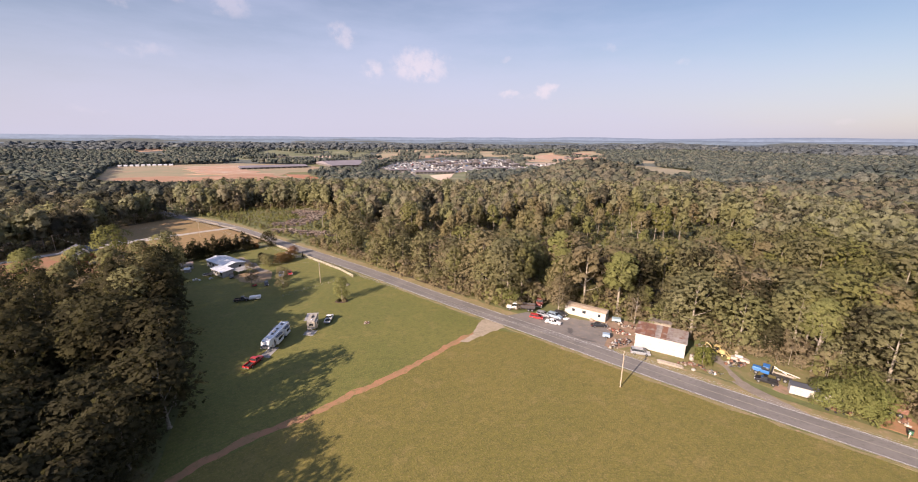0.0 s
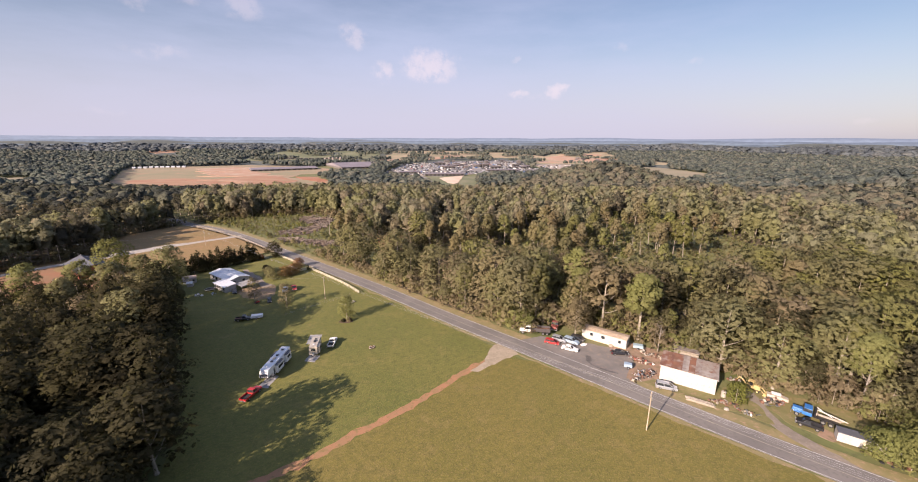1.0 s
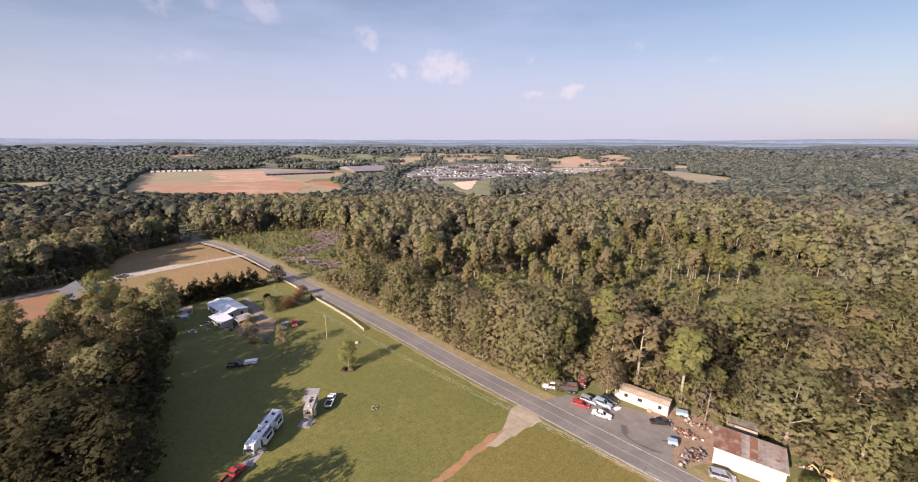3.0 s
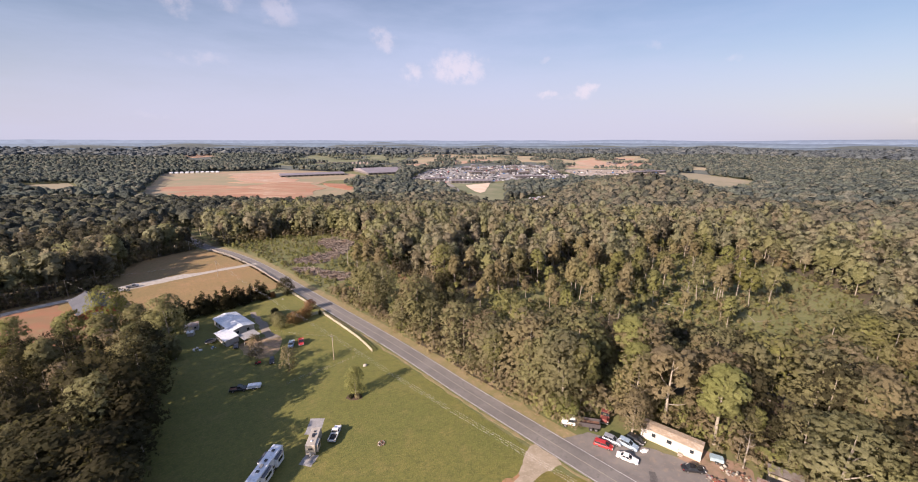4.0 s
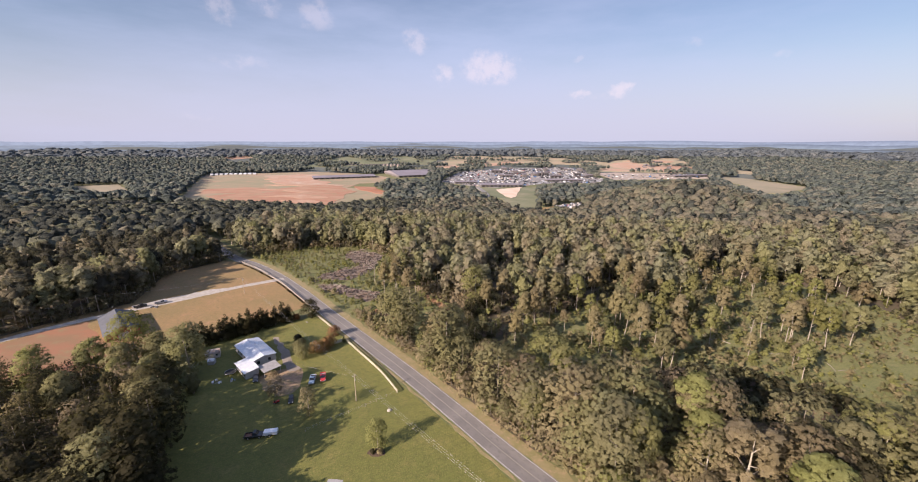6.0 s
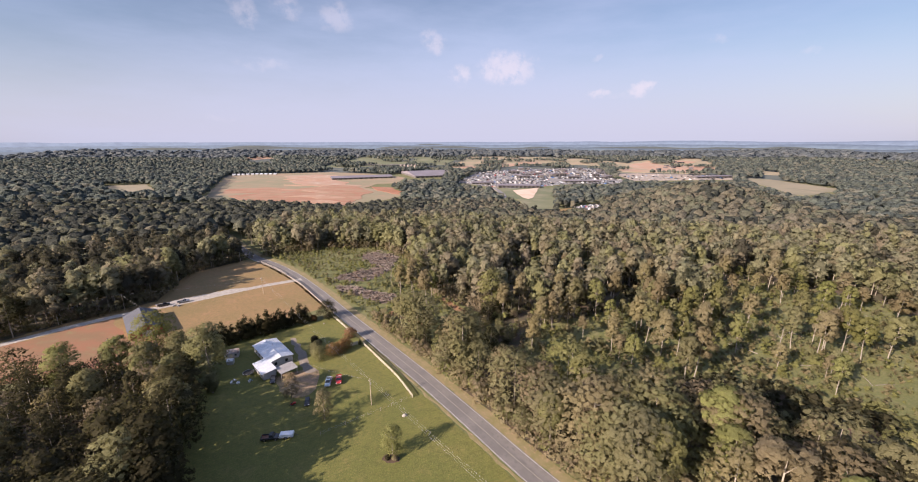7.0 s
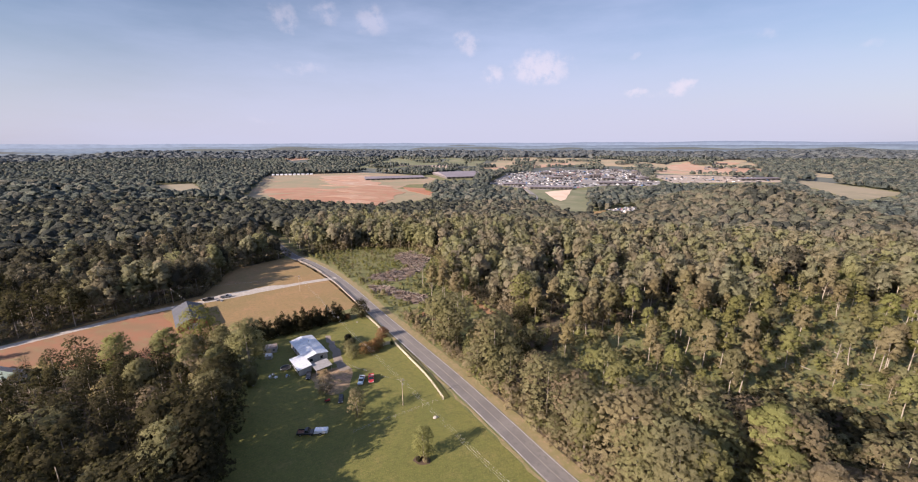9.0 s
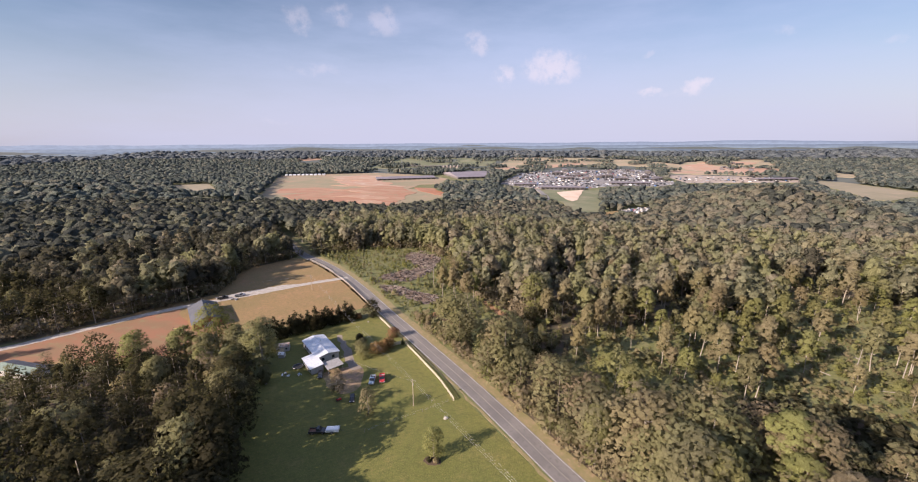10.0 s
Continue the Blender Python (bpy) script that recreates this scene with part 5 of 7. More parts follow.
def car(m, paint, label, kind="sedan", l=4.7, w=1.78, h=1.45):
    t = thing(kind if kind != "wagon" else "car", m, label, "car")
    hw, k = w / 2, l / 2
    z0, belt = 0.22, h * 0.62
    if kind == "sedan":
        xs = [(-k, 0.75, hw * 0.8), (-k + 0.12, belt - 0.02, hw * 0.93), (-k * 0.5, belt + 0.03, hw), (k * 0.35, belt + 0.02, hw), (k - 0.3, belt - 0.12, hw * 0.95), (k, 0.62, hw * 0.8)]
        c = (-k * 0.62, k * 0.42, -k * 0.36, k * 0.1)
    elif kind == "suv":
        xs = [(-k, 0.8, hw * 0.88), (-k + 0.1, belt, hw * 0.96), (-k * 0.4, belt + 0.03, hw), (k * 0.4, belt + 0.02, hw), (k - 0.25, belt - 0.1, hw * 0.95), (k, 0.7, hw * 0.85)]
        c = (-k * 0.97, k * 0.45, -k * 0.86, k * 0.12)
    else:
        xs = [(-k, 0.8, hw * 0.88), (-k + 0.1, belt, hw * 0.97), (-k * 0.3, belt + 0.03, hw), (k * 0.5, belt - 0.02, hw), (k - 0.2, belt - 0.25, hw * 0.93), (k, 0.62, hw * 0.8)]
        c = (-k * 0.97, k * 0.62, -k * 0.88, k * 0.2)
    part("body", hull(xs, z0), paint, t)
    part("window", cabin(c[0], c[1], c[2], c[3], belt - 0.02, h - 0.05, hw * 0.9, hw * 0.76), GLASS, t, "dark glass of the cabin")
    part("roof", box(bmesh.new(), c[2] - 0.04, -hw * 0.79, h - 0.08, c[3] + 0.04, hw * 0.79, h, 0.03), paint, t)
    pillars(t, c[0], c[1], c[2], c[3], belt - 0.02, h - 0.04, hw * 0.9, hw * 0.77, paint, [((c[0] + c[1]) / 2 - 0.1, (c[2] + c[3]) / 2)])
    for x in (-k * 0.6, k * 0.62):
        for s in (1, -1):
            wheel(t, x, s * (hw - 0.1), 0.33, 0.2)
    for x in (-1, 1):
        part("bumper", boxed(min(x * k, x * (k + 0.07)), -hw * 0.82, 0.32, max(x * k, x * (k + 0.07)), hw * 0.82, 0.56, 0.02), paint, t)
    lamps(t, l, hw, 0.66)
    return t


def pickup(m, paint, label, l=5.8, w=1.95, h=1.85, load=None):
    t = thing("pickup_truck", m, label, "pickup truck")
    hw, k = w / 2, l / 2
    z0, belt = 0.42, 1.12
    b = -k * 0.08
    part("body", hull([(b - 0.02, belt, hw), (k * 0.5, belt + 0.02, hw), (k - 0.25, belt - 0.08, hw * 0.97), (k, 0.85, hw * 0.88)], z0), paint, t)
    bed = bmesh.new()
    box(bed, -k, -hw, z0 + 0.1, b, hw, z0 + 0.3)
    box(bed, -k, -hw, z0 + 0.3, b - 0.02, -hw + 0.09, belt)
    box(bed, -k, hw - 0.09, z0 + 0.3, b - 0.02, hw, belt)
    box(bed, b - 0.12, -hw + 0.09, z0 + 0.3, b - 0.03, hw - 0.09, belt)
    part("bed", bed, paint, t)
    part("tailgate", boxed(-k, -hw + 0.1, z0 + 0.31, -k + 0.07, hw - 0.1, belt - 0.01), paint, t)
    part("bed_liner", boxed(-k + 0.08, -hw + 0.1, z0 + 0.31, b - 0.13, hw - 0.1, z0 + 0.34), load or TYRE, t, "dark bed floor")
    part("window", cabin(b + 0.02, k * 0.52, b + 0.12, k * 0.25, belt - 0.01, h - 0.05, hw * 0.92, hw * 0.78), GLASS, t, "dark glass of the cab")
    part("roof", boxed(b + 0.08, -hw * 0.8, h - 0.09, k * 0.25 + 0.05, hw * 0.8, h, 0.03), paint, t)
    pillars(t, b + 0.02, k * 0.52, b + 0.12, k * 0.25, belt, h - 0.05, hw * 0.92, hw * 0.79, paint, [(k * 0.24, k * 0.18)])
    for x in (-k * 0.58, k * 0.64):
        for s in (1, -1):
            wheel(t, x, s * (hw - 0.12), 0.4, 0.26)
    for x in (-1, 1):
        part("bumper", boxed(min(x * k, x * (k + 0.1)), -hw * 0.9, 0.45, max(x * k, x * (k + 0.1)), hw * 0.9, 0.66, 0.02), STEEL, t)
    lamps(t, l, hw, 0.84)
    return t


def fifth_wheel(m):
    """A long white fifth-wheel camper, its raised nose at +x, slide-outs on its -y... side."""
    t = thing("fifth_wheel_camper", m, "long white fifth-wheel camper with black and grey stripes", "camper")
    part("body", boxed(-6.6, -1.25, 0.75, 3.6, 1.25, 3.65, 0.1), CARWHITE, t)
    part("nose", boxed(3.55, -1.22, 1.75, 6.4, 1.22, 3.6, 0.15, (0, 0.7, 0.1, 0.1)), CARWHITE, t)
    part("roof", boxed(-6.5, -1.18, 3.62, 5.6, 1.18, 3.7, 0.03), TIN, t)
    part("front_cap", boxed(6.0, -1.0, 1.8, 6.42, 1.0, 2.7, 0.08, (0, 0.2, 0, 0)), GREYROOF, t, "dark grey nose cap")
    for s in (1, -1):
        part("stripe", boxed(-6.4, s * 1.255 - 0.01, 1.2, 3.4, s * 1.255 + 0.01, 1.75), BLACK, t, "black swooping side stripe")
        part("stripe", boxed(-2.0, s * 1.257 - 0.01, 1.85, 3.3, s * 1.257 + 0.01, 2.1), GREYROOF, t, "grey side stripe")
    sides = ((-5.4, -2.6, 1), (-0.8, 2.6, 1), (-4.6, -1.2, -1))
    for a, b, s in sides:
        so = part("slide_out", boxed(a, min(s * 1.2, s * 2.0), 1.0, b, max(s * 1.2, s * 2.0), 3.2, 0.04), CARWHITE, t)
        part("window", boxed(a + 0.5, s * 2.005 - 0.012, 1.9, b - 0.5, s * 2.005 + 0.012, 2.7), GLASS, so)
        part("awning", boxed(a - 0.05, min(s * 1.2, s * 2.06), 3.2, b + 0.05, max(s * 1.2, s * 2.06), 3.26), GREYROOF, so)
    for x in (-4.6, -1.6, 1.6, 4.0):
        part("roof_vent", boxed(x - 0.32, -0.35, 3.69, x + 0.32, 0.35, 3.9, 0.05), BLACK if x < 4 else TIN, t, "dark roof vent")
    part("air_conditioner", boxed(-0.4, -0.35, 3.69, 0.6, 0.35, 3.98, 0.1), TAN, t)
    for x in (-3.2, -2.2):
        for s in (1, -1):
            wheel(t, x, s * 1.1, 0.38, 0.22)
    part("hitch", rod([(4.9, 0, 1.78), (4.9, 0, 1.3)], 0.09), STEEL, t)
    for s in (1, -1):
        part("landing_leg", rod([(3.9, s * 0.9, 1.75), (3.9, s * 0.9, 0.05)], 0.06), STEEL, t)
        part("window", boxed(-5.8, s * 1.262 - 0.008, 2.2, -5.0, s * 1.262 + 0.008, 2.8), GLASS, t)
    part("entry_door", boxed(2.8, 1.255, 0.9, 3.4, 1.275, 2.8), GREYROOF, t)
    part("rear_window", boxed(-6.625, -0.7, 2.0, -6.6, 0.7, 2.8), GLASS, t)
    return t


def travel_trailer(m):
    t = thing("travel_trailer", m, "small tan travel trailer parked on a gravel pad", "camper")
    part("body", boxed(-3.3, -1.2, 0.55, 3.1, 1.2, 3.05, 0.12), TAN, t)
    part("roof", boxed(-3.2, -1.12, 3.03, 3.0, 1.12, 3.1, 0.03), surf("grey_trailer_roof", (0.36, 0.33, 0.28), (0.3, 0.27, 0.23), 1.0, None, 4, 0.7), t)
    so = part("slide_out", boxed(0.4, 1.15, 0.8, 2.7, 1.75, 2.8, 0.04), TAN, t)
    part("window", boxed(0.9, 1.752, 1.6, 2.2, 1.77, 2.3), GLASS, so)
    part("front_window", boxed(3.1, -0.6, 1.7, 3.125, 0.6, 2.35), GLASS, t, "dark front window")
    for x in (-1.7, 0.1, 1.6):
        part("roof_vent", boxed(x - 0.25, -0.25, 3.09, x + 0.25, 0.25, 3.25, 0.04), BLACK if x < 1 else TIN, t)
    part("air_conditioner", boxed(-0.9, -0.35, 3.09, -0.1, 0.35, 3.36, 0.08), BLACK, t)
    for x in (-1.0, -0.1):
        for s in (1, -1):
            wheel(t, x, s * 1.08, 0.34, 0.2)
    part("tongue", rod([(3.1, 0.5, 0.6), (4.2, 0, 0.55), (3.1, -0.5, 0.6)], 0.05, 6), BLACK, t)
    part("gas_bottle", rod([(3.4, 0, 0.6), (3.4, 0, 1.1), (3.4, 0, 1.2)], [0.16, 0.16, 0.06], 10), CARWHITE, t)
    part("stripe", boxed(-3.2, -1.212, 1.2, 3.0, -1.2, 1.5), GREYROOF, t, "grey side stripe")
    return t


def dump_truck(m, cab_paint, bed_paint, label, l=8.6, bed=True, boom=False):
    """A heavy truck: cab at +x, bed behind."""
    t = thing("dump_truck", m, label, "truck")
    k = l / 2
    part("chassis", boxed(-k, -0.45, 0.7, k - 0.3, 0.45, 0.98), BLACK, t)
    part("hood", boxed(k - 1.9, -0.75, 0.95, k, 0.75, 1.75, 0.12, (0, 0.1, 0.05, 0.05)), cab_paint, t)
    cb = part("cab", boxed(k - 3.6, -1.15, 0.9, k - 1.85, 1.15, 1.75, 0.06), cab_paint, t)
    part("window", cabin(k - 3.55, k - 1.85, k - 3.4, k - 2.15, 1.74, 2.6, 1.12, 1.0), GLASS, cb)
    part("cab_roof", boxed(k - 3.5, -1.05, 2.56, k - 2.05, 1.05, 2.72, 0.05), cab_paint, cb)
    for s in (1, -1):
        part("fender", boxed(k - 1.6, s * 0.95 - 0.22, 0.95, k - 0.35, s * 0.95 + 0.22, 1.25, 0.1), cab_paint, t)
        part("headlight", boxed(k - 0.36, s * 0.95 - 0.12, 1.0, k - 0.3, s * 0.95 + 0.12, 1.2), GLASSLAMP, t)
        wheel(t, k - 1.0, s * 1.0, 0.5, 0.3)
        for x in (-k + 0.9, -k + 2.2):
            wheel(t, x, s * 0.95, 0.5, 0.5)
    part("bumper", boxed(k - 0.02, -1.15, 0.5, k + 0.12, 1.15, 0.85, 0.03), STEEL, t)
    if bed:
        bm = bmesh.new()
        box(bm, -k - 0.1, -1.22, 1.15, k - 3.75, 1.22, 1.27)
        for y in (-1.22, 1.12):
            box(bm, -k - 0.1, y, 1.27, k - 3.75, y + 0.1, 2.35)
        box(bm, k - 3.85, -1.12, 1.27, k - 3.75, 1.12, 2.55)
        box(bm, -k - 0.1, -1.12, 1.27, -k, 1.12, 2.25)
        part("dump_bed", bm, bed_paint, t)
        for i in range(5):
            x = -k + 0.4 + i * (l - 4.2) / 5
            for y in (-1.28, 1.22):
                part("rib", boxed(x, y, 1.2, x + 0.1, y + 0.06, 2.34), bed_paint, t)
        part("load", boxed(-k + 0.05, -1.1, 1.28, k - 3.9, 1.1, 1.6, 0.05), RUST, t)
    if boom:
        part("flatbed", boxed(-k - 0.3, -1.2, 1.05, k - 3.75, 1.2, 1.22, 0.02), BLACK, t)
        part("boom", rod([(k - 4.2, 0.5, 1.4), (k - 4.3, 0.55, 2.9), (-k - 1.6, 0.8, 2.3)], [0.18, 0.16, 0.12], 6), TAN, t, "long pale crane boom")
        part("boom_mast", rod([(k - 4.1, 0.5, 1.2), (k - 4.1, 0.5, 3.1)], 0.22, 8), BLACK, t)
        part("stay", rod([(k - 4.2, -0.5, 2.9), (-k + 0.8, -1.15, 1.25)], 0.06, 6), CARWHITE, t)
        part("log", rod([(k - 4.3, -0.4, 1.4), (-k - 1.0, -0.5, 1.42)], 0.17, 8), WOODGREY, t)
        part("log", rod([(k - 4.6, -0.05, 1.4), (-k - 0.6, 0.0, 1.42)], 0.16, 8), WOODGREY, t)
    return t


def backhoe(m):
    t = thing("backhoe_loader", m, "old yellow backhoe loader beside the drive", "digger")
    part("chassis", boxed(-1.4, -0.5, 0.6, 1.6, 0.5, 1.2, 0.05), YELLOW, t)
    part("hood", boxed(0.3, -0.45, 1.2, 1.7, 0.45, 1.75, 0.08), YELLOW, t)
    cb = part("cab_frame", boxed(-1.0, -0.65, 2.45, 0.3, 0.65, 2.55, 0.03), YELLOW, t)
    for x in (-0.95, 0.25):
        for y in (-0.6, 0.6):
            part("post", rod([(x, y, 1.15), (x, y, 2.46)], 0.04, 5), YELLOW, cb)
    part("seat", boxed(-0.6, -0.25, 1.2, -0.1, 0.25, 1.7, 0.05), BLACK, t)
    for s in (1, -1):
        wheel(t, -0.8, s * 0.85, 0.7, 0.42, YELLOW)
        wheel(t, 1.3, s * 0.75, 0.42, 0.28, YELLOW)
        part("loader_arm", rod([(0.5, s * 0.62, 1.5), (1.9, s * 0.62, 1.2), (2.7, s * 0.6, 0.5)], 0.09, 6), YELLOW, t)
    part("loader_bucket", boxed(2.5, -1.05, 0.1, 3.2, 1.05, 0.8, 0.04, (0.2, 0, 0, 0)), YELLOW, t)
    part("dipper_boom", rod([(-1.5, 0, 1.0), (-2.2, 0, 1.9), (-3.1, 0, 2.3)], [0.16, 0.14, 0.12], 6), YELLOW, t)
    part("dipper_arm", rod([(-3.1, 0, 2.3), (-3.6, 0.2, 1.1)], 0.11, 6), YELLOW, t)
    part("dipper_bucket", boxed(-3.9, -0.25, 0.6, -3.3, 0.5, 1.15, 0.05), RUST, t)
    return t


def lawn_tractor(m, paint, label):
    t = thing("lawn_tractor", m, label, "mower")
    part("body", boxed(-0.8, -0.3, 0.35, 0.2, 0.3, 0.6, 0.05), paint, t)
    part("hood", boxed(0.1, -0.28, 0.4, 0.95, 0.28, 0.85, 0.08), paint, t)
    part("seat", boxed(-0.65, -0.22, 0.6, -0.2, 0.22, 1.0, 0.06, (0, 0.25, 0, 0)), BLACK, t)
    part("mower_deck", boxed(-0.3, -0.55, 0.12, 0.5, 0.55, 0.3, 0.04), BLACK, t)
    part("steering_wheel", rod([(0.05, 0, 0.8), (-0.05, 0, 1.0)], 0.03, 6), BLACK, t)
    for s in (1, -1):
        wheel(t, -0.6, s * 0.42, 0.28, 0.22)
        wheel(t, 0.75, s * 0.38, 0.2, 0.15)
    return t


def small_trailer(m, paint, label, l=2.6, w=1.5):
    t = thing("utility_trailer", m, label, "trailer")
    part("box", boxed(-l / 2, -w / 2, 0.5, l / 2, w / 2, 1.25, 0.05), paint, t)
    part("lid", boxed(-l / 2 + 0.05, -w / 2 + 0.05, 1.25, l / 2 - 0.05, w / 2 - 0.05, 1.42, 0.06), paint, t)
    part("tongue", rod([(l / 2, 0, 0.5), (l / 2 + 1.2, 0, 0.45)], 0.05, 6), BLACK, t)
    for s in (1, -1):
        wheel(t, -0.1, s * (w / 2 + 0.12), 0.32, 0.18)
        part("fender", boxed(-0.5, s * (w / 2 + 0.12) - 0.12, 0.66, 0.3, s * (w / 2 + 0.12) + 0.12, 0.72), BLACK, t)
    return t


G0 = 0.05
pickup(at(-53.9, 92.9, 78, 0.03), CARRED, "red crew-cab pickup truck with an open bed", 5.9)
pickup(at(-42.2, 118.9, 94, 0.03), CARWHITE, "white pickup truck parked on the lawn", 5.6)
fifth_wheel(at(-53.0, 104.1, -91, 0.03))
travel_trailer(at(-45.9, 114.6, -80, 0.05))
car(at(31.4, 117.3, -28, G0), CARWHITE, "white sedan parked on the asphalt lot", "sedan", 4.9)
car(at(26.8, 121.2, -24, G0), CARRED, "faded red station wagon on the lot", "wagon", 4.5, 1.75, 1.45)
car(at(29.4, 122.9, -32, G0), CARSILVER, "grey sport utility car on the lot", "suv", 4.5, 1.8, 1.7)
car(at(33.0, 121.8, -38, G0), CARBLUE, "silver-blue sport utility car on the lot", "suv", 4.8, 1.85, 1.75)
car(at(35.6, 123.8, -42, 0.03), BLACK, "black hatchback parked under the trees", "wagon", 4.3, 1.75, 1.45)
car(at(45.7, 115.2, -4, G0), BLACK, "black sedan parked beside the mobile home", "sedan", 4.9)
car(at(51.5, 98.6, -20, 0.03), CARSILVER, "silver minivan parked beside the white barn", "van", 5.0, 1.95, 1.75)
dump_truck(at(22.4, 127.9, 172, 0.03), CARWHITE, plain("dark_bed_steel", (0.07, 0.06, 0.06), 0.7), "dump truck with white cab and dark steel bed", 9.8)
dump_truck(at(30.2, 132.2, -112, 0.03), plain("faded_red_truck", (0.2, 0.055, 0.045), 0.6), RUST, "red truck with chrome bumper under the trees", 6.8)
dump_truck(at(79.85, 87.9, 138, 0.03), TRUCKBLUE, BLACK, "bright blue boom truck loaded with logs", 7.8, False, True)
pickup(at(76.7, 85.2, 142, 0.03), BLACK, "black pickup truck with a steel front", 4.7)
backhoe(at(73.4, 98.6, -52, 0.05))
small_trailer(at(45.3, 107.9, 160, 0.06), CARBLUE, "small light-blue box trailer on the dirt", 2.1)
small_trailer(at(52.6, 118.6, -20, 0.03), plain("faded_teal", (0.28, 0.38, 0.42), 0.6), "pale teal trailer bed full of junk", 2.8, 1.7)
pickup(at(-76.9, 162.6, -70, 0.03), CARBLUE, "pale blue pickup truck beside a red one", 5.2)
pickup(at(-74.0, 164.6, -62, 0.03), CARRED, "bright red pickup truck with white cargo", 5.0, load=WHITE)
car(at(-97.2, 160.2, -60, 0.05), BLACK, "dark sedan parked before the porch", "sedan", 4.6)
small_trailer(at(-75.2, 136.4, 20, 0.03), CARWHITE, "white enclosed trailer standing on the lawn", 3.8, 1.8)
pickup(at(-79.3, 134.7, 20, 0.03), BLACK, "old black pickup truck in the shade", 5.0, load=RUST)
lawn_tractor(at(-82.2, 149.6, 30, 0.03), CARRED, "small red riding mower on the lawn")
car(at(-78.0, 151.2, -62, 0.03), BLACK, "small black car with a white front", "wagon", 3.6, 1.6, 1.4)
lawn_tractor(at(-186, 172, 10, 0.07), YELLOW, "small yellow machine standing on the clay")
pickup(at(-196.5, 207.5, 50, 0.08), BLACK, "dark pickup truck on the gravel strip", 5.4)
pickup(at(-190.5, 213.5, 48, 0.08), CARSILVER, "grey pickup truck on the gravel strip", 5.4)
dump_truck(at(95.0, 75.0, 140, 0.03), BLACK, RUST, "truck with rusty red bed parked by trees", 6.8)


# ---- buildings ----
def window(parent, x, y, z, w, h, face, casing=None):
    """A window on a wall: face is 'x+', 'x-', 'y+' or 'y-'."""
    s = 1 if face[1] == "+" else -1
    def slab(a, b, c, d, lo, hi):
        return boxed(a, min(y + s * lo, y + s * hi), c, b, max(y + s * lo, y + s * hi), d) if face[0] == "y" else boxed(min(x + s * lo, x + s * hi), a, c, max(x + s * lo, x + s * hi), b, d)
    c = x if face[0] == "y" else y
    fr = part("window", slab(c - w / 2 - 0.08, c + w / 2 + 0.08, z - 0.08, z + h + 0.08, -0.05, 0.04), casing or WHITE, parent)
    part("pane", slab(c - w / 2, c + w / 2, z, z + h, 0.02, 0.052), GLASS, fr)
    part("sill", slab(c - w / 2 - 0.12, c + w / 2 + 0.12, z - 0.14, z - 0.08, 0.0, 0.1), casing or WHITE, fr)


def walls(t, l, d, h, mat, gable=0.0, thick=0.15):
    """Four walls round a plan of l by d, the end walls carrying a gable."""
    part("wall", boxed(0, 0, -0.1, l, thick, h), mat, t)
    part("wall", boxed(0, d - thick, -0.1, l, d, h), mat, t)
    for x in (0, l - thick):
        bm = bmesh.new()
        pr = [(thick, -0.1), (d - thick, -0.1), (d - thick, h)] + ([(d / 2, h + gable)] if gable else []) + [(thick, h)]
        a = [bm.verts.new((x, y, z)) for y, z in pr]
        b = [bm.verts.new((x + thick, y, z)) for y, z in pr]
        bm.faces.new(a)
        bm.faces.new(b[::-1])
        for i in range(len(a)):
            bm.faces.new((a[i - 1], a[i], b[i], b[i - 1]))
        part("wall", bm, mat, t)


def sheets(t, x0, x1, ya, za, yb, zb, mats, w=0.9, name="roof_sheet", seed=1, thick=0.05):
    """A roof slope of overlapping metal sheets from (ya, za) down to (yb, zb)."""
    rng = random.Random(seed)
    n = max(1, round((x1 - x0) / w))
    ww = (x1 - x0) / n
    for i in range(n):
        lift = 0.012 * (i % 2) + rng.uniform(0, 0.006)
        bm = bmesh.new()
        a, b = x0 + i * ww - 0.015, x0 + (i + 1) * ww + 0.015
        box(bm, a, 0, 0, b, 1, 1)
        for v in bm.verts:
            k = v.co.y
            v.co = Vector((v.co.x, ya + (yb - ya) * k, za + (zb - za) * k + lift + thick * (v.co.z - 0.5)))
        for s in (a + 0.04, (a + b) / 2):
            r = bmesh.new()
            p = [(s, ya, za + lift + 0.03), (s, yb, zb + lift + 0.03)]
            tube(bm, p, 0.025, 4)
            r.free()
        part(name, bm, mats(i, n, rng), t)


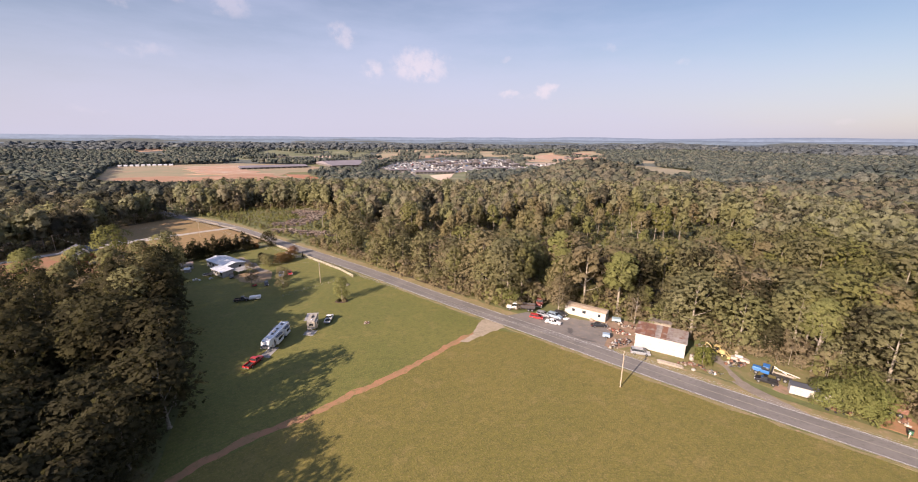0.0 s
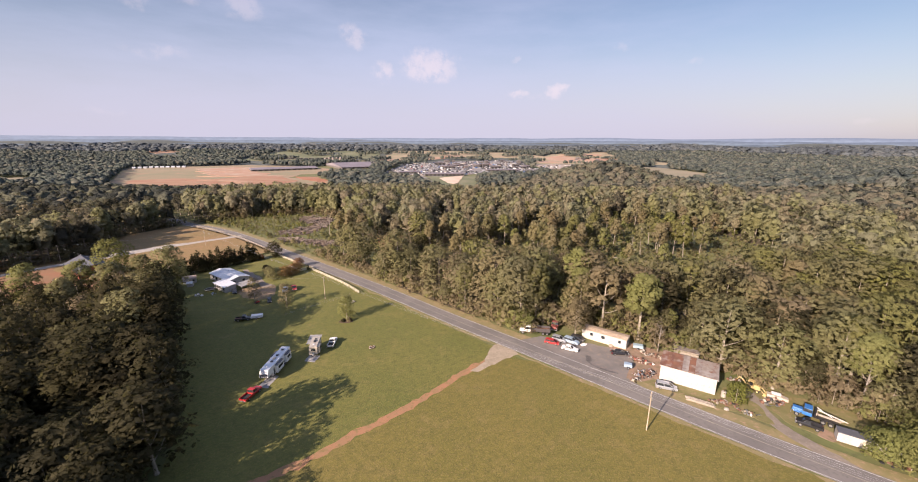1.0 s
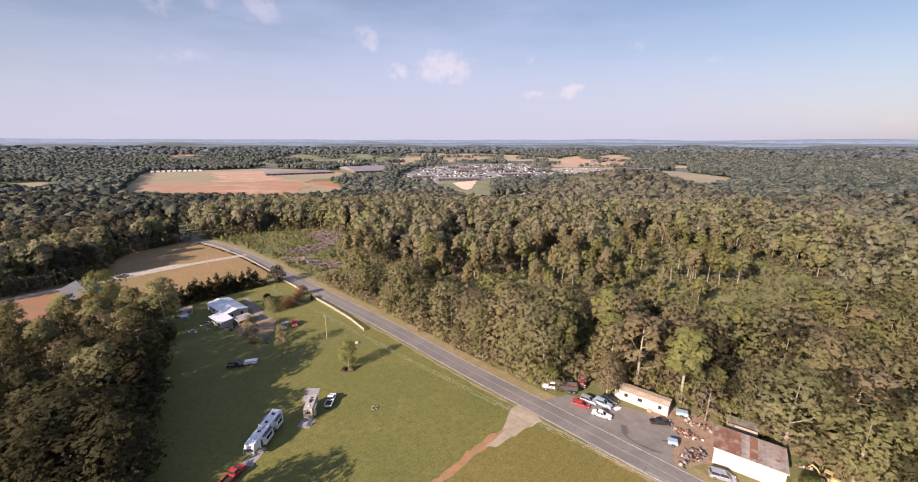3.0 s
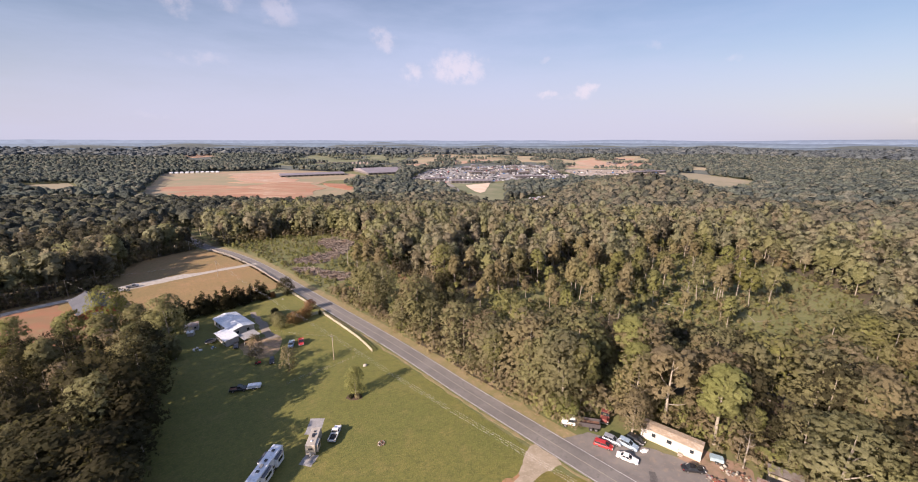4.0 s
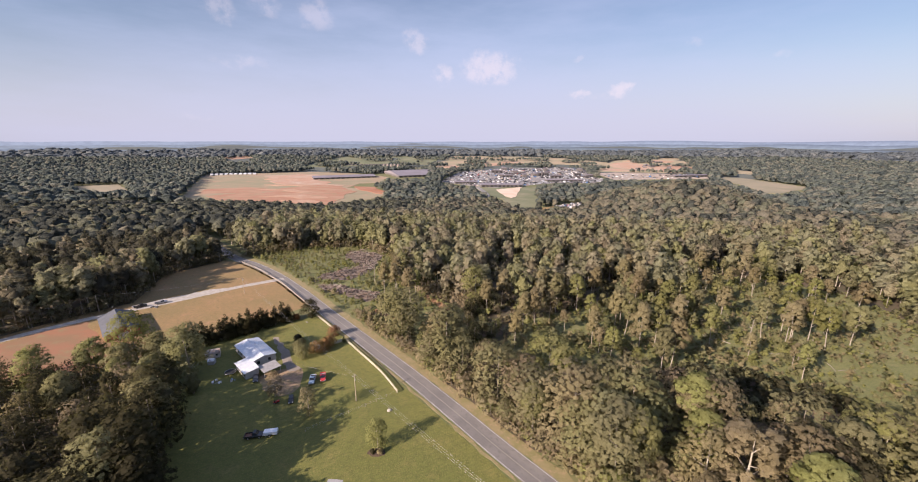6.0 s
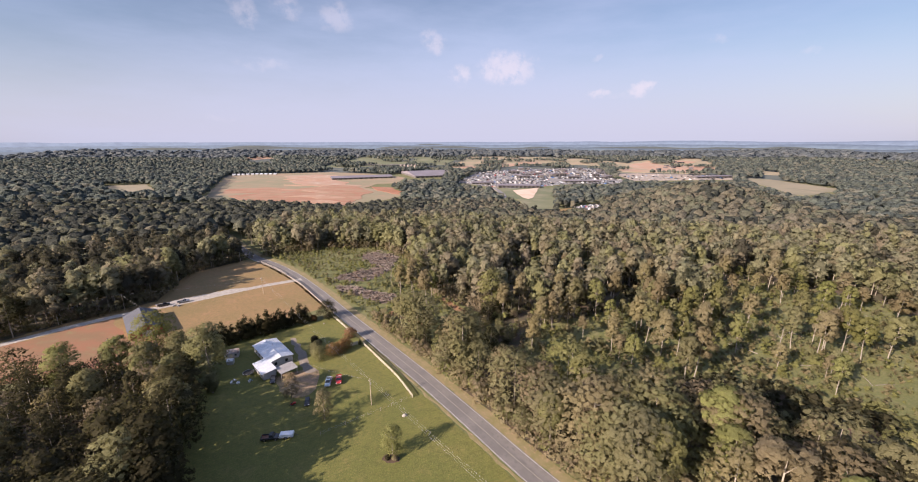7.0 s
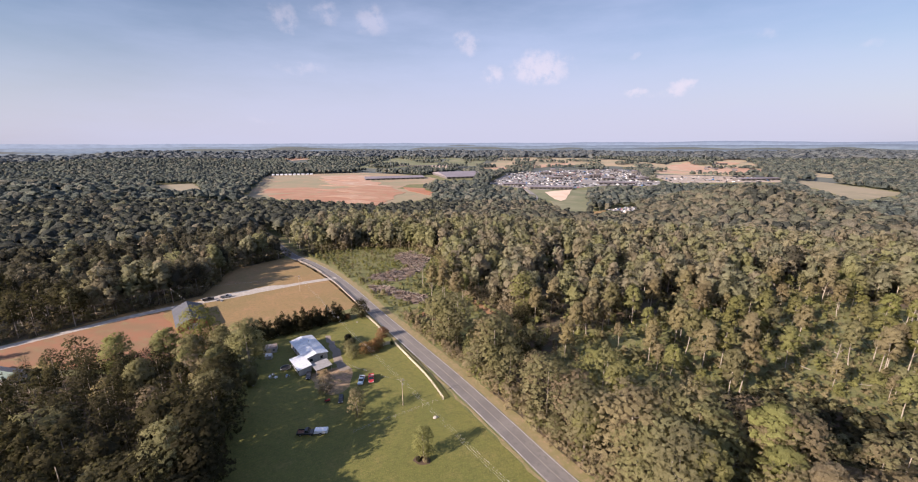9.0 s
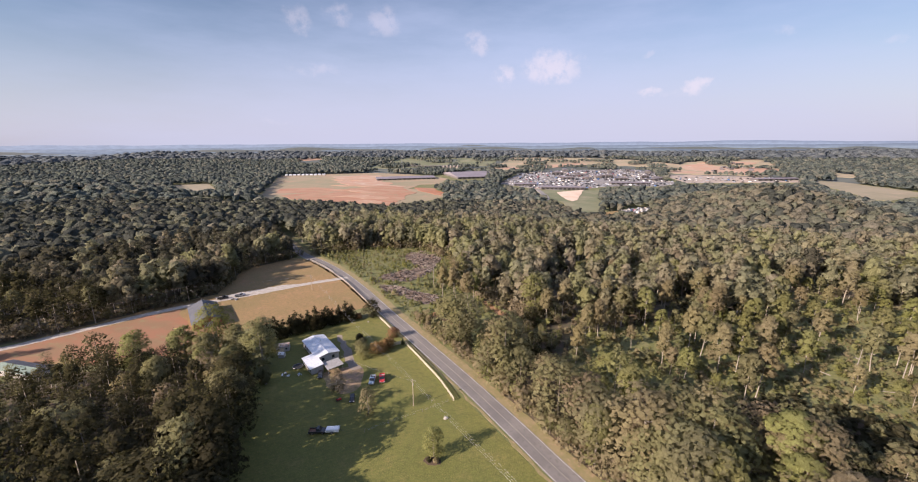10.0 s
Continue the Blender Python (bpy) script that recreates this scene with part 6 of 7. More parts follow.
def barn():
    t = thing("barn", pose(51.7, 102.9, 0, 0, 0, -32), "white block barn with a rusted corrugated iron roof", "barn")
    L, D = 12.7, 7.4
    part("wall", boxed(0, 0, -0.1, L, 0.2, 4.3), WHITE, t)
    part("wall", boxed(0, D - 0.2, -0.1, L, D, 4.7), WHITE, t)
    for x in (0, L - 0.2):
        bm = boxed(x, 0.2, -0.1, x + 0.2, D - 0.2, 4.3)
        for v in bm.verts:
            if v.co.z > 1 and v.co.y > 1:
                v.co.z = 4.7
        part("wall", bm, WHITE if x == 0 else WOODGREY, t)
    sheets(t, -0.3, L + 0.3, -0.3, 4.36, D + 0.3, 4.86, lambda i, n, r: RUSTROOF if i < n * 0.34 or r.random() < 0.3 else GREYIRON, 0.75, seed=4)
    part("fascia", boxed(-0.3, -0.34, 4.18, L + 0.3, -0.28, 4.34), WHITE, t)
    part("door", boxed(L + 0.002, 2.0, 0, L + 0.06, 4.5, 3.0), WOODGREY, t, "dark weathered board door")
    part("ridge_board", boxed(-0.3, D + 0.28, 4.78, L + 0.3, D + 0.36, 4.9), WOODGREY, t)
    for i in range(5):
        part("stain_patch", boxed(9.6 + 0.5 * i, -0.012, 1.4 + 0.2 * (i % 3), 9.9 + 0.5 * i, -0.004, 2.2 + 0.25 * (i % 2)), CREAM, t, "faded patch on the white wall")
    s = thing("lean_to_shed", pose(60.2, 112.6, 0, 0, 0, -32), "small grey shed with a sheet-metal roof behind the barn", "shed")
    walls(s, 6.2, 3.4, 3.2, WOODGREY)
    sheets(s, -0.2, 6.4, -0.2, 3.7, 3.6, 3.2, lambda i, n, r: GREYIRON, 0.9, seed=9)


def mobile_home():
    t = thing("mobile_home", pose(37.4, 125.6, 0, 0, 0, -34.5), "long white mobile home with a pale roof", "mobile home")
    L, D, H = 13.6, 4.1, 3.0
    part("skirting", boxed(0.05, 0.05, -0.1, L - 0.05, D - 0.05, 0.5), CREAM, t)
    part("wall", boxed(0, 0, 0.5, L, 0.12, H), WHITE, t)
    part("wall", boxed(0, D - 0.12, 0.5, L, D, H), WHITE, t)
    for x in (0, L - 0.12):
        part("wall", boxed(x, 0.12, 0.5, x + 0.12, D - 0.12, H), WHITE, t)
    sheets(t, -0.08, L + 0.08, D / 2, H + 0.32, -0.12, H + 0.03, lambda i, n, r: PALEROOF, 2.3, "roof_panel", 3)
    sheets(t, -0.08, L + 0.08, D / 2, H + 0.32, D + 0.12, H + 0.03, lambda i, n, r: PALEROOF, 2.3, "roof_panel", 5)
    for x in (-0.05, L - 0.05):
        bm = bmesh.new()
        a = [bm.verts.new((x, y, z)) for y, z in ((0, H), (D, H), (D / 2, H + 0.3))]
        b = [bm.verts.new((x + 0.1, y, z)) for y, z in ((0, H), (D, H), (D / 2, H + 0.3))]
        bm.faces.new(a), bm.faces.new(b[::-1])
        for i in range(3):
            bm.faces.new((a[i - 1], a[i], b[i], b[i - 1]))
        part("gable", bm, WHITE, t)
    for x, w in ((3.0, 0.9), (6.6, 1.1), (11.6, 0.8)):
        window(t, x, 0, 1.5, w, 0.95, "y-")
    part("door", boxed(8.9, -0.05, 0.55, 9.75, 0.03, 2.6), CREAM, t)
    st = part("step", boxed(8.8, -1.0, 0, 9.9, -0.05, 0.25), WOODGREY, t)
    part("step", boxed(8.8, -0.7, 0.25, 9.9, -0.05, 0.5), WOODGREY, t)
    part("porch_rail", rod([(8.8, -1.0, 1.2), (8.8, -0.05, 1.2)], 0.04, 6), WOODGREY, t)
    part("vent", boxed(L + 0.002, 1.6, 1.4, L + 0.05, 2.5, 2.3), GLASS, t)


def house():
    t = thing("house", pose(-117.6, 176.2, 0, 0, 0, -34.3), "low white farmhouse with a white metal roof", "house")
    L, D, H = 17.8, 8.6, 2.9
    walls(t, L, D, H, WHITE, 0.85)
    sheets(t, -0.35, L + 0.35, D / 2, H + 0.92, -0.4, H + 0.0, lambda i, n, r: TIN, 0.9, "roof_panel", 21)
    sheets(t, -0.35, L + 0.35, D / 2, H + 0.92, D + 0.4, H + 0.0, lambda i, n, r: TIN, 0.9, "roof_panel", 22)
    part("ridge_cap", rod([(-0.36, D / 2, H + 0.97), (L + 0.36, D / 2, H + 0.97)], 0.09, 6), TIN, t)
    part("vent_pipe", rod([(6.2, 5.4, H + 0.6), (6.2, 5.4, H + 1.4)], 0.08, 8), STEEL, t)
    for x in (3.0, 6.2, 10.0):
        window(t, x, 0, 1.0, 1.1, 1.2, "y-")
    for y in (2.2, 6.2):
        window(t, L, y, 1.0, 1.0, 1.2, "x+")
    # front wing with its own low roof
    part("wing_wall", boxed(13.6, -4.2, -0.1, 23.4, -4.06, 2.45), WHITE, t)
    part("wing_wall", boxed(13.6, -4.06, -0.1, 13.74, 0, 2.7), WHITE, t)
    part("wing_wall", boxed(23.26, -4.06, -0.1, 23.4, 0.1, 2.7), WHITE, t)
    sheets(t, 13.3, 23.7, 0.5, 3.02, -4.7, 2.5, lambda i, n, r: TIN, 0.9, "porch_roof_panel", 23)
    part("wing_wall", boxed(17.8, 0.1, -0.1, 23.4, 0.24, 2.75), WHITE, t)
    for x in (15.2, 17.0, 18.8, 22.2):
        window(t, x, -4.2, 0.9, 1.25, 1.3, "y-")
    part("door", boxed(20.2, -4.26, 0.05, 21.2, -4.2, 2.1), CREAM, t)
    c = thing("carport", pose(-117.6, 176.2, 0, 0, 0, -34.3) @ pose(21.6, 0.75, 0), "open carport with a white metal roof on posts", "carport")
    sheets(c, 0, 5.9, 6.0, 2.5, -0.2, 2.3, lambda i, n, r: CONCRETE, 0.9, "roof_panel", 24)
    for x in (0.2, 5.4):
        for y in (0.1, 5.7):
            part("post", rod([(x, y, 0), (x, y, 2.3)], 0.06, 6), WHITE, c)
    part("beam", boxed(0, 0.0, 2.14, 5.9, 0.12, 2.25), WHITE, c)
    s = thing("garden_shed", pose(-125.2, 168.8, 0, 0, 0, 34), "small shed with brown roof and white front", "shed")
    walls(s, 5.0, 3.6, 2.1, WHITE, 0.9)
    sheets(s, -0.2, 5.2, 1.8, 3.1, -0.25, 2.1, lambda i, n, r: GREYIRON, 1.0, "roof_panel", 25)
    sheets(s, -0.2, 5.2, 1.8, 3.1, 3.85, 2.1, lambda i, n, r: GREYIRON, 1.0, "roof_panel", 26)
    part("door", boxed(2.0, -0.05, 0.05, 2.9, 0.0, 1.95), CREAM, s)
    window(s, 4.0, 0, 0.9, 0.7, 0.7, "y-")
    d = thing("doghouse", pose(-121.3, 165.6, 0, 0, 0, 20), "little white gabled hut beside the shed", "hut")
    walls(d, 2.2, 2.0, 1.5, WHITE, 0.6)
    sheets(d, -0.1, 2.3, 1.0, 2.15, -0.15, 1.5, lambda i, n, r: TIN, 1.1, "roof_panel", 27)
    sheets(d, -0.1, 2.3, 1.0, 2.15, 2.15, 1.5, lambda i, n, r: TIN, 1.1, "roof_panel", 28)


def far_barns():
    t = thing("metal_barn", pose(-197, 188, 0, 0, 0, -35), "metal barn with a grey roof and red walls", "barn")
    L, D, H = 25.0, 12.0, 2.9
    walls(t, L, D, H, REDWALL, 2.7)
    sheets(t, -0.4, L + 0.4, D / 2, H + 2.85, -0.6, H - 0.05, lambda i, n, r: GREYROOF, 1.4, "roof_panel", 31)
    sheets(t, -0.4, L + 0.4, D / 2, H + 2.85, D + 0.6, H - 0.05, lambda i, n, r: GREYROOF, 1.4, "roof_panel", 32)
    part("door", boxed(L + 0.004, 4.2, 0, L + 0.07, 7.8, 2.8), WHITE, t)
    for x in (4.0, 9.0, 14.0, 20.0):
        window(t, x, 0, 1.2, 1.2, 1.1, "y-")
    s = thing("long_shed", pose(-216, 124.5, 0, 0, 0, 4), "long low shed with white walls and green roof", "shed")
    walls(s, 19.0, 6.0, 2.6, WHITE, 0.9)
    sheets(s, -0.3, 19.3, 3.0, 3.55, -0.4, 2.6, lambda i, n, r: GREENROOF, 1.6, "roof_panel", 33)
    sheets(s, -0.3, 19.3, 3.0, 3.55, 6.4, 2.6, lambda i, n, r: GREYROOF, 1.6, "roof_panel", 34)
    for x in (4.0, 9.5, 15.0):
        window(s, x, 0, 1.0, 1.2, 0.9, "y-")
    h = thing("cottage", pose(216, 196, 0, 0, 0, 20), "white cottage hidden among the trees", "house")
    walls(h, 10, 7, 3.0, WHITE, 1.6)
    sheets(h, -0.3, 10.3, 3.5, 4.7, -0.4, 3.0, lambda i, n, r: GREYROOF, 1.2, "roof_panel", 35)
    sheets(h, -0.3, 10.3, 3.5, 4.7, 7.4, 3.0, lambda i, n, r: GREYROOF, 1.2, "roof_panel", 36)
    w = thing("storage_trailer", pose(78.8, 80.8, 0, 0, 0, -33), "white box trailer with a grey roof among bushes", "container")
    part("body", boxed(0, 0, 0.3, 9.6, 2.5, 2.35, 0.03), WHITE, w)
    part("roof", boxed(-0.05, -0.05, 2.35, 9.65, 2.55, 2.43), GREYROOF, w)
    for x in (1.2, 3.9, 6.6):
        part("door", boxed(x, -0.03, 0.4, x + 1.1, 0.0, 2.2), CREAM, w)
    part("frame", boxed(0.4, 0.3, 0.05, 9.2, 2.2, 0.3), BLACK, w)


barn()
mobile_home()
house()
far_barns()


# ---- poles, fences, clutter ----
def power_pole(x, y, h, aim, lamp=True, lean=0.0, label="tall wooden power pole with a crossarm"):
    t = thing("power_pole", at(x, y, aim), label, "power pole", "power poles along the road")
    part("post", rod([(0, 0, -0.2), (lean * 0.5, 0, h * 0.5), (lean, 0, h)], [0.14, 0.12, 0.09], 8), POLEWOOD, t)
    part("crossarm", boxed(lean - 0.05, -0.65, h - 0.7, lean + 0.05, 0.65, h - 0.58), POLEWOOD, t)
    for y0 in (-0.58, 0, 0.58):
        part("insulator", rod([(lean, y0, h - 0.6), (lean, y0, h - 0.4)], [0.05, 0.03], 6), CARWHITE, t)
    if lamp:
        part("transformer", rod([(lean * 0.8 + 0.26, 0, h - 2.1), (lean * 0.8 + 0.26, 0, h - 1.4)], 0.17, 10), STEEL, t)
    return t


def wire(a, b, sag=0.9, label="thin overhead power line between poles"):
    a, b = Vector(a), Vector(b)
    pts = [a.lerp(b, i / 14) - Vector((0, 0, sag * 4 * (i / 14) * (1 - i / 14))) for i in range(15)]
    return tagged(part("power_line", rod(pts, 0.013, 4), STEEL, None), label, "power line", "power lines")


POLES = [(140, 6.5, 10.0), (39.7, 83.2, 9.8), (-57.1, 154.6, 9.8), (-157.0, 233.0, 9.8)]
for (x, y, h) in POLES:
    power_pole(x, y, h, math.degrees(math.atan2(-72, 97)))
power_pole(-211.5, 199.3, 9.0, 60, False)
power_pole(-236.2, 154.5, 9.0, 60, False)
for (x0, y0, h0), (x1, y1, h1) in zip(POLES, POLES[1:]):
    for s in (-0.58, 0.0, 0.58):
        ox, oy = s * 0.6, s * 0.8
        wire((x0 + ox, y0 + oy, h0 - 0.4), (x1 + ox, y1 + oy, h1 - 0.4), 1.3)
wire((-157, 233, 9.4), (-211.5, 199.3, 8.6), 1.0)
wire((-211.5, 199.3, 8.6), (-236.2, 154.5, 8.6), 1.0)
wire((-57.1, 154.6, 9.2), (-98.5, 170.5, 3.6), 0.8)
wire((-211.5, 199.3, 8.4), (-181, 189, 5.2), 0.6)



def bare_pole(x, y, h, lean):
    t = thing("dead_tree", at(x, y, 40), "leaning bare dead trunk among the trees", "dead tree", "dead trees")
    part("trunk", rod([(0, 0, -0.2), (lean * 0.4, 0, h * 0.5), (lean, 0, h)], [0.2, 0.15, 0.07], 7), SNAG, t)
    for k in range(5):
        z = h * (0.55 + 0.09 * k)
        a = k * 2.2
        part("branch", rod([(lean * z / h, 0, z), (lean * z / h + 0.9 * math.cos(a), 0.9 * math.sin(a), z + 1.0), (lean * z / h + 1.5 * math.cos(a), 1.5 * math.sin(a), z + 2.2)], [0.07, 0.05, 0.02], 5), SNAG, t)


bare_pole(92.1, 90.0, 12, 2.5)
bare_pole(57.8, 117.0, 8.0, 0.5)
bare_pole(102.9, 149.8, 16.0, 1.2)
bare_pole(57.1, 136.6, 10.0, 0.5)
for x, y, h, l in ((-224, 221, 13, 0.6), (64, 130, 15, 1.0), (-92, 262, 14, 0.8), (-84, 256, 15, -1.0), (104, 218, 13, 1.2), (66, 140, 13, -1.0), (120, 236, 15, 0.6), (88, 214, 12, 1.4), (140, 262, 14, 1.0), (96, 128, 14, -0.8)):
    bare_pole(x, y, h, l)


def board_fence(line, label, mat, high=1.15, boards=3, bay=2.4):
    t = thing("board_fence", at(*line[0]), label, "fence")
    pts = curved(line, bay)
    x0, y0 = line[0]
    for i, (x, y) in enumerate(pts):
        part("post", boxed(x - x0 - 0.07, y - y0 - 0.07, -0.2, x - x0 + 0.07, y - y0 + 0.07, high + 0.08), mat, t)
    for (xa, ya), (xb, yb) in zip(pts, pts[1:]):
        d = Vector((xb - xa, yb - ya, 0))
        n = Vector((-d.y, d.x, 0)).normalized() * 0.03
        for k in range(boards):
            z = high - 0.16 - k * 0.38
            bm = bmesh.new()
            a, b = Vector((xa - x0, ya - y0, z)), Vector((xb - x0, yb - y0, z))
            o = n * 3.2
            v = [bm.verts.new(p) for p in (a - n + o, b - n + o, b + n + o, a + n + o)]
            u = [bm.verts.new(w.co + Vector((0, 0, 0.17))) for w in v]
            bm.faces.new(v[::-1]), bm.faces.new(u)
            for j in range(4):
                bm.faces.new((v[j - 1], v[j], u[j], u[j - 1]))
            part("board", bm, mat, t)
        bm = bmesh.new()
        a, b = Vector((xa - x0, ya - y0, high + 0.08)), Vector((xb - x0, yb - y0, high + 0.08))
        w = n * 2.6
        v = [bm.verts.new(p) for p in (a - w, b - w, b + w, a + w)]
        u = [bm.verts.new(q.co + Vector((0, 0, 0.05))) for q in v]
        bm.faces.new(v[::-1]), bm.faces.new(u)
        for j in range(4):
            bm.faces.new((v[j - 1], v[j], u[j], u[j - 1]))
        part("cap_rail", bm, mat, t)


board_fence([(-102, 211.8), (-95, 206.2), (-88, 200.2)], "cream board fence along the roadside lawn", CREAM)
board_fence([(-76.8, 190.6), (-64, 179.4), (-54, 170.4), (-45.3, 161.0)], "cream board fence along the roadside lawn", CREAM)
board_fence([(-111, 221.5), (-126, 234), (-145, 250), (-160, 260.5)], "dark weathered board fence beside the dry field", WOODGREY, 1.2, 2, 3.0)
board_fence([(-164, 264), (-180, 274.5), (-200, 285)], "dark weathered board fence beside the dry field", WOODGREY, 1.2, 2, 3.0)


def post_row():
    t = thing("wire_fence", at(-66, 139), "row of thin grey fence posts across the lawn", "fence")
    line = [(-66, 139), (-61, 144.5), (-57, 148.6), (-53.1, 152.6), (-50.5, 155.4), (-48.1, 158.2), (-45.6, 160.8)]
    for x, y in line:
        part("post", rod([(x + 66, y - 139, -0.2), (x + 66, y - 139, 1.15)], 0.055, 6), WOODGREY, t)
    for z in (0.5, 1.0):
        part("strand", rod([(x + 66, y - 139, z) for x, y in line], 0.012, 3), STEEL, t)


post_row()
g = thing("gate_wing", at(-80.2, 189.4, 42), "cream wooden gate panel beside the driveway", "gate")
part("panel", boxed(-1.3, -0.06, 0.1, 1.3, 0.06, 1.5), CREAM, g)
for x in (-1.4, 1.4):
    part("post", boxed(x - 0.12, -0.12, -0.1, x + 0.12, 0.12, 1.7), CREAM, g)


def heap(name, x, y, rx, ry, n, mats, label, seed, size=1.0, high=0.9):
    """A heap of scrap: blocks, sheets, pipes and wheels thrown together."""
    rng = random.Random(seed)
    t = thing(name, at(x, y, rng.uniform(-40, 20)), label, "scrap")
    for i in range(n):
        a, r = rng.uniform(0, 6.28), math.sqrt(rng.random())
        px, py = rx * r * math.cos(a), ry * r * math.sin(a)
        base = high * (1 - r) * rng.random()
        k = rng.random()
        m = rng.choice(mats)
        s = size * rng.uniform(0.5, 1.2)
        turn = pose(px, py, base + 0.12, rng.uniform(-25, 25), rng.uniform(-25, 25), rng.uniform(0, 360))
        if k < 0.4:
            bm, nm = boxed(-0.4 * s, -0.3 * s, -0.15, 0.4 * s, 0.3 * s, 0.5 * s, 0.05 * s), "engine_block"
        elif k < 0.62:
            bm, nm = rod([(-1.1 * s, 0, 0), (0.1 * s, 0.05, 0.05), (1.1 * s, 0, 0)], 0.07 * s, 6), "pipe"
        elif k < 0.82:
            bm, nm = boxed(-0.7 * s, -0.45 * s, 0, 0.7 * s, 0.45 * s, 0.04), "sheet_metal"
        else:
            bm, nm = rod([(0, 0, 0), (0, 0, 0.2 * s)], [0.34 * s, 0.34 * s], 12), "old_wheel"
        ob = part(nm, bm, m if nm != "old_wheel" else TYRE, t)
        ob.matrix_basis = turn


REDSCRAP = plain("dull_red_scrap", (0.30, 0.07, 0.045), 0.7)
heap("scrap_heap", 50.6, 111.6, 3.4, 1.2, 80, [REDSCRAP, RUST, REDSCRAP, RUST, STEEL, TAN], "row of rusty red engine scrap on dirt", 1, 0.62)
heap("scrap_heap", 48.9, 104.9, 3.7, 1.7, 130, [RUST, STEEL, WOODGREY, RUST, BLACK], "heap of rusty scrap and grey metal", 2, 0.72)
heap("scrap_heap", 45.3, 101.6, 1.6, 1.0, 9, [RUST, TAN], "small heap of rusty parts by the road", 3, 0.8)
heap("scrap_heap", 55.5, 114.2, 2.6, 1.2, 40, [STEEL, RUST, TAN, WOODGREY], "scattered pale scrap below the trees", 4, 0.55)
heap("scrap_heap", 52.8, 116.6, 1.5, 0.9, 14, [RUST, WOODGREY, TAN], "scrap piled beside the trailer bed", 5, 0.8)
heap("scrap_heap", 75.2, 93.6, 3.2, 1.5, 80, [RUST, TAN, STEEL, BLACK, RUST], "heap of wrecked car parts by the drive", 6, 0.75, 1.1)
heap("scrap_heap", 62.6, 93.0, 3.2, 1.0, 44, [RUST, RUST, WOODGREY], "rusty beams and pipes in the grass", 7, 0.7, 0.5)
heap("scrap_heap", 66.0, 89.6, 2.4, 1.0, 30, [RUST, STEEL, WOODGREY], "pale scrap strewn in the grass", 8, 0.55, 0.4)
heap("scrap_heap", 84.6, 74.6, 2.8, 0.9, 16, [RUST, WOODGREY, RUST], "broken timber and rusty iron by bushes", 9, 1.0, 0.4)
heap("scrap_heap", 97.2, 70.4, 2.6, 1.4, 18, [RUST, TAN, GREYROOF], "strewn scrap on the bare earth", 10, 1.0, 0.5)
heap("scrap_heap", 72.2, 102.5, 2.2, 1.2, 16, [TAN, STEEL, RUST], "scrap stacked beside the digger", 11, 0.9)
heap("scrap_heap", -190, 208.6, 2.0, 1.0, 10, [STEEL, GREYROOF], "dark gear lying on the gravel", 12, 1.0)
heap("yard_clutter", -110, 156.4, 1.8, 1.1, 12, [CARWHITE, WHITE, STEEL], "white chairs and clutter on the lawn", 13, 0.8, 0.5)
heap("yard_clutter", -105, 158.4, 1.2, 0.8, 8, [CARWHITE, TAN, CARBLUE], "toys and clutter in the yard", 14, 0.7, 0.4)
w = thing("wrecked_car", at(76.9, 94.8, -35, 0.25), "stripped pale car shell on scrap", "car wreck")
part("body", hull([(-2.1, 0.8, 0.8), (-1.0, 0.95, 0.85), (0.9, 0.95, 0.85), (2.1, 0.7, 0.75)], 0.15), TAN, w)
part("roof", boxed(-1.3, -0.65, 1.25, 0.6, 0.65, 1.33, 0.03), CARWHITE, w)
for x, u in ((-1.6, -1.25), (1.1, 0.55)):
    for s in (1, -1):
        part("pillar", rod([(x, s * 0.72, 0.9), (u, s * 0.62, 1.27)], 0.05, 5), RUST, w)


def log_pile(x, y, deg, label):
    t = thing("log_pile", at(x, y, deg), label, "log pile")
    rng = random.Random(9)
    for i in range(9):
        r = rng.uniform(0.13, 0.22)
        part("log", rod([(rng.uniform(-3.4, -2.6), -0.8 + 0.36 * (i % 5), r + 0.3 * (i // 5)), (rng.uniform(2.4, 3.4), -0.8 + 0.36 * (i % 5) + rng.uniform(-0.2, 0.2), r + 0.3 * (i // 5))], [r, r * 0.8], 8), WOODGREY, t)


log_pile(57.2, 93.2, -33, "pile of weathered logs beside the barn")
t = thing("oil_tank", at(64.2, 95.6, 60), "rusty pale fuel drum beside the barn", "tank")
part("drum", rod([(0, 0, 0), (0, 0, 1.5), (0, 0, 1.6)], [0.55, 0.55, 0.4], 14), STONE, t)
part("cap", rod([(0, 0, 1.6), (0, 0, 1.72)], 0.12, 8), RUST, t)


def boulder(x, y, r, label, seed, mat=None):
    bm = bmesh.new()
    bmesh.ops.create_icosphere(bm, subdivisions=3, radius=r)
    for v in bm.verts:
        k = 1 + 0.28 * noise.noise(v.co * (1.3 / r) + Vector((seed, 0, 0)))
        v.co = Vector((v.co.x * k, v.co.y * k * 0.8, max(-0.2 * r, v.co.z * k * 0.75)))
    ob = part("boulder", bm, mat or STONE, None, "", True)
    ob.matrix_basis = at(x, y, 30, 0.15 * r)
    tagged(ob, label, "boulder")


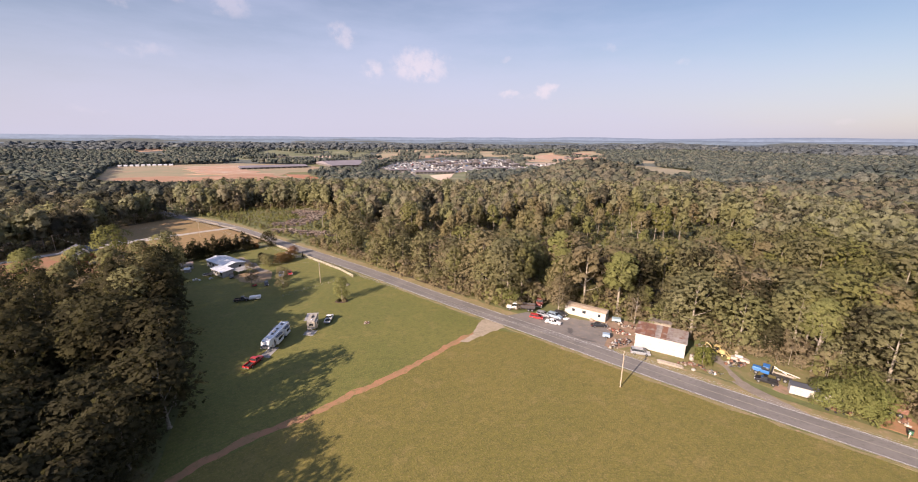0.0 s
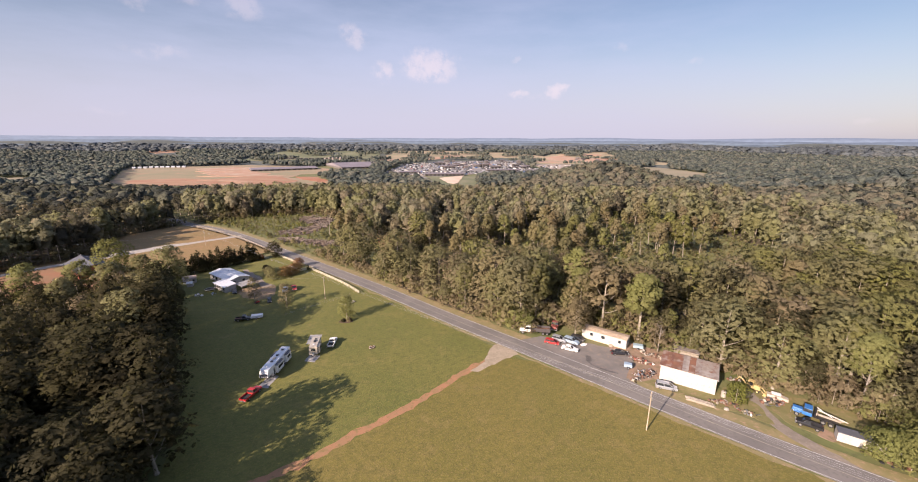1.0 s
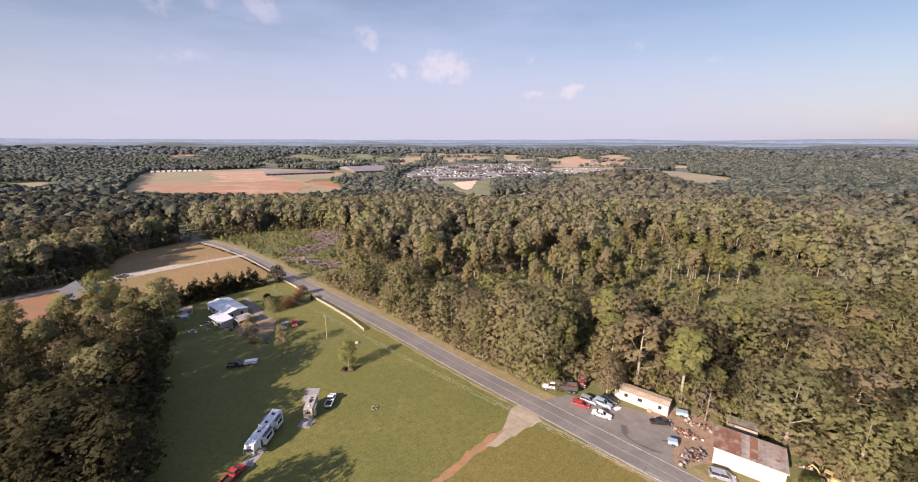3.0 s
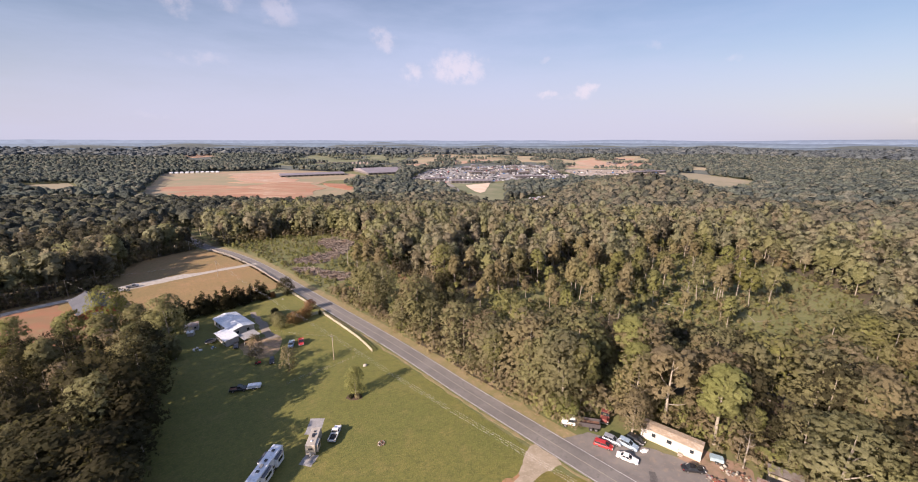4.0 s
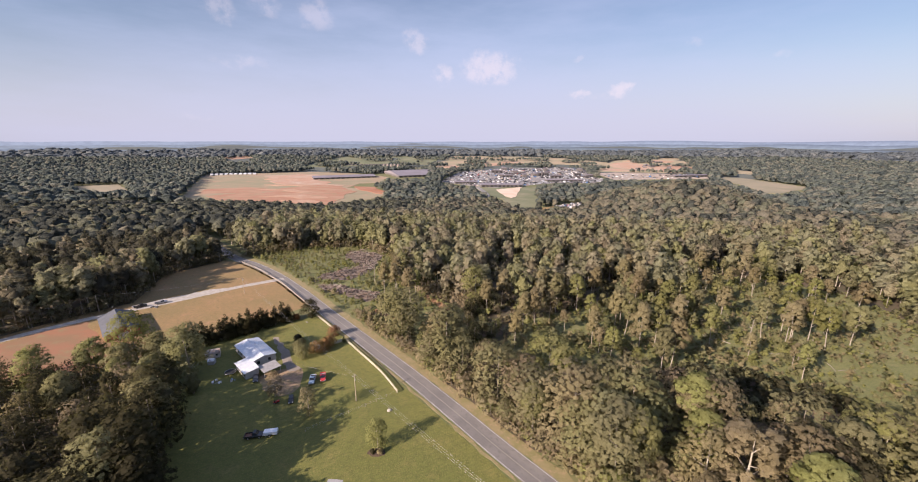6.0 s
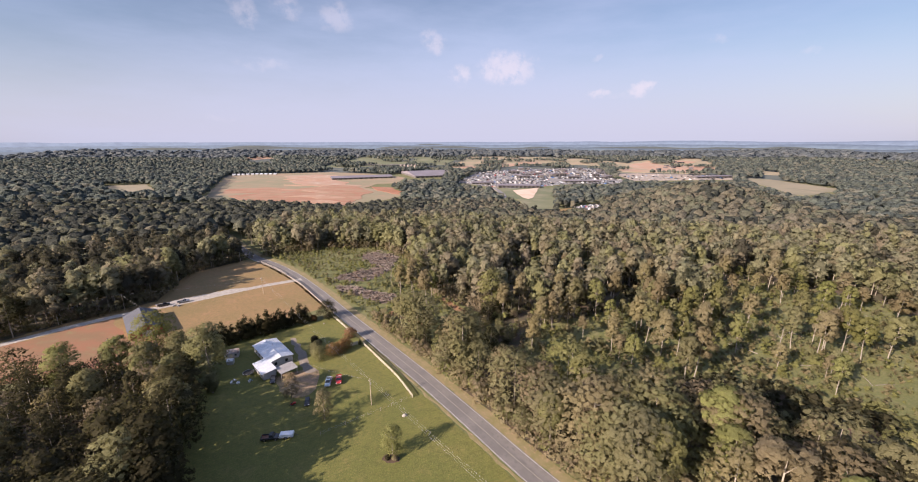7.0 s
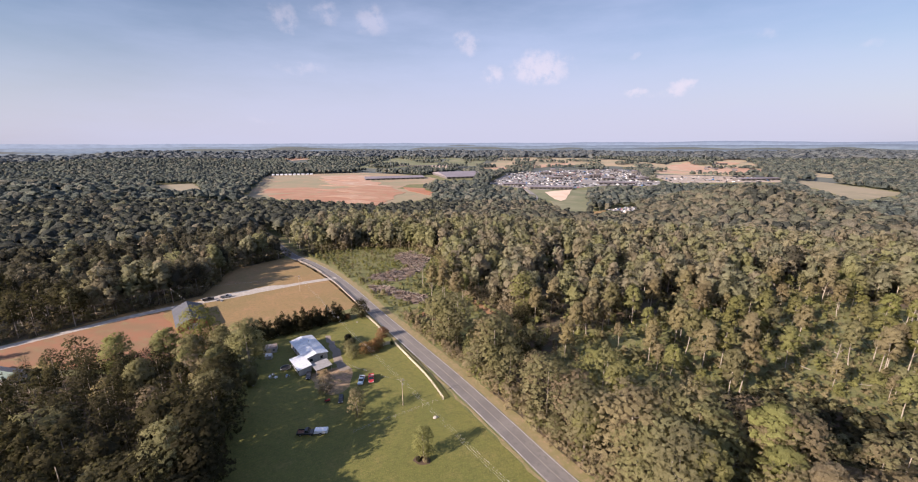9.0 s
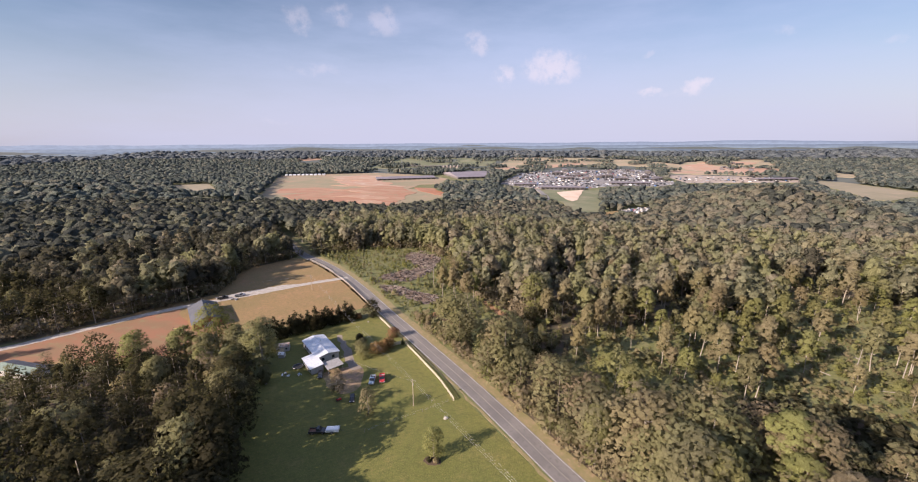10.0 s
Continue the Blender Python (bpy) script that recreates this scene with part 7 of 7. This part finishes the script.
boulder(-44.9, 151.8, 0.75, "pale boulder standing on the lawn", 4)
boulder(-103.6, 205.4, 0.45, "small white stone beside the hedge", 6)
boulder(61.9, 90.7, 0.6, "pale concrete lump in the grass", 8)


def fire_pit():
    t = thing("fire_pit", at(-29.4, 117.2), "ring of stones with charred brush on lawn", "fire pit")
    rng = random.Random(4)
    for i in range(11):
        a = i * 0.571
        bm = bmesh.new()
        bmesh.ops.create_icosphere(bm, subdivisions=1, radius=0.22)
        for v in bm.verts:
            v.co = v.co * rng.uniform(0.8, 1.2) + Vector((0.8 * math.cos(a), 0.8 * math.sin(a), 0.12))
        part("stone", bm, WOODGREY if i % 3 else RUST, t)
    part("ash", rod([(0, 0, 0.0), (0, 0, 0.08)], [0.75, 0.6], 12), TYRE, t)
    for i in range(12):
        a = rng.uniform(0, 6.28)
        part("stick", rod([(0.6 * math.cos(a), 0.6 * math.sin(a), 0.1), (-0.5 * math.cos(a + 0.4), -0.5 * math.sin(a + 0.4), rng.uniform(0.3, 0.6))], 0.035, 4), RUST if i % 2 else WOODGREY, t)


fire_pit()
tr = thing("trampoline", at(-108.8, 162.0), "round black trampoline on steel legs", "trampoline")
ring = [(1.9 * math.cos(k * 0.3927), 1.9 * math.sin(k * 0.3927), 0.85) for k in range(17)]
part("frame", rod(ring, 0.05, 6), STEEL, tr)
part("bed", rod([(0, 0, 0.82), (0, 0, 0.84)], [1.8, 1.8], 20), TYRE, tr)
for k in range(6):
    a = k * 1.047
    part("leg", rod([(1.85 * math.cos(a), 1.85 * math.sin(a), 0.84), (1.95 * math.cos(a), 1.95 * math.sin(a), 0.0)], 0.035, 5), STEEL, tr)
mb = thing("mailbox", at(91.4, 66.5, 40), "white mailbox on a wooden post", "mailbox")
part("post", boxed(-0.06, -0.06, -0.1, 0.06, 0.06, 1.1), POLEWOOD, mb)
part("box", boxed(-0.3, -0.12, 1.1, 0.3, 0.12, 1.4, 0.08), CARWHITE, mb)
wb = thing("wheelie_bin", at(93.0, 67.6, 40), "dark green wheeled rubbish bin by the road", "bin")
part("bin", boxed(-0.32, -0.35, 0.05, 0.32, 0.35, 1.0, 0.04, (-0.06, -0.06, -0.04, -0.04)), plain("bin_green", (0.03, 0.11, 0.06), 0.5), wb)
part("lid", boxed(-0.4, -0.42, 1.0, 0.4, 0.42, 1.08, 0.03), BLACK, wb)
for s in (1, -1):
    part("wheel", rod([(-0.35, s * 0.3 - 0.05, 0.12), (-0.35, s * 0.3 + 0.05, 0.12)], 0.12, 10), TYRE, wb)
bt = thing("small_boat", at(36.6, 120.4, 20, 0.06), "small white upturned boat on the lot", "boat")
part("shell", loft([[(-1.0, -0.45, 0.05), (-1.0, 0.45, 0.05), (-1.0, 0.3, 0.4), (-1.0, -0.3, 0.4)], [(0.2, -0.5, 0.05), (0.2, 0.5, 0.05), (0.2, 0.32, 0.5), (0.2, -0.32, 0.5)], [(1.2, -0.08, 0.1), (1.2, 0.08, 0.1), (1.2, 0.06, 0.3), (1.2, -0.06, 0.3)]]), CARWHITE, bt)
part("keel", boxed(-0.9, -0.03, 0.44, 1.0, 0.03, 0.5), WOODGREY, bt)


# ---- the works and fields far off ----
ASPH2 = surf("pale_yard_asphalt", (0.21, 0.20, 0.195), (0.16, 0.155, 0.15), 0.02, (0.30, 0.25, 0.21), 0.08, 0.9)
SAND = surf("bare_sandy_bank", (0.56, 0.44, 0.34), (0.48, 0.36, 0.27), 0.03, None, 4, 0.95)
ORANGE = surf("bare_orange_earth", (0.35, 0.2, 0.13), (0.33, 0.235, 0.165), 0.012, (0.4, 0.31, 0.235), 0.028, 0.95)
SANDYARD = surf("pale_dusty_yard", (0.34, 0.27, 0.21), (0.27, 0.235, 0.20), 0.012, (0.22, 0.20, 0.185), 0.05, 0.95)
FARFIELD = surf("far_grass_field", (0.2, 0.18, 0.105), (0.26, 0.2, 0.125), 0.012, (0.3, 0.19, 0.125), 0.022, 0.95)
GRADED = surf("graded_red_clay", (0.28, 0.135, 0.078), (0.31, 0.185, 0.115), 0.02, (0.235, 0.18, 0.1), 0.03, 0.95, 0, 0.5, 2.0, stretch=(1.0, 1.6, 1.0))
STREAK = surf("pale_graded_earth", (0.36, 0.225, 0.15), (0.31, 0.18, 0.11), 0.03, (0.38, 0.28, 0.2), 0.06, 0.95)
GREENTAN = surf("green_tan_field", (0.19, 0.17, 0.105), (0.235, 0.2, 0.13), 0.01, (0.27, 0.215, 0.145), 0.022, 0.95)
FARGREEN = surf("far_green_bank", (0.105, 0.12, 0.06), (0.15, 0.155, 0.085), 0.012, (0.19, 0.175, 0.105), 0.02, 0.95)
PALETAN = surf("pale_tan_field", (0.31, 0.235, 0.155), (0.23, 0.205, 0.125), 0.009, (0.19, 0.185, 0.105), 0.024, 0.95)
FARROOF = surf("far_grey_roof", (0.20, 0.178, 0.195), (0.165, 0.148, 0.162), 0.03, None, 4, 0.7)


def flat(name, o, mat, z, label, cat, rag=5.0):
    return patch(name, o, mat, z, rag, 22, label, cat)


flat("far_grass", FARGRASS, FARFIELD, 0.3, "green and tan graded field beside the works", "field", 10)
flat("far_clay", [(-690, 790), (-775, 900), (-700, 945), (-600, 935), (-560, 1030), (-470, 1010), (-395, 915), (-370, 800), (-356, 690), (-400, 672), (-490, 700), (-590, 728)], GRADED, 0.7, "bare red clay graded for building", "bare earth", 16)
flat("far_clay_upper", [(-874, 1280), (-727, 1369), (-600, 1150), (-480, 1010), (-570, 990), (-640, 1010), (-740, 1109)], ORANGE, 0.6, "pale orange graded earth", "bare earth", 26)
flat("far_clay_strip", [(-443, 1013), (-384, 1003), (-324, 925), (-313, 870), (-388, 937)], CLAY, 0.7, "bare red clay strip", "bare earth", 10)
for o in ([(-640, 905), (-560, 930), (-470, 880), (-500, 862), (-570, 900)], [(-560, 800), (-480, 838), (-400, 800), (-440, 780), (-500, 802)], [(-690, 1010), (-600, 1040), (-560, 1015), (-640, 985)],
          [(-470, 745), (-420, 770), (-375, 740), (-410, 725)], [(-800, 1160), (-700, 1210), (-650, 1160), (-740, 1130)]):
    flat("graded_strip", o, STREAK, 1.0, "pale strip scraped bare by machines", "bare earth", 14)
flat("works_yard", WORKSYARD, ASPH2, 0.5, "wide grey yard packed with parked vehicles", "yard", 8)
flat("green_bank", GREENBANK, FARGREEN, 0.5, "mown green bank below the works", "bank", 5)
flat("sandy_basin", BASIN, SAND, 0.9, "bare sandy bank below the works", "bare earth", 3)
flat("car_park", CARPARK, ASPH2, 0.5, "small asphalt car park among trees", "car park", 3)
flat("valley_grass", VALLEYGRASS, DRYFIELD, 0.5, "small dry grass field in the valley", "field", 3)
bend = curved([(-122, 1046), (-104, 985), (-86, 915), (-80, 868), (-88, 830)], 12)
patch("works_drive", offset(bend, 5) + offset(bend, -5)[::-1], ASPH2, 1.2, 0.8, 12, "asphalt drive up to the works", "road")
flat("earthwork_field", ORANGEHILL, PALETAN, 0.8, "rough tan slope round the earthworks", "field", 25)
flat("orange_hill", [(300, 1690), (420, 2060), (500, 2090), (560, 1960), (690, 1960), (650, 1770), (560, 1640), (520, 1680), (440, 1700)], ORANGE, 1.4, "wide orange earthwork on the far slope", "bare earth", 45)
flat("orange_shelf", [(460, 2120), (590, 2260), (720, 2130), (640, 2060), (560, 2100)], STREAK, 1.5, "pale orange shelf above the earthwork", "bare earth", 30)
flat("pale_yard", PALEYARD, SANDYARD, 0.6, "pale paved yard beside the works", "yard", 10)
flat("right_field", RIGHTFIELD, GREENTAN, 0.6, "tan open field beyond the woods", "field", 12)
flat("tan_band", TANBAND, PALETAN, 1.0, "tan hillside with a pale track", "field", 25)
flat("orange_band", [(-380, 1800), (-330, 1960), (-40, 2120), (0, 2060), (-45, 2040), (-280, 1745)], ORANGE, 1.3, "orange earth track below the hillside", "bare earth", 18)
flat("green_band", GREENBAND, FARGREEN, 0.8, "green fields beyond the works", "field", 20)
flat("far_field", FIELDFAR, PALETAN, 0.8, "small tan field among the woods", "field", 8)
flat("far_pale_field", PALEFAR, PALETAN, 0.8, "pale field among the distant woods", "field", 12)
flat("far_clay_field", CLAYFAR, ORANGE, 0.8, "orange field among the distant woods", "field", 12)
flat("west_meadow_near", MEADOW3, FARGREEN, 0.6, "green meadow among the woods", "field", 12)
flat("west_meadow", MEADOW, GREENTAN, 0.6, "pale meadow between the woods", "field", 12)
flat("west_meadow_far", MEADOW2, GREENTAN, 0.8, "pale meadow between the woods", "field", 12)


DARKWALL = surf("dark_works_wall", (0.085, 0.078, 0.08), (0.12, 0.108, 0.10), 0.05, None, 4, 0.9)


def hall(x, y, deg, l, w, h, label, name="warehouse", bays=6):
    t = thing(name, at(x, y, deg, 0.3), label, "warehouse")
    part("wall", boxed(-l / 2, -w / 2, 0, l / 2, w / 2, h), DARKWALL, t)
    bm = bmesh.new()
    v = [bm.verts.new(p) for p in ((-l / 2 - 1, -w / 2 - 1, h), (l / 2 + 1, -w / 2 - 1, h), (l / 2 + 1, 0, h + w * 0.045), (-l / 2 - 1, 0, h + w * 0.045), (-l / 2 - 1, w / 2 + 1, h), (l / 2 + 1, w / 2 + 1, h))]
    bm.faces.new((v[0], v[1], v[2], v[3])), bm.faces.new((v[3], v[2], v[5], v[4])), bm.faces.new((v[0], v[3], v[4])), bm.faces.new((v[1], v[5], v[2])), bm.faces.new((v[0], v[4], v[5], v[1]))
    part("roof", bm, FARROOF, t)
    for i in range(bays):
        a = -l / 2 + (i + 0.2) * l / bays
        part("door", boxed(a, -w / 2 - 0.3, 0.2, a + 0.6 * l / bays, -w / 2, h * 0.75), BLACK, t, "dark open bay")
    return t


hall(-580, 1255, 33, 190, 84, 5, "long low works hall with dark grey roof", bays=12)
hall(-405, 1410, 33, 140, 220, 6, "large works hall with dark grey roof", bays=9)
hall(-62, 1075, 8, 104, 34, 6, "long grey-roofed hall above the bank", bays=10)
hall(-165, 1140, 15, 60, 26, 5, "grey-roofed hall at the edge of the yard", bays=6)
hall(110, 1240, 12, 105, 22, 5, "low hall at the edge of the yard", bays=8)
hall(530, 1462, 22, 130, 30, 6, "low hall beside the pale yard", bays=8)
rb = random.Random(50)
for i in range(26):
    x, y = rb.uniform(-110, 215), rb.uniform(1330, 1760)
    hall(x, y, rb.choice((10, 100)) + rb.uniform(-5, 5), rb.uniform(14, 46), rb.uniform(9, 18), rb.uniform(5, 13), "dark industrial building in the works yard", "works_building", 3)
for i in range(14):
    x, y = rb.uniform(420, 680), rb.uniform(1740, 2140)
    hall(x, y, rb.uniform(0, 90), rb.uniform(12, 40), rb.uniform(8, 14), rb.uniform(4, 8), "pale building on the earthworks", "works_building", 3)
for i in range(5):
    t = thing("silo", at(-600 + 15 * i, 1690 + 3 * i, 0, 0.2), "pale storage silo beside the works hall", "silo", "silos by the works")
    part("drum", rod([(0, 0, 0), (0, 0, 17), (0, 0, 19)], [5, 5, 2], 14), GREYIRON, t)
    part("cap", rod([(0, 0, 19), (0, 0, 20)], 2, 8), STEEL, t)
for i in range(10):
    k = i / 9
    t = thing("shed", at(-1067 + 122 * k, 1262 + 56 * k, 25, 0.2), "small white shed in a row of sheds", "shed", "row of white sheds")
    part("wall", boxed(-4.5, -4, 0, 4.5, 4, 3.5), WHITE, t)
    bm = bmesh.new()
    v = [bm.verts.new(p) for p in ((-5, -4.5, 3.5), (5, -4.5, 3.5), (5, 0, 6), (-5, 0, 6), (-5, 4.5, 3.5), (5, 4.5, 3.5))]
    bm.faces.new((v[0], v[1], v[2], v[3])), bm.faces.new((v[3], v[2], v[5], v[4])), bm.faces.new((v[0], v[3], v[4])), bm.faces.new((v[1], v[5], v[2])), bm.faces.new((v[0], v[4], v[5], v[1]))
    part("roof", bm, TIN, t)
for i in range(14):
    x, y = -900 + 20 * i + rb.uniform(-5, 5), 1780 + 6 * i
    hall(x, y, 10, 16, 10, 5, "pale house in a far settlement", "far_house", 2)
t = thing("radio_mast", at(-781, 1650, 0, 0), "thin steel radio mast above the woods", "mast")
part("mast", rod([(0, 0, 0), (0, 0, 62)], [1.0, 0.5], 4), STEEL, t)
part("base", boxed(-3, -3, 0, 3, 3, 2.5), CONCRETE, t)


def parked(name, spots, label):
    """Rows of far parked vehicles: a lower body and a cabin each."""
    v, f, idx = [], [], []
    rng = random.Random(77)
    for x, y, a in spots:
        c, s = math.cos(a), math.sin(a)
        big = rng.random() < 0.25
        l, w, h = (7.5, 2.4, 3.0) if big else (4.6, 1.8, 1.5)
        tone = rng.choices(range(6), (1.2, 4.5, 9, 0.25, 0.4, 2))[0]
        z = land(x, y) + 0.5
        for (x0, x1, hw, z0, z1, inset) in ((-l / 2, l / 2, w / 2, 0.25, h * 0.62, 0.05), (-l * 0.3, l * 0.22, w * 0.45, h * 0.6, h, 0.25)):
            b = len(v)
            for zz, q in ((z0, 0), (z1, inset)):
                for px, py in ((x0 + q, -hw + q * 0.4), (x1 - q, -hw + q * 0.4), (x1 - q, hw - q * 0.4), (x0 + q, hw - q * 0.4)):
                    v.append((x + c * px - s * py, y + s * px + c * py, z + zz))
            f += [(b + 4, b + 5, b + 6, b + 7), (b, b + 1, b + 5, b + 4), (b + 1, b + 2, b + 6, b + 5), (b + 2, b + 3, b + 7, b + 6), (b + 3, b, b + 4, b + 7)]
            idx += [tone] * 5
    tagged(new(name, mesh(name, v, f, [CARWHITE, CARSILVER, BLACK, CARRED, TRUCKBLUE, TAN], idx)), label, "vehicles", "", "stuff")


YARDLINE = WORKSYARD
spots = []
for x, y, rng in jitter(-280, 1050, 260, 1860, 9.5, 51):
    row = (int((y + 0.25 * x) // 9.5)) % 4
    if inside(YARDLINE, x, y) and row and noise.noise((x / 70, y / 70, 9)) > -0.28:
        spots.append((x, y, 0.25 + (0 if row % 2 else math.pi / 2)))
for x, y, rng in jitter(250, 1240, 590, 1550, 13, 52):
    if inside(PALEYARD, x, y) and rng.random() < 0.35:
        spots.append((x, y, 0.3))
for x, y, rng in jitter(44, 676, 100, 776, 5.5, 53):
    if inside(CARPARK, x, y) and int(y // 5.5) % 3:
        spots.append((x, y, 1.5))
parked("parked_vehicles", spots, "crowded rows of parked cars and trucks")
